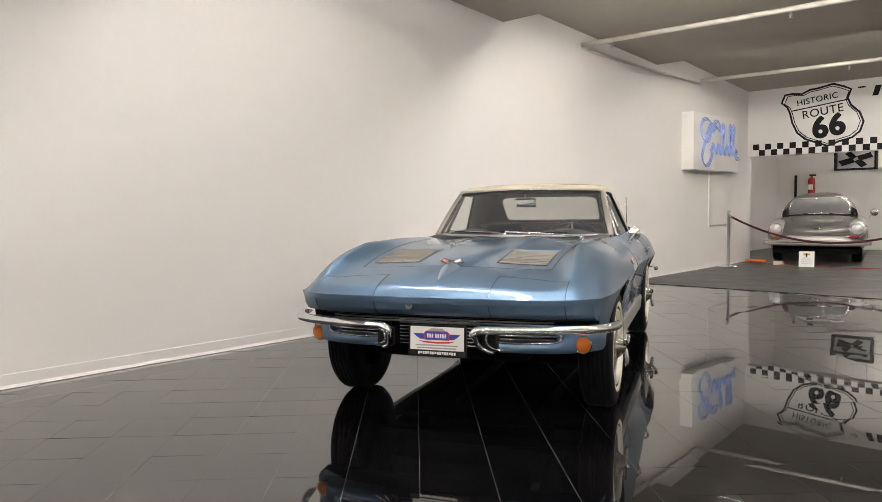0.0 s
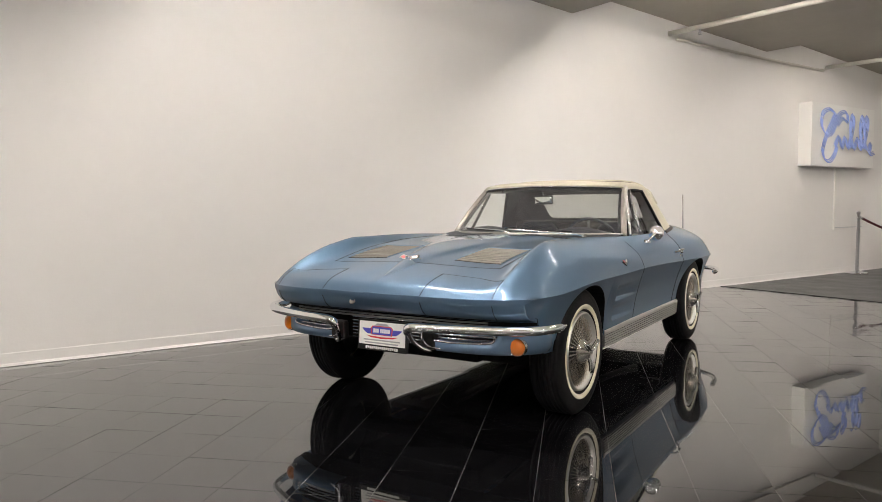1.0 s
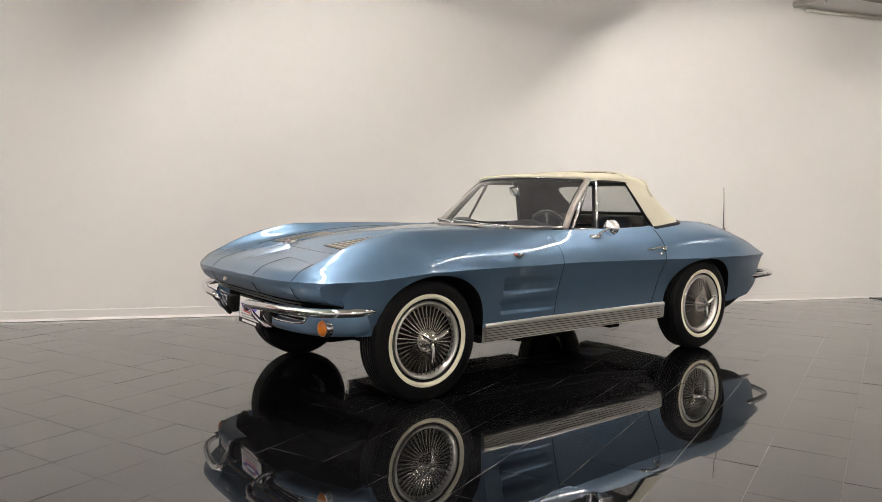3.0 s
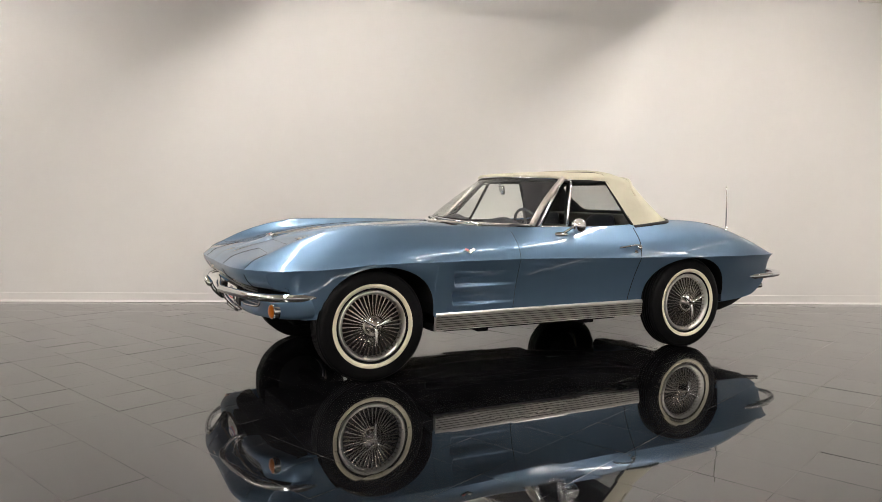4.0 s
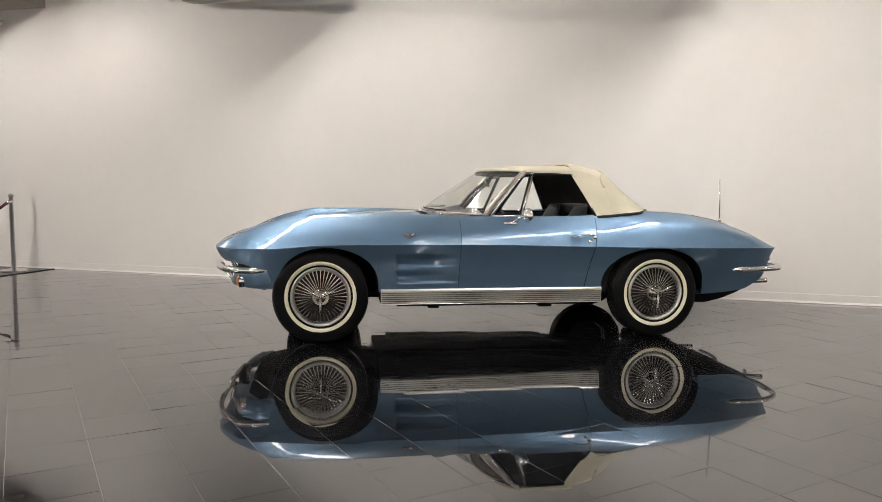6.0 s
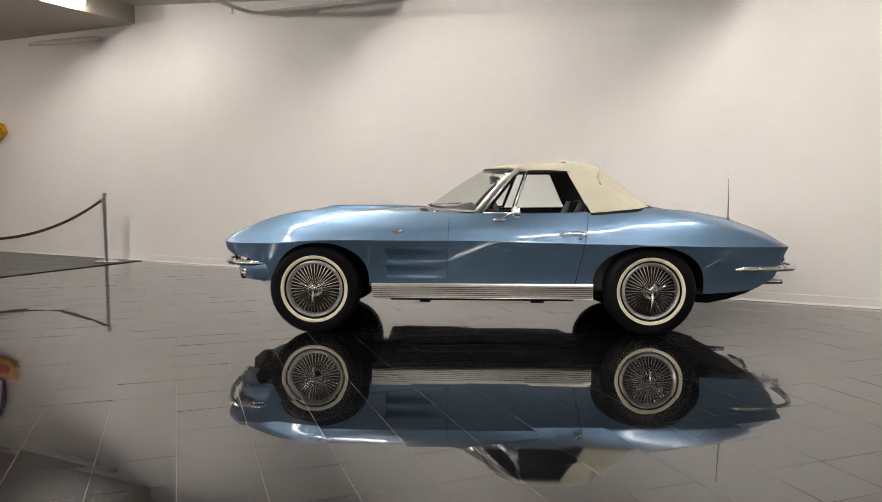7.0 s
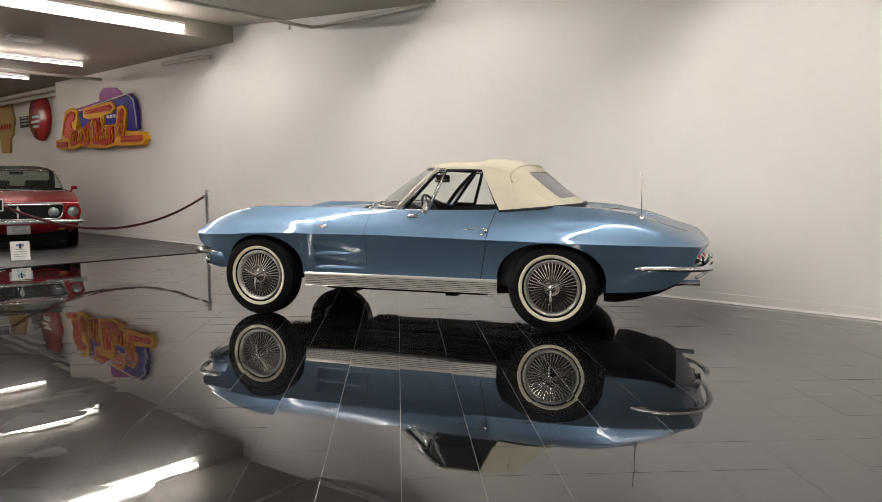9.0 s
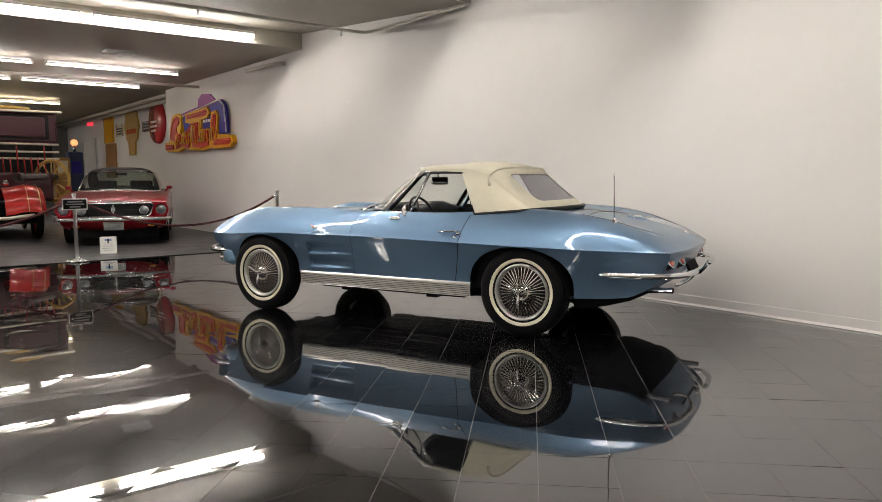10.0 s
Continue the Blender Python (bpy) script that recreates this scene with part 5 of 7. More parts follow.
COUPE_RED.node_tree.nodes["Principled BSDF"].inputs["Coat Weight"].default_value = 0.6
ROOF_VINYL = vary(make_material("black_roof_vinyl", (0.007, 0.007, 0.008), 0.6), 30, 0.2, 0.15, 300)
ROOF_VINYL.node_tree.nodes["Principled BSDF"].inputs["Specular IOR Level"].default_value = 0.15
VINTAGE_GREY = car_paint("grey_lacquer", (0.17, 0.163, 0.155), 0.35)
# paler copy of the same grey: lamp reflection put into the colour
VINTAGE_LIT = car_paint("grey_lacquer_lit", (0.44, 0.43, 0.41), 0.25)
FIRE_RED = car_paint("fire_red_lacquer", (0.36, 0.010, 0.008), 0.1)
FIRE_RED.node_tree.nodes["Principled BSDF"].inputs["Specular IOR Level"].default_value = 0.15
MAROON = vary(make_material("maroon_paint", (0.042, 0.005, 0.009), 0.32, coat=0.5), 4, 0.15)
TILE_BLUE = make_material("pump_blue", (0.02, 0.035, 0.10), 0.35)
PALE_GOLD = make_material("pale_gold_tube", (0.70, 0.48, 0.20), 0.35)
ORANGE = make_material("orange_plastic", (0.72, 0.14, 0.02), 0.4)
GLOW_ORANGE = make_material("orange_globe", (1.0, 0.33, 0.12), 0.3, emit=1.6)
GLOW_RED = make_material("exit_lamp", (1.0, 0.05, 0.08), 0.3, emit=0.7)
HEADLAMP = make_material("headlamp_glass", (0.24, 0.25, 0.26), 0.15, 0.6, coat=1.0)
LAMP_BRIGHT = make_material("bright_lamp_glass", (0.72, 0.73, 0.74), 0.1, 0.5, coat=1.0)


for paint in (YELLOW, SIGN_RED, SIGN_BLUE, SIGN_PURPLE):
    paint.node_tree.nodes["Principled BSDF"].inputs["Roughness"].default_value = 0.55
    paint.node_tree.nodes["Principled BSDF"].inputs["Specular IOR Level"].default_value = 0.2


def pipe(name, pts, r, label, mat=PIPE_PAINT, heads=(), kind="structure"):
    th = thing(name, Matrix.Identity(4), label, "pipe", kind=kind)
    v, f = tube_path(pts, r, 10)
    mesh_object("run", v, f, mat, th, "", True)
    for x, y, z in heads:
        v, f = spin([(0.010, 0.0), (0.010, -0.03), (0.022, -0.034), (0.022, -0.040), (0.006, -0.044), (0.006, -0.062), (0.028, -0.066), (0.0, -0.068)], 12, "z")
        ob = mesh_object("sprinkler_head", v, f, STEEL, th, "", True)
        ob.matrix_local = Matrix.Translation((x, y, z))
    return th


def ceiling_vent():
    th = thing("ceiling_vent", pose(2.38, -6.9, 3.30), "small white square-edged ceiling vent plate", "vent")
    part("frame", boxed(-0.24, 0.24, -0.15, 0.15, -0.02, 0.03, bevel=0.006), WHITE, th)
    for i in range(5):
        y = -0.10 + i * 0.05
        part("slat", boxed(-0.21, 0.21, y - 0.012, y + 0.012, -0.030, -0.016, bevel=0.003), WHITE, th)


def pipes():
    pipe("sprinkler_pipe", [(0.0, 5.03, 3.20), (1.6, 5.11, 3.20), (9.0, 5.4, 3.20)], 0.03, "painted sprinkler pipe under the ceiling", heads=[(0.43, 5.05, 3.175), (2.53, 5.16, 3.175), (5.0, 5.25, 3.175)])
    pipe("sprinkler_pipe", [(0.0, 8.72, 3.16), (2.63, 8.86, 3.16), (9.0, 9.2, 3.16)], 0.03, "painted sprinkler pipe under the ceiling", heads=[(2.2, 8.84, 3.135)])
    pipe("sprinkler_pipe", [(7.5, -2.5, 3.24), (2.0, -2.58, 3.24), (0.28, -2.66, 3.24), (0.17, -2.64, 3.24), (0.14, -2.52, 3.24), (0.11, -0.60, 3.24), (0.10, -0.52, 3.24)], 0.022, "slim painted sprinkler pipe along wall and ceiling", heads=[(0.55, -2.65, 3.22), (2.6, -2.56, 3.22)])
    pipe("wall_conduit", [(0.12, -6.9, 3.19), (0.12, -5.6, 3.17), (0.02, -5.5, 3.17)], 0.035, "short painted pipe stub on the wall")
    pipe("ceiling_pipe", [(0.12, -9.4, 3.14), (7.0, -9.4, 3.14)], 0.03, "painted pipe under the ceiling")
    pipe("ceiling_pipe", [(-0.32, -12.1, 3.18), (-0.32, -25.9, 3.18)], 0.06, "grey pipe running over the wall signs")
    pipe("ceiling_pipe", [(-0.12, -12.1, 3.24), (-0.12, -25.9, 3.24)], 0.05, "grey pipe running over the wall signs")
    # slim conduit shadow line under the near soffit at the wall
    pipe("wall_conduit", [(0.03, 5.15, 3.14), (0.03, 7.0, 3.11), (0.03, 8.6, 3.10)], 0.018, "thin painted conduit along the wall")


def script_sign():
    th = thing("wall_sign", pose(0.2, 8.0, 1.66), "white box sign with looping blue neon script", "sign")
    part("box", boxed(-0.2, 0.0, 0.0, 1.85, 0.0, 0.92, bevel=0.006), WHITE, th, "white sign box")
    # a tall opening loop, then a row of upright loops on a wavy line: no letters
    strokes = [
        [(0.66, 0.62), (0.80, 0.72), (0.95, 0.68), (0.92, 0.81), (0.74, 0.79), (0.62, 0.66), (0.52, 0.50), (0.36, 0.46), (0.22, 0.58), (0.24, 0.76), (0.42, 0.83), (0.60, 0.78)],
        [(0.60, 0.78), (0.48, 0.62), (0.34, 0.42), (0.26, 0.22), (0.34, 0.09), (0.48, 0.08), (0.60, 0.18), (0.66, 0.30)],
        [(0.60, 0.30), (0.72, 0.44), (0.80, 0.28), (0.90, 0.44), (0.98, 0.28), (1.08, 0.44), (1.16, 0.28), (1.28, 0.44), (1.36, 0.28), (1.48, 0.42), (1.58, 0.28), (1.70, 0.38), (1.66, 0.22), (1.80, 0.24)]]
    for y in (1.02, 1.32, 1.46):
        strokes.append([(y, 0.30), (y + 0.12, 0.64), (y + 0.10, 0.79), (y + 0.03, 0.64), (y + 0.06, 0.30)])
    for st in strokes:
        for dy, dz, r in ((0.0, 0.0, 0.009), (0.028, -0.018, 0.008), (-0.026, 0.020, 0.008)):
            v, f = tube_path(smooth_path([(0.03, y + dy, z + dz) for y, z in st], 5), r, 6)
            mesh_object("neon_stroke", v, f, NEON_BLUE, th, "", True)
        y, z = st[0]
        v, f = tube_path([(0.0, y, z), (0.03, y, z)], 0.006, 6)
        mesh_object("tube_support", v, f, STEEL, th)


def star_sign():
    th = thing("wall_sign", Matrix.Identity(4), "large cut-out sign in yellow, red, blue and purple", "sign")
    shapes = [
        ("backing", SIGN_PURPLE, 0.02, 0.06, [(-10.78, 2.66), (-9.67, 2.74), (-9.66, 2.89), (-9.44, 2.99), (-8.98, 2.96), (-8.68, 2.81), (-8.25, 2.79), (-10.49, 2.55)]),
        ("backing", SIGN_BLUE, 0.03, 0.075, [(-10.67, 2.56), (-8.25, 2.77), (-8.10, 2.66), (-8.03, 2.50), (-8.01, 2.10), (-8.49, 2.08), (-10.53, 2.20)]),
        ("letter", YELLOW, 0.02, 0.10, [(-11.87, 2.02), (-11.88, 1.88), (-11.68, 1.81), (-10.88, 1.80), (-10.56, 1.87), (-9.77, 1.79), (-9.62, 1.86), (-9.75, 2.01), (-11.32, 2.08)]),
        ("letter", YELLOW, 0.02, 0.112, [(-11.53, 2.06), (-11.4, 2.4), (-11.25, 2.63), (-10.93, 2.68), (-10.63, 2.61), (-10.66, 2.4), (-10.76, 2.18), (-10.56, 1.89), (-11.26, 1.91)]),
        ("letter", YELLOW, 0.02, 0.118, [(-10.35, 2.44), (-10.33, 2.63), (-9.01, 2.69), (-8.86, 2.56), (-9.03, 2.46), (-9.36, 2.44), (-9.49, 1.81), (-9.98, 1.82), (-9.92, 2.37)]),
        ("letter", YELLOW, 0.02, 0.115, [(-8.94, 1.98), (-8.76, 2.56), (-8.51, 2.58), (-8.40, 2.48), (-8.49, 2.10), (-7.73, 2.04), (-7.65, 1.90), (-7.80, 1.80), (-8.67, 1.80), (-8.96, 1.84)]),
        ("letter", YELLOW, 0.02, 0.106, [(-10.56, 1.89), (-10.33, 2.26), (-8.86, 2.23), (-8.83, 1.83), (-9.43, 1.78), (-10.02, 1.80)])]
    for name, mat, x0, x1, pts in shapes:
        slab(name, pts, x0, x1, mat, th)
    # red faces inset in the yellow edging
    faces = [
        [(-11.76, 1.98), (-11.77, 1.88), (-11.64, 1.86), (-11.22, 1.86), (-11.20, 1.97)],
        [(-11.40, 2.10), (-11.30, 2.38), (-11.16, 2.56), (-10.92, 2.61), (-10.74, 2.56), (-10.80, 2.42), (-10.98, 2.36), (-10.86, 2.14), (-11.05, 2.02)],
        [(-10.24, 2.50), (-10.22, 2.58), (-9.06, 2.635), (-8.97, 2.57), (-9.10, 2.51)],
        [(-8.83, 2.04), (-8.69, 2.50), (-8.54, 2.52), (-8.49, 2.45), (-8.60, 2.04)],
        [(-8.62, 1.99), (-8.66, 1.87), (-7.86, 1.86), (-7.75, 1.91), (-7.80, 1.98)],
        [(-11.02, 1.97), (-11.0, 1.87), (-10.60, 1.92), (-10.25, 1.86), (-10.12, 1.88), (-10.10, 2.0)],
        [(-9.92, 1.99), (-9.90, 1.87), (-9.35, 1.84), (-8.98, 1.88), (-8.96, 1.99)],
        [(-10.85, 2.02), (-10.80, 2.20), (-10.30, 2.22), (-9.95, 2.40), (-9.55, 2.40), (-9.50, 2.20), (-8.95, 2.20), (-8.93, 2.02)]]
    for n, pts in enumerate(faces):
        slab("letter_face", pts, 0.10, 0.126 + 0.001 * n, SIGN_RED, th)
    # tangle of thin gold and red tubes over the middle of the word
    rng = random.Random(23)
    for n in range(22):
        y = -11.05 + 0.115 * n
        top = 2.36 if 9 <= n <= 13 else 2.22
        pts = [(0.142, y + rng.uniform(-0.05, 0.05), rng.uniform(1.94, 2.0)), (0.142, y + rng.uniform(0.0, 0.10), 2.08 + rng.uniform(-0.03, 0.03)), (0.142, y + rng.uniform(0.04, 0.16), top + rng.uniform(-0.06, 0.03)), (0.142, y + rng.uniform(0.14, 0.24), 2.10 + rng.uniform(-0.06, 0.06)), (0.142, y + rng.uniform(0.10, 0.24), rng.uniform(1.93, 2.0))]
        v, f = tube_path(smooth_path(pts, 4), rng.uniform(0.010, 0.017), 6)
        mesh_object("letter_tube", v, f, (YELLOW, ORANGE, SIGN_RED, YELLOW, PALE_GOLD)[n % 5], th, "", True)
    for pts in ([(-11.36, 2.14), (-11.24, 2.40), (-11.05, 2.54), (-10.84, 2.56)], [(-10.18, 2.535), (-9.6, 2.565), (-9.05, 2.59)], [(-8.74, 2.06), (-8.66, 2.28), (-8.57, 2.47)], [(-8.58, 1.93), (-8.2, 1.92), (-7.86, 1.92)], [(-11.7, 1.92), (-11.28, 1.92)]):
        v, f = tube_path(smooth_path([(0.138, y, z) for y, z in pts], 5), 0.011, 6)
        mesh_object("letter_tube", v, f, ORANGE, th, "", True)
    # edging tube and small white lights
    v, f = tube_path([(0.09, -10.6, 2.60), (0.09, -8.4, 2.79), (0.09, -8.14, 2.66), (0.09, -8.06, 2.3), (0.09, -8.05, 2.12)], 0.014, 6)
    mesh_object("edge_tube", v, f, WHITE, th, "", True)
    for k in range(5):
        part("small_lamp", boxed(0.08, 0.10, -9.28 + 0.15 * k, -9.19 + 0.15 * k, 2.37, 2.43), WHITE, th)


def disc(th, name, y, z, ry, rz, x0, x1, mat, n=36, label=""):
    rings = []
    for k, (s, x) in enumerate(((1.0, x0), (1.0, x0 + (x1 - x0) * 0.4), (0.93, x1 * 0.85 + x0 * 0.15), (0.5, x1), (0.02, x1 + 0.01))):
        rings.append([(x, y + ry * s * math.cos(a), z + rz * s * math.sin(a)) for a in np.linspace(0, 2 * math.pi, n, endpoint=False)])
    v, f = loft(rings, close=True)
    return mesh_object(name, v, f, mat, th, label, True)


def old_signs():
    X = -0.55
    th = thing("wall_sign", Matrix.Identity(4), "round domed red enamel sign with pale lettering bars", "sign")
    disc(th, "dish", -14.35, 2.70, 0.62, 0.58, X + 0.01, X + 0.14, ENAMEL_RED)
    for y0, y1, z in ((-14.62, -14.15, 2.72), (-14.7, -14.1, 2.60), (-14.6, -14.2, 2.48)):
        part("print_bar", boxed(X + 0.14, X + 0.156, y0, y1, z - 0.03, z + 0.03), CREAM, th)
    th = thing("wall_sign", Matrix.Identity(4), "tall scalloped old yellow enamel sign", "sign")
    out = []
    for k in range(28):
        a = math.pi * (1.22 - 1.44 * k / 27)
        r = 1.0 + 0.05 * math.cos(8 * a)
        out.append((-16.88 + 0.70 * r * math.cos(a), 2.74 + 0.58 * r * math.sin(a)))
    out += [(-16.55, 2.25), (-16.6, 1.88), (-17.2, 1.88), (-17.25, 2.25)]
    slab("plate", out, X + 0.01, X + 0.06, OLD_YELLOW, th)
    for k in range(5):
        part("print_bar", boxed(X + 0.06, X + 0.066, -17.35 + 0.20 * k, -17.22 + 0.20 * k, 2.52, 2.66), SIGN_RED, th)
    for y0, y1, z0, z1, mat, label in ((-15.75, -15.1, 2.52, 2.80, BLACK_PAINT, "small dark framed wall sign"), (-18.55, -17.85, 2.50, 2.88, CREAM, "small cream wall sign"), (-20.1, -19.0, 2.35, 3.22, YELLOW, "yellow advertising board on the wall"), (-20.0, -18.8, 1.2, 2.32, WOOD, "tall wooden display panel against the wall")):
        th = thing("wall_sign", Matrix.Identity(4), label, "sign")
        part("board", boxed(X + 0.005, X + 0.05, y0, y1, z0, z1, bevel=0.008), mat, th)
        for s in (0, 1):
            part("edge_strip", boxed(X + 0.05, X + 0.06, y0 if s == 0 else y1 - 0.04, y0 + 0.04 if s == 0 else y1, z0, z1), WOOD, th)
        if z1 - z0 < 0.5:
            for k in range(3):
                part("print_bar", boxed(X + 0.05, X + 0.056, y0 + 0.08, y1 - 0.08, z0 + 0.06 + 0.08 * k, z0 + 0.10 + 0.08 * k), GREY_BAR if mat is BLACK_PAINT else BLACK_PAINT, th)
    # far end: door, exit lamp, fuel pumps
    th = thing("door", pose(-0.55, -22.2, 0), "white double door standing ajar at the far end", "door", kind="structure")
    for k in range(2):
        part("leaf", boxed(0.01, 0.05, -0.9 + 0.92 * k, 0.0 + 0.9 * k, 0.02, 2.5, bevel=0.004), PAINT_TRIM, th)
        part("frame_post", boxed(0.0, 0.08, -1.0 + 1.95 * k, -0.92 + 1.95 * k, 0.0, 2.6), STEEL, th)
    th = thing("exit_sign", pose(-0.45, -21.8, 3.14), "small glowing red exit sign below the ceiling", "sign")
    part("housing", boxed(-0.1, 0.1, -0.03, 0.03, -0.11, 0.11, bevel=0.006), GLOW_RED, th)
    part("hanger", boxed(-0.02, 0.02, -0.02, 0.02, 0.11, 0.17), STEEL, th)
    for x, y, glow, mat, label in ((0.42, -20.2, True, TILE_BLUE, "old dark blue fuel pump with an orange globe"), (0.95, -19.6, False, WOOD, "old orange-brown fuel pump")):
        th = thing("fuel_pump", pose(x, y, 0), label, "fuel pump")
        part("cabinet", boxed(-0.23, 0.23, -0.20, 0.20, 0.0, 2.05 if glow else 1.85, bevel=0.05), mat, th)
        part("dial", boxed(-0.15, 0.15, 0.20, 0.215, 1.35, 1.75, bevel=0.004), CREAM if not glow else SIGN_BLUE, th)
        part("plinth", boxed(-0.31, 0.31, -0.25, 0.25, 0.006, 0.08, bevel=0.01), BLACK_TRIM, th)
        if glow:
            v, f = spin([(0.0, -0.05), (0.08, -0.045), (0.11, -0.025), (0.11, 0.025), (0.08, 0.045), (0, 0.05)], 24, "y")
            ob = mesh_object("globe", v, f, GLOW_ORANGE, th, "glowing orange globe", True)
            ob.matrix_local = pose(0, 0, 2.36)
            v, f = tube_path([(0, 0, 2.04), (0, 0, 2.27)], 0.05, 10)
            mesh_object("neck", v, f, CHROME, th, "", True)


def stanchion(x, y, label="chrome rope post on a round weighted base", plaque=False):
    th = thing("barrier_post", pose(x, y, 0.006), label, "barrier post", "rope posts")
    v, f = spin([(0.0, 0.0), (0.16, 0.0), (0.16, 0.012), (0.14, 0.022), (0.06, 0.034), (0.03, 0.05)], 32, "z")
    mesh_object("base", v, f, CHROME, th, "", True)
    v, f = spin([(0.025, 0.03), (0.025, 0.93), (0.031, 0.935), (0.031, 0.96), (0.02, 0.972), (0, 0.975)], 20, "z")
    mesh_object("pole", v, f, STEEL, th, "", True)
    v, f = spin([(0.036, 0.868), (0.036, 0.89)], 16, "z")
    mesh_object("collar", v, f, CHROME, th, "", True)
    if plaque:
        part("plaque_frame", boxed(-0.165, 0.165, 0.028, 0.040, 0.735, 0.895, bevel=0.004), WHITE, th, "pale framed notice")
        part("plaque", boxed(-0.15, 0.15, 0.036, 0.044, 0.75, 0.88, bevel=0.002), BLACK_PAINT, th, "black notice plate")
        for k, w in enumerate((0.07, 0.12, 0.10)):
            part("print_bar", boxed(-w, w, 0.042, 0.047, 0.768 + 0.036 * k, 0.786 + 0.036 * k), GREY_BAR, th)
    return th


def rope(a, b, sag):
    th = thing("barrier_rope", Matrix.Identity(4), "dark red velvet barrier rope with chrome ends", "rope", "barrier ropes")
    a, b = Vector(a), Vector(b)
    pts = [a.lerp(b, t) + Vector((0, 0, -sag * 4 * t * (1 - t))) for t in np.linspace(0, 1, 25)]
    v, f = tube_path(pts, 0.018, 10)
    mesh_object("cord", v, f, ROPE_RED, th, "", True)
    for p, q in ((pts[0], pts[1]), (pts[-1], pts[-2])):
        d = (q - p).normalized()
        v, f = tube_path([p - d * 0.005, p + d * 0.05], 0.023, 10)
        mesh_object("end_cap", v, f, CHROME, th, "", True)


def barriers():
    stanchion(0.40, -5.12)
    stanchion(3.60, -4.93, "chrome rope post carrying a small black notice", True)
    stanchion(6.6, -4.95)
    rope((0.43, -5.12, 0.885), (3.57, -4.93, 0.885), 0.44)
    rope((3.63, -4.93, 0.885), (6.57, -4.95, 0.885), 0.40)
    stanchion(0.22, 9.40)
    stanchion(3.5, 9.3)
    rope((0.25, 9.40, 0.885), (3.47, 9.3, 0.885), 0.42)


def placard(x, y, rz):
    th = thing("info_card", pose(x, y, 0.007, 0, 0, rz), "white printed card on a small easel on the floor", "sign", "info cards")
    m = pose(0, 0, 0, -12)
    part("card", boxed(-0.12, 0.12, -0.006, 0.006, 0.0, 0.27, bevel=0.002, m=m), WHITE, th)
    part("crest_bar", boxed(-0.05, 0.05, -0.010, -0.005, 0.20, 0.235, m=m), PALE_PRINT if y < 0 else OLD_YELLOW, th)
    for k, w in enumerate((0.07, 0.085, 0.08, 0.06)):
        part("print_bar", boxed(-w, w, -0.009, -0.005, 0.05 + 0.033 * k, 0.058 + 0.033 * k, m=m), GREY_BAR, th)
    part("easel_leg", boxed(-0.01, 0.01, 0.0, 0.012, 0.0, 0.24, m=pose(0, 0.07, 0, 14)), BLACK_TRIM, th)


def section(w, z0, z1, n, k=17):
    """Half ring over the top: a squarish arch of half width w from z0 up to z1."""
    out = []
    for a in np.linspace(0, math.pi, k):
        c, s = math.cos(a), math.sin(a)
        out.append((w * math.copysign(abs(c) ** (2 / n), c), z0 + (z1 - z0) * abs(s) ** (2 / n)))
    return out


def arch_skin(stations, k=25):
    """Skin over stations of (y, half width, bottom, top, squareness)."""
    return loft([[(x, y, z) for x, z in section(w, z0, z1, n, k)] for y, w, z0, z1, n in stations])


def road_wheel(parent, x, y, r, hub_mat, label, white=False):
    e = new("wheel")
    e.parent = parent
    e.matrix_local = pose(x, y, r + 0.006) @ (Matrix.Identity(4) if x > 0 else pose(0, 0, 0, 0, 0, 180))
    v, f = spin([(r * 0.6, -0.07), (r * 0.85, -0.085), (r * 0.97, -0.075), (r, -0.05), (r, 0.05), (r * 0.97, 0.075), (r * 0.85, 0.085), (r * 0.62, 0.075)], 40)
    mesh_object("tyre", v, f, RUBBER, e, label, True)
    v, f = spin([(r * 0.63, 0.06), (r * 0.60, 0.075), (r * 0.5, 0.05), (r * 0.3, 0.06), (r * 0.2, 0.085), (0, 0.09)], 32)
    mesh_object("hub_cap", v, f, hub_mat, e, "", True)


def lamp_round(parent, x, y, z, r, name="headlamp", glassy=HEADLAMP):
    e = new(name)
    e.parent = parent
    e.matrix_local = pose(x, y, z)
    v, f = spin([(r * 1.15, 0.04), (r * 1.15, -0.01), (r * 1.05, -0.02), (r, -0.01)], 24, "y")
    mesh_object("bezel", v, f, CHROME, e, "", True)
    v, f = spin([(r, -0.008), (r * 0.7, -0.03), (0, -0.04)], 24, "y")
    mesh_object("lens", v, f, glassy, e, "clear lamp glass", True)


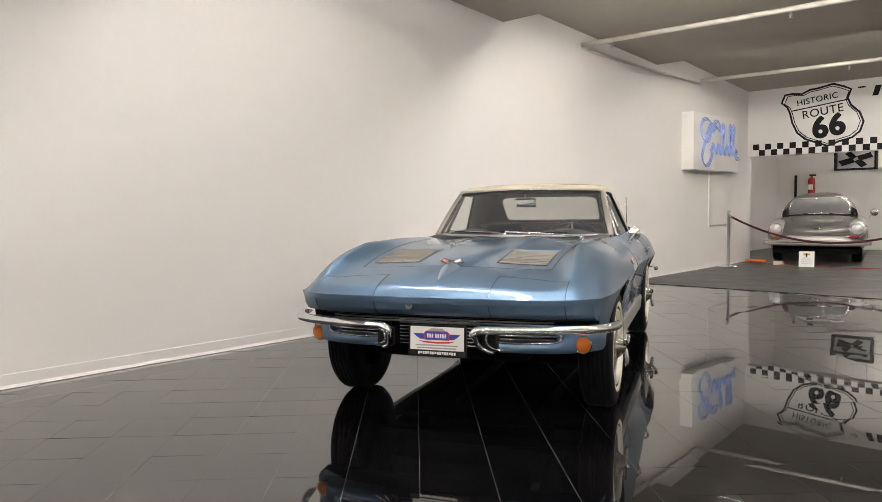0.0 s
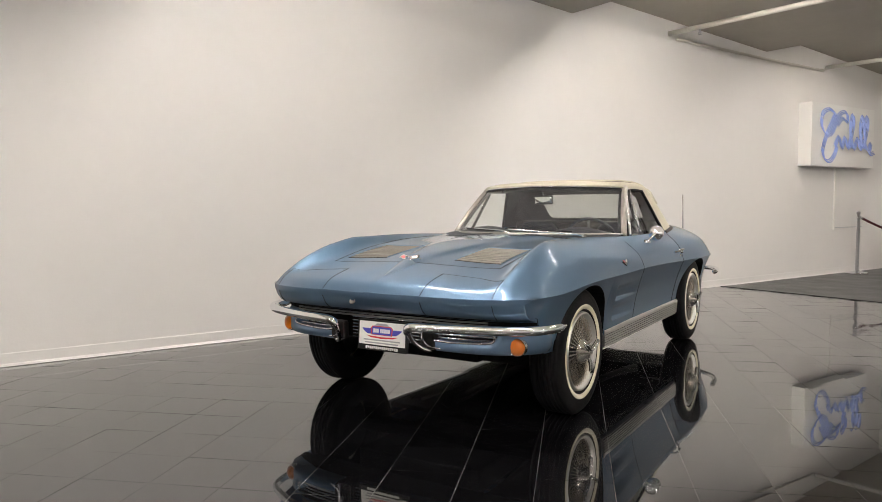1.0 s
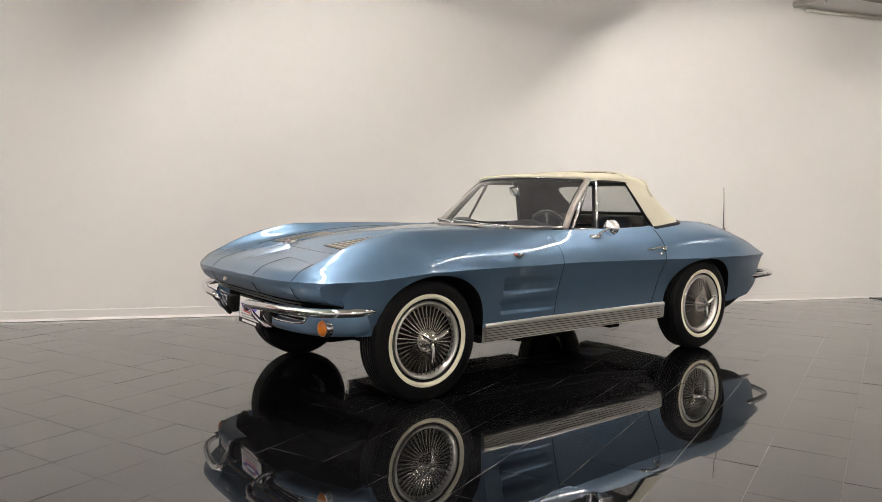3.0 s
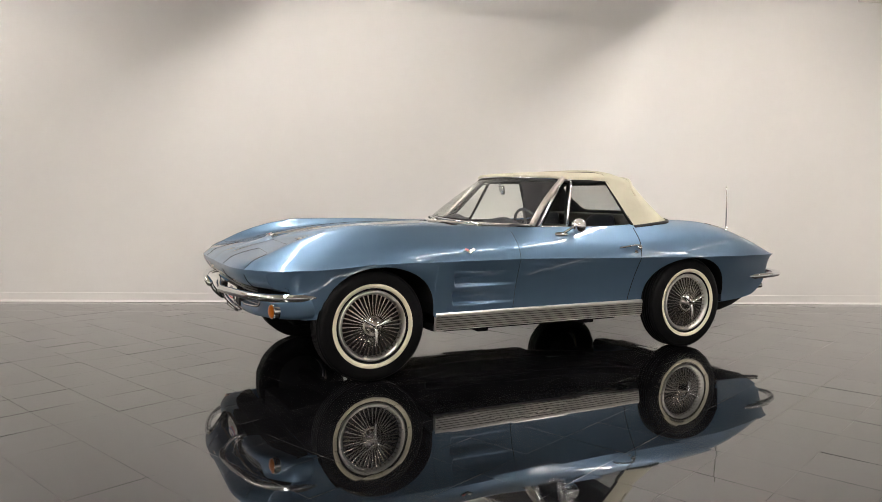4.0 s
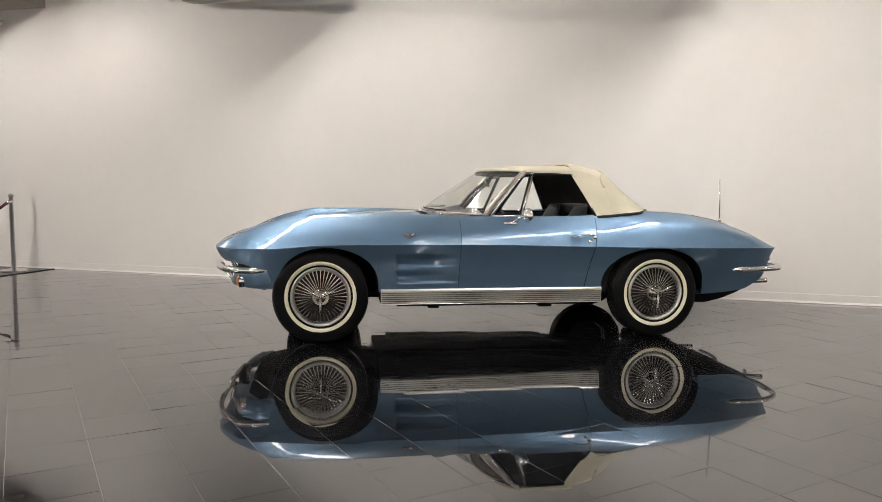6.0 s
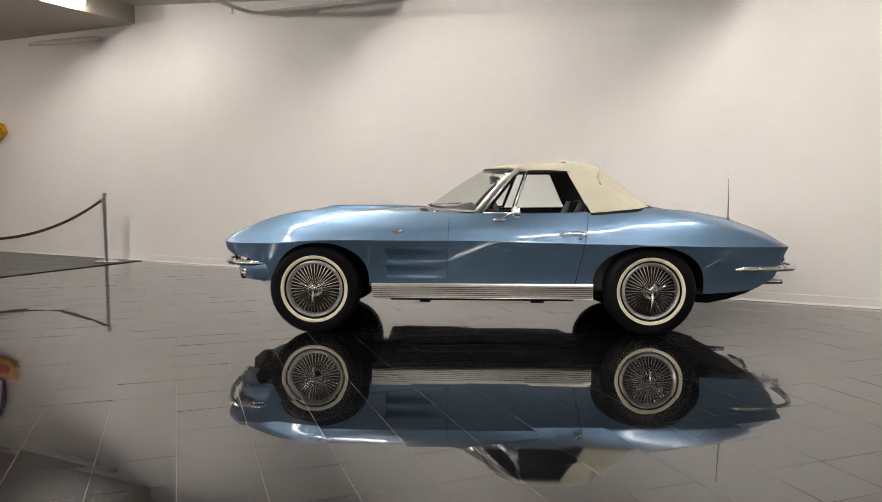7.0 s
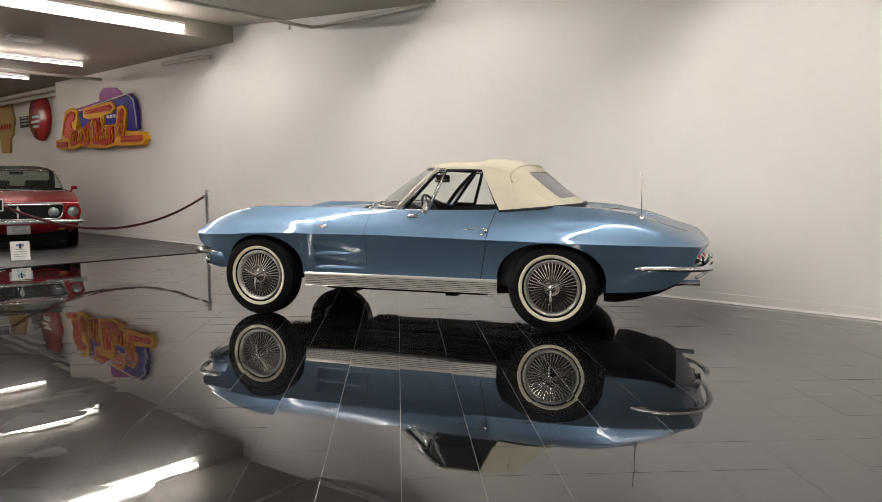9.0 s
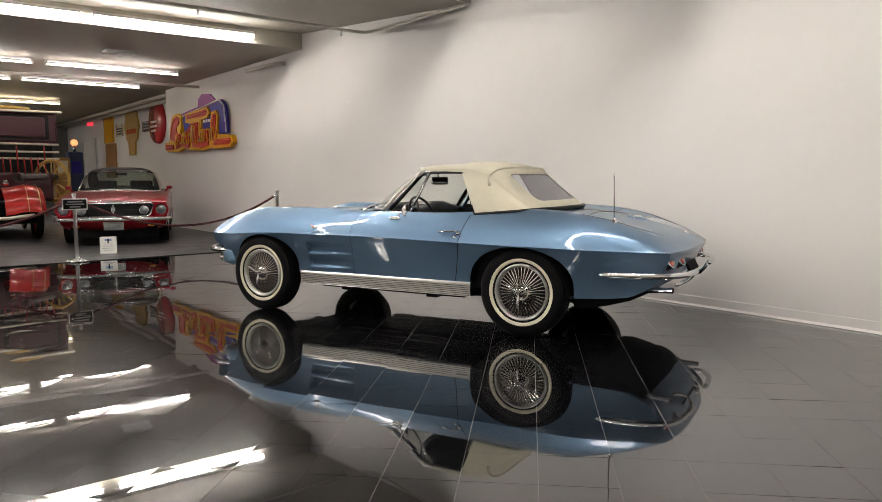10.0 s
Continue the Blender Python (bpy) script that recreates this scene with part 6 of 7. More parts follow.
def grey_coupe():
    th = thing("vintage_coupe", pose(1.20, 10.88, 0.006, 0, 0, 13.3), "small rounded grey vintage coupe, lamp sheen coloured into its nose, parked behind a rope", "car")
    def ring(y, w, z0, wing_x, wing_z, hood):
        half = [(w * 0.90, z0), (w, (z0 + wing_z) * 0.5), (w * 0.955, wing_z - 0.07), (wing_x, wing_z), (wing_x * 0.62, (wing_z * 0.35 + hood * 0.65)), (0.0, hood)]
        p = spline2(half, 5)
        return [(x, y, z) for x, z in p] + [(-x, y, z) for x, z in p[-2::-1]]

    st = [(0.03, 0.60, 0.36, 0.45, 0.50, 0.50), (0.08, 0.72, 0.33, 0.58, 0.60, 0.545), (0.18, 0.79, 0.31, 0.65, 0.68, 0.60), (0.4, 0.825, 0.22, 0.67, 0.745, 0.68), (0.75, 0.83, 0.22, 0.67, 0.79, 0.775), (1.1, 0.83, 0.22, 0.66, 0.81, 0.85), (1.6, 0.83, 0.22, 0.66, 0.83, 0.87), (2.3, 0.83, 0.22, 0.66, 0.84, 0.87), (2.9, 0.82, 0.22, 0.62, 0.82, 0.84), (3.4, 0.77, 0.25, 0.52, 0.70, 0.72), (3.75, 0.62, 0.3, 0.4, 0.5, 0.52), (3.9, 0.35, 0.36, 0.2, 0.42, 0.43)]
    v, f = loft([ring(*q) for q in st])
    mesh_object("body", v, f, VINTAGE_GREY, th, "mid-grey lacquered body", True)
    for sx in (1, -1):
        seam(th, [(sx * 0.46 * math.cos(a), 0.95 - 0.72 * math.sin(a), 0.845 - 0.245 * math.sin(a) ** 1.15 + 0.004) for a in np.linspace(0.25, math.pi / 2, 16)], 0.004)
    # front wings stand proud of the hood
    for sx in (1, -1):
        rings = []
        for t in np.linspace(0, 1, 14):
            y = 0.0 + 1.15 * t
            r = 0.135 * (math.sin(math.pi * (0.25 + 0.72 * t)) ** 0.7)
            zc = 0.58 + 0.10 * math.sin(math.pi * min(t * 0.9, 1) * 0.8)
            rings.append([(sx * (0.655 + r * 1.05 * math.cos(a)), y, zc + r * math.sin(a)) for a in np.linspace(0, 2 * math.pi, 18)[:-1]])
        v, f = loft(rings, close=True, caps=True)
        mesh_object("front_wing", v, f, VINTAGE_LIT, th, "rounded front wing, lamp sheen put into its paler grey", True)
        lamp_round(th, sx * 0.655, -0.01, 0.625, 0.098, glassy=LAMP_BRIGHT)
        part("turn_lamp", boxed(sx * 0.60 - 0.09, sx * 0.60 + 0.09, -0.02, 0.03, 0.465, 0.495, bevel=0.008), AMBER if sx < 0 else RED_LENS, th)
        v, f = spin([(0, -0.05), (0.05, -0.04), (0.07, 0.0), (0.065, 0.01), (0, 0.012)], 18, "y")
        if sx > 0:
            ob = mesh_object("door_mirror", v, f, CHROME, th, "", True)
            ob.matrix_local = pose(0.93, 1.25, 0.90)
            v, f = tube_path([(0.82, 1.25, 0.80), (0.92, 1.25, 0.88)], 0.01, 6)
            mesh_object("mirror_stalk", v, f, CHROME, th)
        for wy in (0.70, 2.80):
            road_wheel(th, sx * 0.66, wy, 0.31, CHROME, "black tyre")
    # apron and bumper in the lit grey, number panel
    rings = []
    for x in np.linspace(-0.80, 0.80, 21):
        b = 0.20 * (x / 0.8) ** 4
        rings.append([(x, b + 0.16, 0.30), (x, b + 0.02, 0.315), (x, b - 0.02, 0.37), (x, b + 0.02, 0.48), (x, b + 0.08, 0.54)])
    v, f = loft(rings)
    mesh_object("nose_apron", v, f, VINTAGE_LIT, th, "front apron in the lit copy of the grey", True)
    pts = [(x, -0.06 + 0.20 * (abs(x) / 0.86) ** 4, 0.375) for x in np.linspace(-0.86, 0.86, 25)]
    v, f = tube_path(pts, 0.035, 10, 1.4)
    mesh_object("bumper", v, f, VINTAGE_LIT, th, "front bumper in the lit copy of the grey", True)
    v, f = tube_path([(x, y - 0.034, z + 0.01) for x, y, z in pts], 0.012, 8)
    mesh_object("bumper_strip", v, f, CHROME, th, "", True)
    part("hood_handle", boxed(-0.06, 0.06, 0.18, 0.22, 0.615, 0.64, bevel=0.008), CHROME, th)
    part("underside", boxed(-0.70, 0.70, 0.12, 3.6, 0.17, 0.26, bevel=0.02), DARK, th)
    # cabin
    v, f = arch_skin([(1.40, 0.66, 0.80, 1.06, 3.4), (1.52, 0.655, 0.80, 1.195, 3.0), (1.62, 0.65, 0.80, 1.245, 2.8), (1.85, 0.645, 0.80, 1.295, 2.6), (2.3, 0.63, 0.80, 1.30, 2.5), (2.9, 0.53, 0.78, 1.12, 2.4), (3.4, 0.4, 0.7, 0.8, 2.3)], 33)
    mesh_object("roof", v, f, VINTAGE_GREY, th, "grey rounded roof", True)
    rings = []
    for u in np.linspace(-1, 1, 17):
        rings.append([(0.53 * u, 1.17 + 0.16 * u * u, 0.885 - 0.02 * u * u), (0.52 * u, 1.30 + 0.08 * u * u, 1.04), (0.46 * u, 1.42 + 0.05 * u * u, 1.18 - 0.02 * u ** 4)])
    v, f = loft(rings)
    mesh_object("windscreen", v, f, SCREEN_PALE, th, "windscreen with its pale reflection put into the glass", True)
    part("cabin_floor", boxed(-0.60, 0.60, 1.36, 2.8, 0.865, 0.88), BLACK_TRIM, th, "dark interior")
    edge = [r[0] for r in rings] + [rings[-1][1]] + [r[2] for r in rings[::-1]] + [rings[0][1], rings[0][0]]
    v, f = tube_path(edge, 0.014, 6)
    mesh_object("screen_trim", v, f, CHROME, th, "", True)
    for s in (-1, 1):
        v, f = tube_path([(0.28 * s - 0.02, 1.17, 0.875), (0.28 * s - 0.24 * s, 1.20, 0.905)], 0.008, 5)
        mesh_object("wiper", v, f, BLACK_TRIM, th)


HOSE = vary(make_material("grey_brown_hose", (0.09, 0.08, 0.07), 0.6), 14, 0.2)
# the diffuse veil in this glass stands for the screen's pale reflection
SCREEN_PALE = glass("pale_reflection_glass", (0.72, 0.78, 0.73), 0.03, 0.32, 0.05)
SCREEN_DULL = glass("dusty_window_glass", (0.55, 0.58, 0.57), 0.03, 0.15, 0.05)
SCREEN_DARK = glass("tinted_screen_glass", (0.62, 0.68, 0.64), 0.0, 0.02, 0.05)



def red_coupe():
    th = thing("muscle_car", pose(2.58, -6.98, 0.006, 0, 0, 161.3), "deep red muscle car with black vinyl roof behind the rope", "car")

    def ring(y, w, z0, belt, crown, spear):
        half = [(w * 0.93, z0), (w, (z0 + belt) * 0.5), (w * 0.985, belt - 0.05), (w * 0.93, belt), (w * 0.72, belt + 0.012), (0.30, crown), (0.22, crown + spear), (0.0, crown + spear * 0.75)]
        p = spline2(half, 4)
        return [(x, y, z) for x, z in p] + [(-x, y, z) for x, z in p[-2::-1]]

    st = [(0.03, 0.865, 0.45, 0.765, 0.775, 0.006), (0.10, 0.885, 0.43, 0.795, 0.80, 0.012), (0.4, 0.905, 0.36, 0.835, 0.845, 0.025), (0.9, 0.915, 0.30, 0.875, 0.885, 0.028), (1.45, 0.915, 0.28, 0.905, 0.925, 0.018), (1.62, 0.915, 0.28, 0.915, 0.935, 0.0), (2.6, 0.915, 0.28, 0.925, 0.93, 0.0), (3.6, 0.915, 0.28, 0.94, 0.945, 0.0), (4.3, 0.89, 0.34, 0.91, 0.92, 0.0), (4.65, 0.86, 0.42, 0.83, 0.84, 0.0)]
    v, f = loft([ring(*q) for q in st])
    mesh_object("body", v, f, COUPE_RED, th, "deep red lacquered body", True)
    slab("front_panel", [(-0.86, 0.44), (0.86, 0.44), (0.88, 0.60), (0.86, 0.76), (0.45, 0.785), (-0.45, 0.785), (-0.86, 0.76), (-0.88, 0.60)], 0.03, 0.08, COUPE_RED, th, "", "y")
    hole = [(-0.55, 0.515), (0.55, 0.515), (0.60, 0.56), (0.655, 0.72), (0.61, 0.752), (-0.61, 0.752), (-0.655, 0.72), (-0.60, 0.56)]
    slab("grille_back", hole, 0.015, 0.06, BLACK_PAINT, th, "black grille", "y")
    v, f = tube_path([(x, 0.005, z) for x, z in hole + hole[:1]], 0.017, 8)
    mesh_object("grille_surround", v, f, CHROME, th, "bright grille surround", True)
    v, f = tube_path([(x, 0.0 + 0.03 * (x / 0.86) ** 2, 0.785 - 0.022 * (x / 0.86) ** 2) for x in np.linspace(-0.86, 0.86, 17)], 0.010, 6)
    mesh_object("hood_edge_trim", v, f, CHROME, th, "", True)
    for z in np.linspace(0.55, 0.72, 7):
        part("grille_bar", boxed(-0.60, 0.60, 0.006, 0.014, z - 0.003, z + 0.003), BLACK_TRIM, th)
    part("grille_badge", boxed(-0.035, 0.035, -0.012, 0.004, 0.60, 0.68, bevel=0.012), CHROME, th)
    part("badge_stem", boxed(-0.012, 0.012, -0.008, 0.006, 0.54, 0.72, bevel=0.003), STEEL, th)
    for sx in (1, -1):
        lamp_round(th, sx * 0.495, -0.005, 0.625, 0.068, "fog_lamp")
        v, f = spin([(0.125, 0.03), (0.122, -0.045), (0.108, -0.055), (0.092, -0.02), (0.088, 0.0)], 28, "y")
        ob = mesh_object("lamp_pod", v, f, COUPE_RED, th, "red headlamp surround", True)
        ob.matrix_local = pose(sx * 0.775, 0.02, 0.635)
        lamp_round(th, sx * 0.775, 0.015, 0.635, 0.074)
        v, f = tube_path([(sx * 0.82, 1.66, 0.91), (sx * 0.87, 1.65, 0.985)], 0.018, 8)
        arm = mesh_object("mirror_arm", v, f, COUPE_RED, th, "", True)
        part("door_mirror", boxed(sx * 0.895 - 0.05, sx * 0.895 + 0.05, 1.60, 1.68, 0.965, 1.03, bevel=0.02), COUPE_RED, th, "", True)
        for wy in (0.92, 3.66):
            road_wheel(th, sx * 0.79, wy, 0.335, STEEL, "black tyre")
        part("parking_lamp", boxed(sx * 0.60 - 0.05, sx * 0.60 + 0.05, 0.05, 0.08, 0.335, 0.37, bevel=0.006), AMBER, th)
        v, f = loft([[(sx * w, y, z) for w, z in ((0.915, 0.62), (0.93, 0.50), (0.92, 0.33), (0.86, 0.30))] for y in (1.35, 3.2)])
        mesh_object("sill", v, f, COUPE_RED, th, "", True)
    v, f = tube_path([(x, -0.06 - 0.03 * (1 - abs(x) / 0.92) + 0.09 * (abs(x) / 0.92) ** 6, 0.478) for x in np.linspace(-0.92, 0.92, 23)], 0.026, 10, 1.2)
    mesh_object("bumper", v, f, CHROME, th, "chrome front bumper", True)
    v, f = loft([[(x * w, y + 0.10 * abs(x) ** 3, z - drop * (1 - abs(x) ** 3)) for x in np.linspace(-1, 1, 15)] for w, y, z, drop in ((0.86, 0.02, 0.45, 0.0), (0.84, 0.06, 0.38, 0.01), (0.78, 0.15, 0.31, 0.03), (0.72, 0.26, 0.28, 0.04))])
    mesh_object("valance", v, f, COUPE_RED, th, "red front valance", True)
    part("underside", boxed(-0.70, 0.70, 0.16, 4.3, 0.15, 0.36, bevel=0.02), DARK, th)
    pl = part("number_plate", boxed(-0.16, 0.16, -0.02, -0.008, 0.285, 0.425, bevel=0.005), STEEL, th, "pale plate with plain bars")
    part("print_bar", boxed(-0.10, 0.10, -0.024, -0.018, 0.33, 0.38), GREY_BAR, pl)
    part("plate_bracket", boxed(-0.05, 0.05, -0.01, 0.10, 0.33, 0.39), BLACK_TRIM, th)
    # cabin: pillars and roof in black vinyl, dark glass
    v, f = arch_skin([(2.07, 0.605, 1.16, 1.335, 6), (2.20, 0.61, 1.05, 1.378, 5), (2.5, 0.62, 0.98, 1.40, 4), (3.0, 0.62, 0.92, 1.39, 4), (3.1, 0.625, 0.92, 1.37, 4), (3.5, 0.64, 0.92, 1.20, 4), (3.85, 0.65, 0.92, 1.02, 4), (3.95, 0.66, 0.92, 0.96, 5)], 41)
    cut = {n for n, q in enumerate(f) if 3.1 <= v[q[0]][1] and v[q[2]][1] <= 3.86 and max(abs(v[i][0]) for i in q) < 0.56}
    mesh_object("roof", v, [q for n, q in enumerate(f) if n not in cut], ROOF_VINYL, th, "black vinyl roof", True)
    mesh_object("rear_window", v, [q for n, q in enumerate(f) if n in cut], SCREEN_DARK, th, "sloping rear window", True)
    part("cabin_floor", boxed(-0.78, 0.78, 1.72, 3.7, 0.94, 0.955), ROOF_VINYL, th, "black interior")
    part("dashboard", boxed(-0.70, 0.70, 1.68, 1.86, 0.945, 0.99, bevel=0.015), ROOF_VINYL, th)
    for sx in (1, -1):
        part("seat_back", boxed(sx * 0.34 - 0.22, sx * 0.34 + 0.22, 2.55, 2.66, 0.95, 1.13, bevel=0.04), ROOF_VINYL, th)
    part("rear_view_mirror", boxed(-0.11, 0.11, 2.06, 2.08, 1.235, 1.285, bevel=0.008), BLACK_TRIM, th)
    rings = []
    for u in np.linspace(-1, 1, 15):
        rings.append([(0.73 * u, 1.56 + 0.12 * u * u, 0.935), (0.665 * u, 1.83 + 0.08 * u * u, 1.145), (0.585 * u, 2.08 + 0.06 * u * u, 1.318 - 0.02 * u * u)])
    v, f = loft(rings)
    mesh_object("windscreen", v, f, SCREEN_DARK, th, "dark windscreen", True)
    edge = [r[0] for r in rings] + [rings[-1][1]] + [r[2] for r in rings[::-1]] + [rings[0][1], rings[0][0]]
    v, f = tube_path(edge, 0.016, 6)
    mesh_object("screen_trim", v, f, CHROME, th, "", True)
    for sx in (1, -1):
        v, f = loft([[(sx * 0.75, 1.70, 0.935), (sx * 0.78, 2.9, 0.94)], [(sx * 0.60, 2.13, 1.31), (sx * 0.62, 2.9, 1.31)]])
        mesh_object("side_glass", v, f, SCREEN_DARK, th)
        v, f = tube_path([(0.10 * sx + 0.30, 1.545, 0.95), (0.10 * sx - 0.25, 1.59, 0.972)], 0.008, 5)
        mesh_object("wiper", v, f, CHROME, th)


def spoked_wheel(parent, x, y, z, r, n, mat, rim_mat, name, rx=0.0, rz=0.0):
    e = new(name)
    e.parent = parent
    e.matrix_local = pose(x, y, z, 0, 0, rz)
    v, f = loft([[(0.028 * math.sin(b), (r + 0.035 * math.cos(b)) * math.cos(a), (r + 0.035 * math.cos(b)) * math.sin(a)) for b in np.linspace(0, 2 * math.pi, 9)] for a in np.linspace(0, 2 * math.pi, 37)])
    mesh_object("felloe", v, f, rim_mat, e, "", True)
    for k in range(n):
        a = 2 * math.pi * k / n
        v, f = tube_path([(0, 0.05 * math.cos(a), 0.05 * math.sin(a)), (0, r * math.cos(a), r * math.sin(a))], 0.017, 6)
        mesh_object("spoke", v, f, mat, e, "", True)
    v, f = spin([(0, -0.09), (0.05, -0.09), (0.075, -0.03), (0.075, 0.03), (0.05, 0.09), (0, 0.09)], 16)
    mesh_object("hub", v, f, mat, e, "", True)
    return e


def fire_engine():
    th = thing("fire_engine", Matrix.Identity(4), "antique red fire engine with ladders, hoses and maroon coachwork", "fire engine")
    part("coach_body", boxed(2.52, 5.6, -14.5, -11.6, 1.95, 2.60, bevel=0.05), MAROON, th, "maroon coach body")
    part("coach_roof", boxed(2.42, 5.7, -14.6, -11.5, 2.60, 2.65, bevel=0.02), CREAM, th, "cream roof edge")
    part("coach_panel", boxed(2.68, 3.78, -11.60, -11.585, 2.03, 2.55, bevel=0.006), BLACK_TRIM, th)
    part("coach_panel", boxed(2.76, 3.70, -11.60, -11.56, 2.08, 2.50, bevel=0.02), MAROON, th)
    part("coach_window", boxed(4.15, 4.9, -11.61, -11.575, 2.15, 2.55, bevel=0.01), SCREEN_DULL, th)
    part("coach_post", boxed(3.9, 4.08, -11.62, -11.55, 1.98, 2.60, bevel=0.01), MAROON, th)
    for k in range(5):
        part("hinge", boxed(3.93, 4.05, -11.55, -11.535, 2.05 + 0.12 * k, 2.09 + 0.12 * k), BLACK_TRIM, th)
    v, f = tube_path(smooth_path([(3.0, -11.7, 2.68), (3.4, -11.7, 2.71), (3.8, -11.7, 2.70)], 5), [0.02] + [0.035] * 9 + [0.02], 8)
    mesh_object("roof_roll", v, f, OLD_YELLOW, th, "", True)
    part("chassis_bed", boxed(2.9, 6.2, -14.5, -10.2, 0.75, 1.30, bevel=0.04), MAROON, th)
    part("underframe", boxed(3.35, 6.0, -14.2, -9.5, 0.32, 0.75, bevel=0.03), DARK, th, "dark underframe")
    # pale ladder rails and red rungs
    part("bed_rack", boxed(2.7, 5.6, -11.55, -11.2, 1.30, 1.95, bevel=0.02), BLACK_TRIM, th, "dark equipment rack")
    for z in (1.90, 1.74, 1.60):
        v, f = tube_path([(2.62, -11.0, z), (5.6, -10.6, z)], 0.021, 8)
        mesh_object("ladder_rail", v, f, CREAM, th, "", True)
    for k in range(20):
        x = 2.95 + 0.125 * k
        v, f = tube_path([(x, -10.6, 1.15), (x, -10.72, 1.60 + 0.25 * (k % 4 == 0))], 0.013, 6)
        mesh_object("ladder_rung", v, f, FIRE_RED, th, "", True)
    v, f = tube_path([(2.80, -10.4, 1.22), (3.2, -10.1, 1.22), (3.55, -9.75, 1.21)], [0.055, 0.06, 0.06], 14)
    mesh_object("suction_hose", v, f, HOSE, th, "dark grey suction hose", True)
    v, f = tube_path([(3.53, -9.77, 1.21), (3.62, -9.67, 1.21)], [0.085, 0.095], 14, caps=False)
    mesh_object("hose_coupling", v, f, DARK_STEEL, th, "", True)
    # red hood and front mudguard
    v, f = arch_skin([(-10.4, 0.62, 0.55, 1.10, 4), (-9.4, 0.60, 0.55, 1.06, 4), (-8.5, 0.52, 0.55, 1.0, 4)])
    ob = mesh_object("hood", v, f, FIRE_RED, th, "glossy red hood", True)
    ob.matrix_local = pose(5.0, 0, 0)
    rings = []
    for a in np.linspace(0.12, math.pi * 0.82, 18):
        y, z = -9.75 + 0.58 * math.cos(a), 0.45 + 0.58 * math.sin(a)
        rings.append([(3.22, y, z - 0.05), (3.25, y, z), (3.40, y, z + 0.035), (3.62, y, z + 0.035), (3.75, y, z), (3.9, y, z - 0.02)])
    v, f = loft(rings)
    mesh_object("mudguard", v, f, FIRE_RED, th, "glossy red front mudguard", True)
    for x in (3.32, 3.52):
        v, f = tube_path([(x, -9.75 + 0.622 * math.cos(a), 0.452 + 0.622 * math.sin(a)) for a in np.linspace(0.2, 2.4, 16)], 0.006, 5)
        mesh_object("gold_line", v, f, OLD_YELLOW, th)
    v, f = tube_path([(3.45, -9.15, 0.50), (3.9, -8.9, 0.46), (4.9, -8.7, 0.46)], 0.03, 8)
    mesh_object("running_board_edge", v, f, CREAM, th, "", True)
    e = spoked_wheel(th, 3.30, -9.8, 0.43, 0.34, 12, FIRE_RED, FIRE_RED, "front_wheel")
    v, f = loft([[(0.07 * math.sin(b), (0.37 + 0.055 * math.cos(b)) * math.cos(a), (0.37 + 0.055 * math.cos(b)) * math.sin(a)) for b in np.linspace(0, 2 * math.pi, 11)] for a in np.linspace(0, 2 * math.pi, 37)])
    mesh_object("tyre", v, f, RUBBER, e, "black tyre", True)
    spoked_wheel(th, 5.6, -9.8, 0.43, 0.38, 12, FIRE_RED, RUBBER, "front_wheel")
    spoked_wheel(th, 3.0, -13.4, 0.50, 0.46, 12, FIRE_RED, RUBBER, "rear_wheel")
    spoked_wheel(th, 5.9, -13.4, 0.50, 0.46, 12, FIRE_RED, RUBBER, "rear_wheel")
    spoked_wheel(th, 2.86, -10.55, 1.14, 0.41, 12, OLD_YELLOW, OLD_YELLOW, "hose_reel_wheel", rz=40)
    for y in (-10.3, -11.3):
        v, f = spin([(0.0, 0.0), (0.05, 0.0), (0.06, 0.05), (0.03, 0.1), (0, 0.11)], 12, "z")
        ob = mesh_object("brass_fitting", v, f, CHROME, th, "", True)
        ob.matrix_local = pose(3.8, y + 0.5, 1.05)


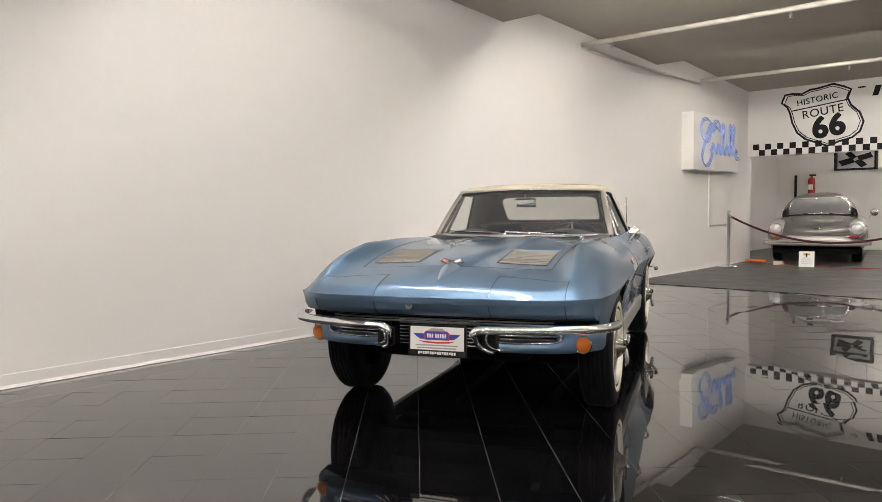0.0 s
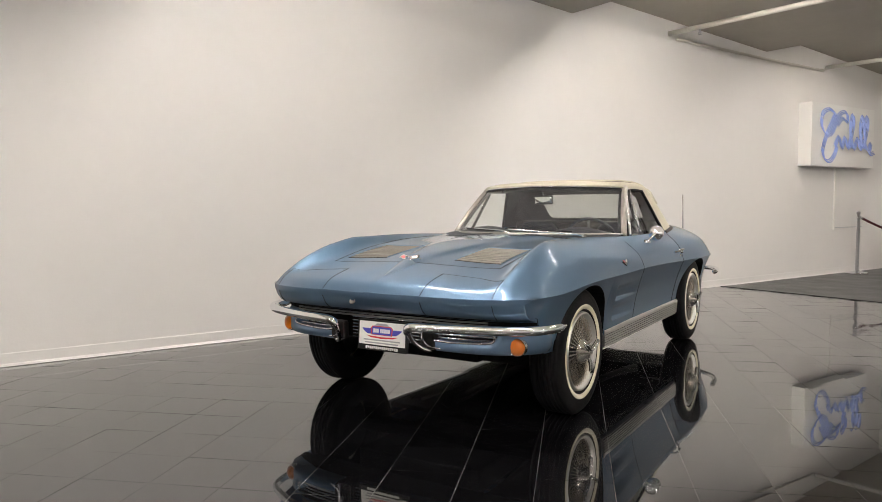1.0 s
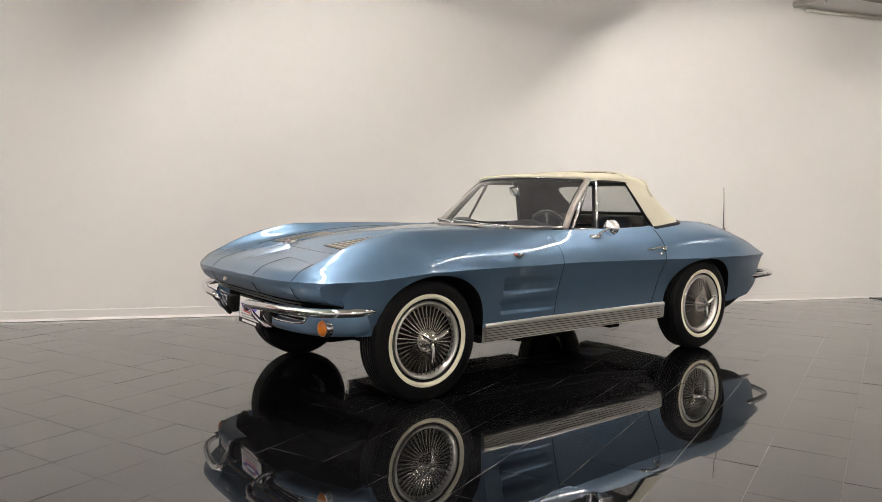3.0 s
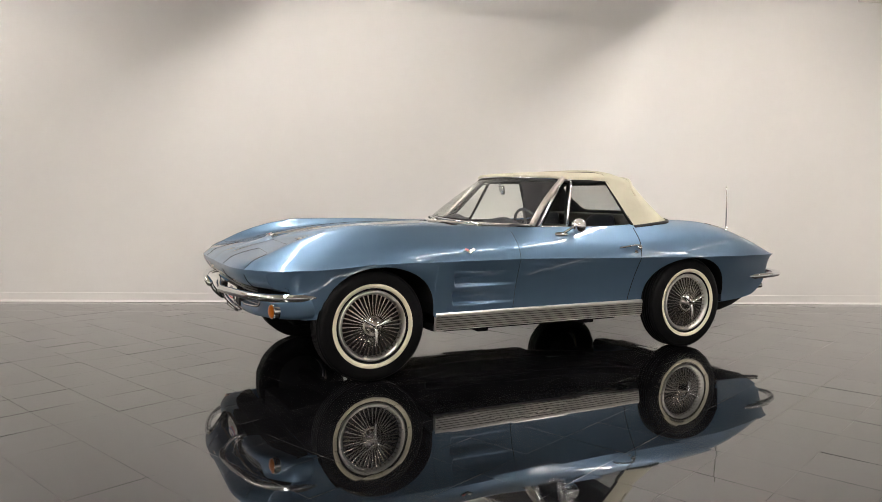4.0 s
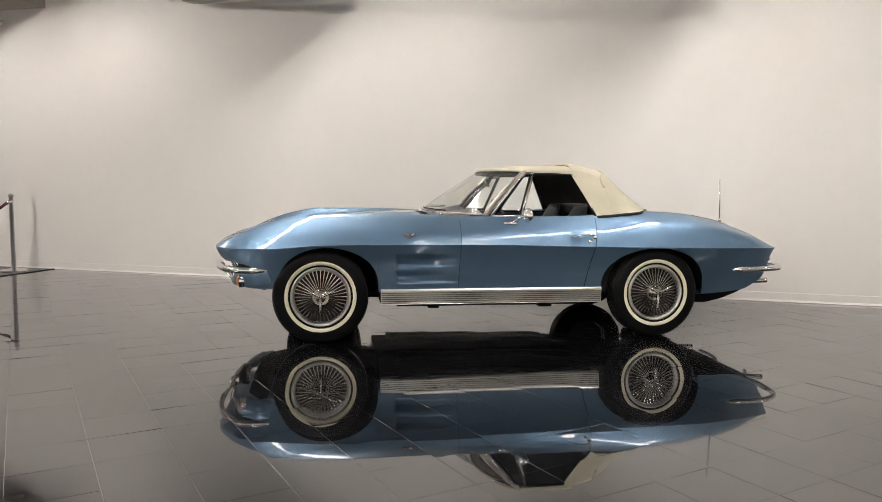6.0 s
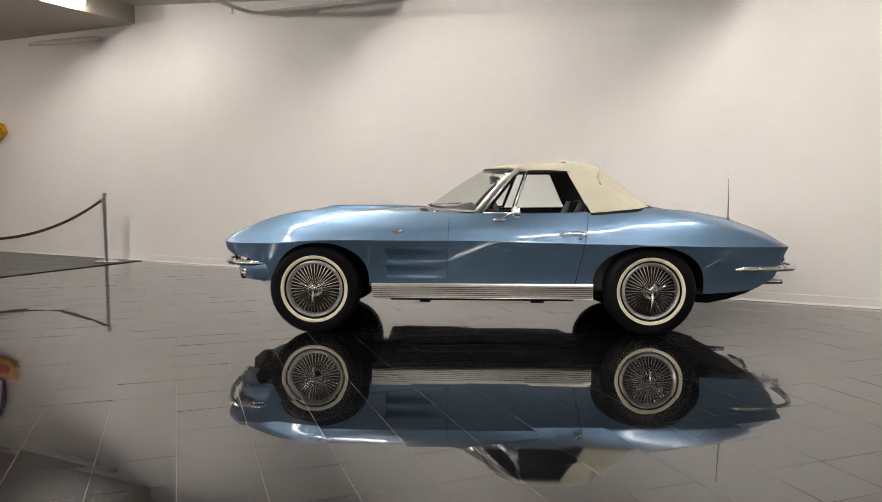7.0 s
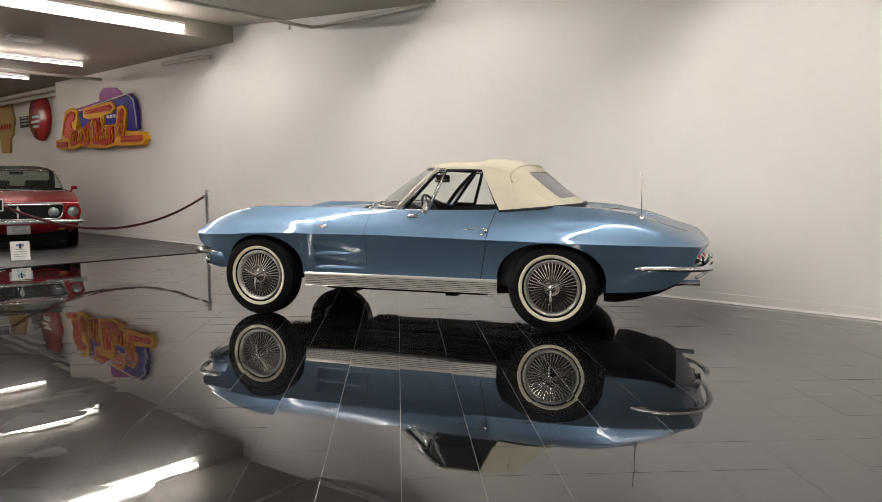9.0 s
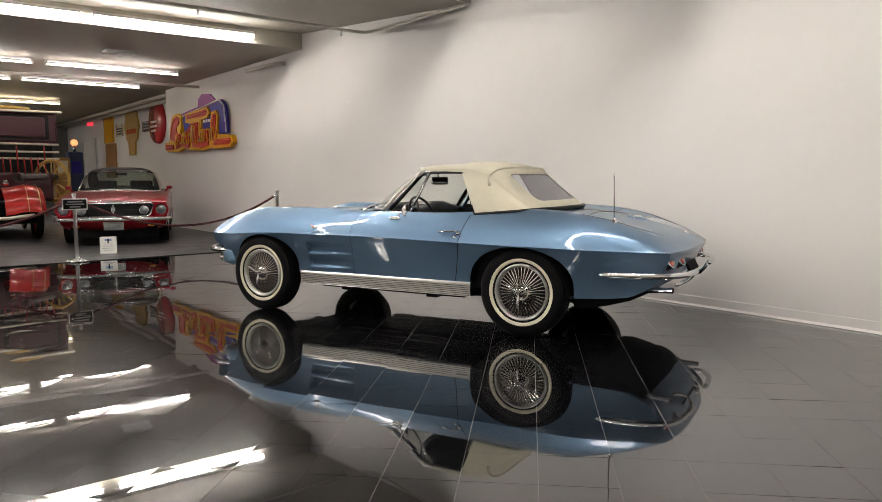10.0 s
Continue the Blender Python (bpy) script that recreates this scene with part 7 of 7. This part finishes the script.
def header_art():
    """Painted road shield, checkered band and lettering on the header wall."""
    th = thing("painted_shield", Matrix.Identity(4), "painted white road shield with black outline and lettering", "sign")
    cx, cz, tilt = 1.30, 2.66, Matrix.Rotation(radians(-7.3), 4, "Y")
    outer = [(0.66, 3.06), (0.78, 3.07), (0.95, 3.05), (1.08, 3.11), (1.20, 3.12), (1.46, 3.17), (1.62, 3.11), (1.74, 3.05), (1.69, 2.90), (1.74, 2.78), (1.88, 2.64), (1.94, 2.48), (1.89, 2.32), (1.77, 2.22), (1.58, 2.17), (1.38, 2.10), (1.20, 2.17), (1.02, 2.24), (0.88, 2.36), (0.79, 2.55), (0.75, 2.72), (0.70, 2.84), (0.60, 2.92)]
    slab("field", outer, 10.841, 10.8485, WHITE, th, "", "y")
    for name, k, w in (("outline", 1.0, 0.017), ("inner_line", 0.925, 0.007)):
        ribbon = [(cx + (x - cx) * k, cz + (z - cz) * k) for x, z in outer]
        n = len(ribbon)
        vs, fs = [], []
        for q in range(n):
            a, b = ribbon[q - 1], ribbon[(q + 1) % n]
            dx, dz = b[0] - a[0], b[1] - a[1]
            d = math.hypot(dx, dz)
            for side in (-1, 1):
                for y in (10.836, 10.8415):
                    vs.append((ribbon[q][0] - side * w * dz / d, y, ribbon[q][1] + side * w * dx / d))
        for q in range(n):
            a, b = 4 * q, 4 * ((q + 1) % n)
            fs += [(a, b, b + 2, a + 2), (a, a + 1, b + 1, b), (a + 2, b + 2, b + 3, a + 3)]
        mesh_object(name, vs, fs, BLACK_PAINT, th)
    part("rule", boxed(-0.47, 0.47, 10.835, 10.841, -0.010, 0.010, m=Matrix.Translation((1.24, 0, 2.82)) @ tilt), BLACK_PAINT, th)
    for text, size, z, x0 in (("HISTORIC", 0.145, 2.935, 1.20), ("ROUTE", 0.20, 2.715, 1.29), ("66", 0.51, 2.455, 1.39)):
        cu = bpy.data.curves.new("lettering", "FONT")
        cu.body, cu.size, cu.align_x, cu.extrude = text, size, "CENTER", 0.003
        cu.offset = 0.005 if text == "66" else 0.001
        cu.space_character = 1.08
        tmp = bpy.data.objects.new("lettering", cu)
        scene.collection.objects.link(tmp)
        bpy.context.view_layer.update()
        me = bpy.data.meshes.new_from_object(tmp.evaluated_get(bpy.context.evaluated_depsgraph_get()))
        bpy.data.objects.remove(tmp)
        me.materials.clear()
        if text == "66":
            bm = bmesh.new()
            for k in range(8):
                bm.from_mesh(me)
                bm.verts.ensure_lookup_table()
                for q in bm.verts[-len(me.vertices):]:
                    q.co += Vector((0.020 * math.cos(k * math.pi / 4), 0.016 * math.sin(k * math.pi / 4), 0.0003 * k))
            bm.to_mesh(me)
            bm.free()
        me.materials.append(BLACK_PAINT)
        ob = new("lettering", me)
        ob.parent = th
        ob.matrix_local = Matrix.Translation((x0, 10.834, z)) @ tilt @ pose(0, 0, -0.35 * size, 90)
    band = thing("checkered_band", Matrix.Identity(4), "black and white checkered band painted along the header", "sign")
    part("white_band", boxed(0.08, X1 - 0.01, 10.843, 10.8485, 1.985, 2.205), WHITE, band, "white ground of the band")
    for k in range(60):
        x = 0.10 + 0.108 * k
        z = 2.096 if k % 2 == 0 else 1.987
        part("black_square", boxed(x, x + 0.108, 10.840, 10.8435, z, z + 0.107), BLACK_PAINT, band)
    th = thing("painted_lettering", Matrix.Identity(4), "bold black slanted lettering shapes on the header", "sign")
    part("print_bar", boxed(1.84, 1.96, 10.843, 10.8485, 3.05, 3.075), BLACK_PAINT, th)
    for k in range(6):
        x = 2.06 + 0.16 * k
        slab("print_bar", [(x, 2.90), (x + 0.09, 2.90), (x + 0.14, 3.07), (x + 0.05, 3.07)], 10.843, 10.8485, BLACK_PAINT, th, "", "y")


def bay_things():
    th = thing("fire_extinguisher", pose(-0.18, 15.40, 1.28), "red fire extinguisher hung on the back wall", "extinguisher")
    v, f = spin([(0, 0), (0.075, 0.0), (0.08, 0.02), (0.08, 0.34), (0.06, 0.39), (0.025, 0.41), (0.025, 0.44), (0, 0.44)], 20, "z")
    mesh_object("cylinder", v, f, ENAMEL_RED, th, "", True)
    part("valve", boxed(-0.05, 0.09, -0.015, 0.015, 0.44, 0.48, bevel=0.006), BLACK_TRIM, th)
    part("label_band", boxed(-0.05, 0.05, -0.084, -0.07, 0.12, 0.24, bevel=0.004), WHITE, th)
    part("bracket", boxed(-0.03, 0.03, 0.07, 0.1, 0.05, 0.35), STEEL, th)
    th = thing("wall_fan", pose(1.08, 14.0, 2.0), "large dark ventilation fan in a square frame", "fan")
    for a0, a1, b0, b1 in ((-0.40, 0.40, 0.19, 0.23), (-0.40, 0.40, -0.23, -0.19), (-0.40, -0.36, -0.19, 0.19), (0.36, 0.40, -0.19, 0.19)):
        part("frame_bar", boxed(a0, a1, -0.08, 0.08, b0, b1, bevel=0.005), BLACK_TRIM, th)
    part("back_plate", boxed(-0.36, 0.36, 0.04, 0.06, -0.19, 0.19), STEEL, th)
    for k in range(4):
        a = math.pi / 2 * k + 0.5
        v, f = loft([[(r * math.cos(a) - s * 0.06 * math.sin(a), 0.02 * s, r * math.sin(a) * 0.5 + s * 0.06 * math.cos(a)) for s in (-1, 0, 1)] for r in (0.05, 0.18, 0.34)])
        mesh_object("fan_blade", v, f, BLACK_TRIM, th, "", True)
    v, f = tube_path([(-0.3, 0, 0.23), (-0.3, 0, 1.17)], 0.012, 6)
    mesh_object("hanger_rod", v, f, STEEL, th)
    v, f = tube_path([(0.3, 0, 0.23), (0.3, 0, 1.17)], 0.012, 6)
    mesh_object("hanger_rod", v, f, STEEL, th)
    pipe("wall_conduit", [(0.2, 15.45, 1.86), (9.0, 15.45, 1.86)], 0.02, "thin grey conduit across the back wall")
    pipe("wall_conduit", [(-0.55, 15.45, 1.2), (-0.55, 15.45, 1.75)], 0.03, "short dark vertical conduit on the back wall", BLACK_TRIM)
    th = thing("extension_cord", pose(0.28, 10.55, 0.01), "coiled bright orange extension cord on the floor", "cable")
    pts = [((0.11 + 0.03 * math.sin(2.3 * a)) * 1.3 * math.cos(a), (0.11 + 0.03 * math.sin(2.3 * a)) * math.sin(a), 0.012 + 0.004 * a / 3) for a in np.linspace(0, 8 * math.pi, 90)]
    v, f = tube_path(pts, 0.010, 6)
    mesh_object("coil", v, f, ORANGE, th, "", True)
    v, f = tube_path(smooth_path([(0.12, 0, 0.01), (0.4, -0.28, 0.006), (0.8, -0.42, 0.006), (1.6, -0.44, 0.006), (2.4, -0.3, 0.006)], 6), 0.006, 6)
    mesh_object("lead", v, f, SIGN_RED, th, "", True)
    part("junction_box", boxed(0.42, 0.58, -0.36, -0.28, 0.0, 0.06, bevel=0.008), CREAM, th)
    th = thing("wall_conduit", Matrix.Identity(4), "white cable trunking down the wall below the sign", "conduit", kind="structure")
    part("trunk", boxed(0.001, 0.018, 9.05, 9.08, 0.7, 1.66), PAINT_TRIM, th)
    part("trunk", boxed(0.001, 0.02, 9.08, 9.95, 0.72, 0.735), STEEL, th)


pipes()
ceiling_vent()
script_sign()
star_sign()
old_signs()
barriers()
placard(2.98, -5.75, 166)
placard(1.30, 10.05, 12)
grey_coupe()
red_coupe()
fire_engine()
header_art()
bay_things()

floor_tiles()
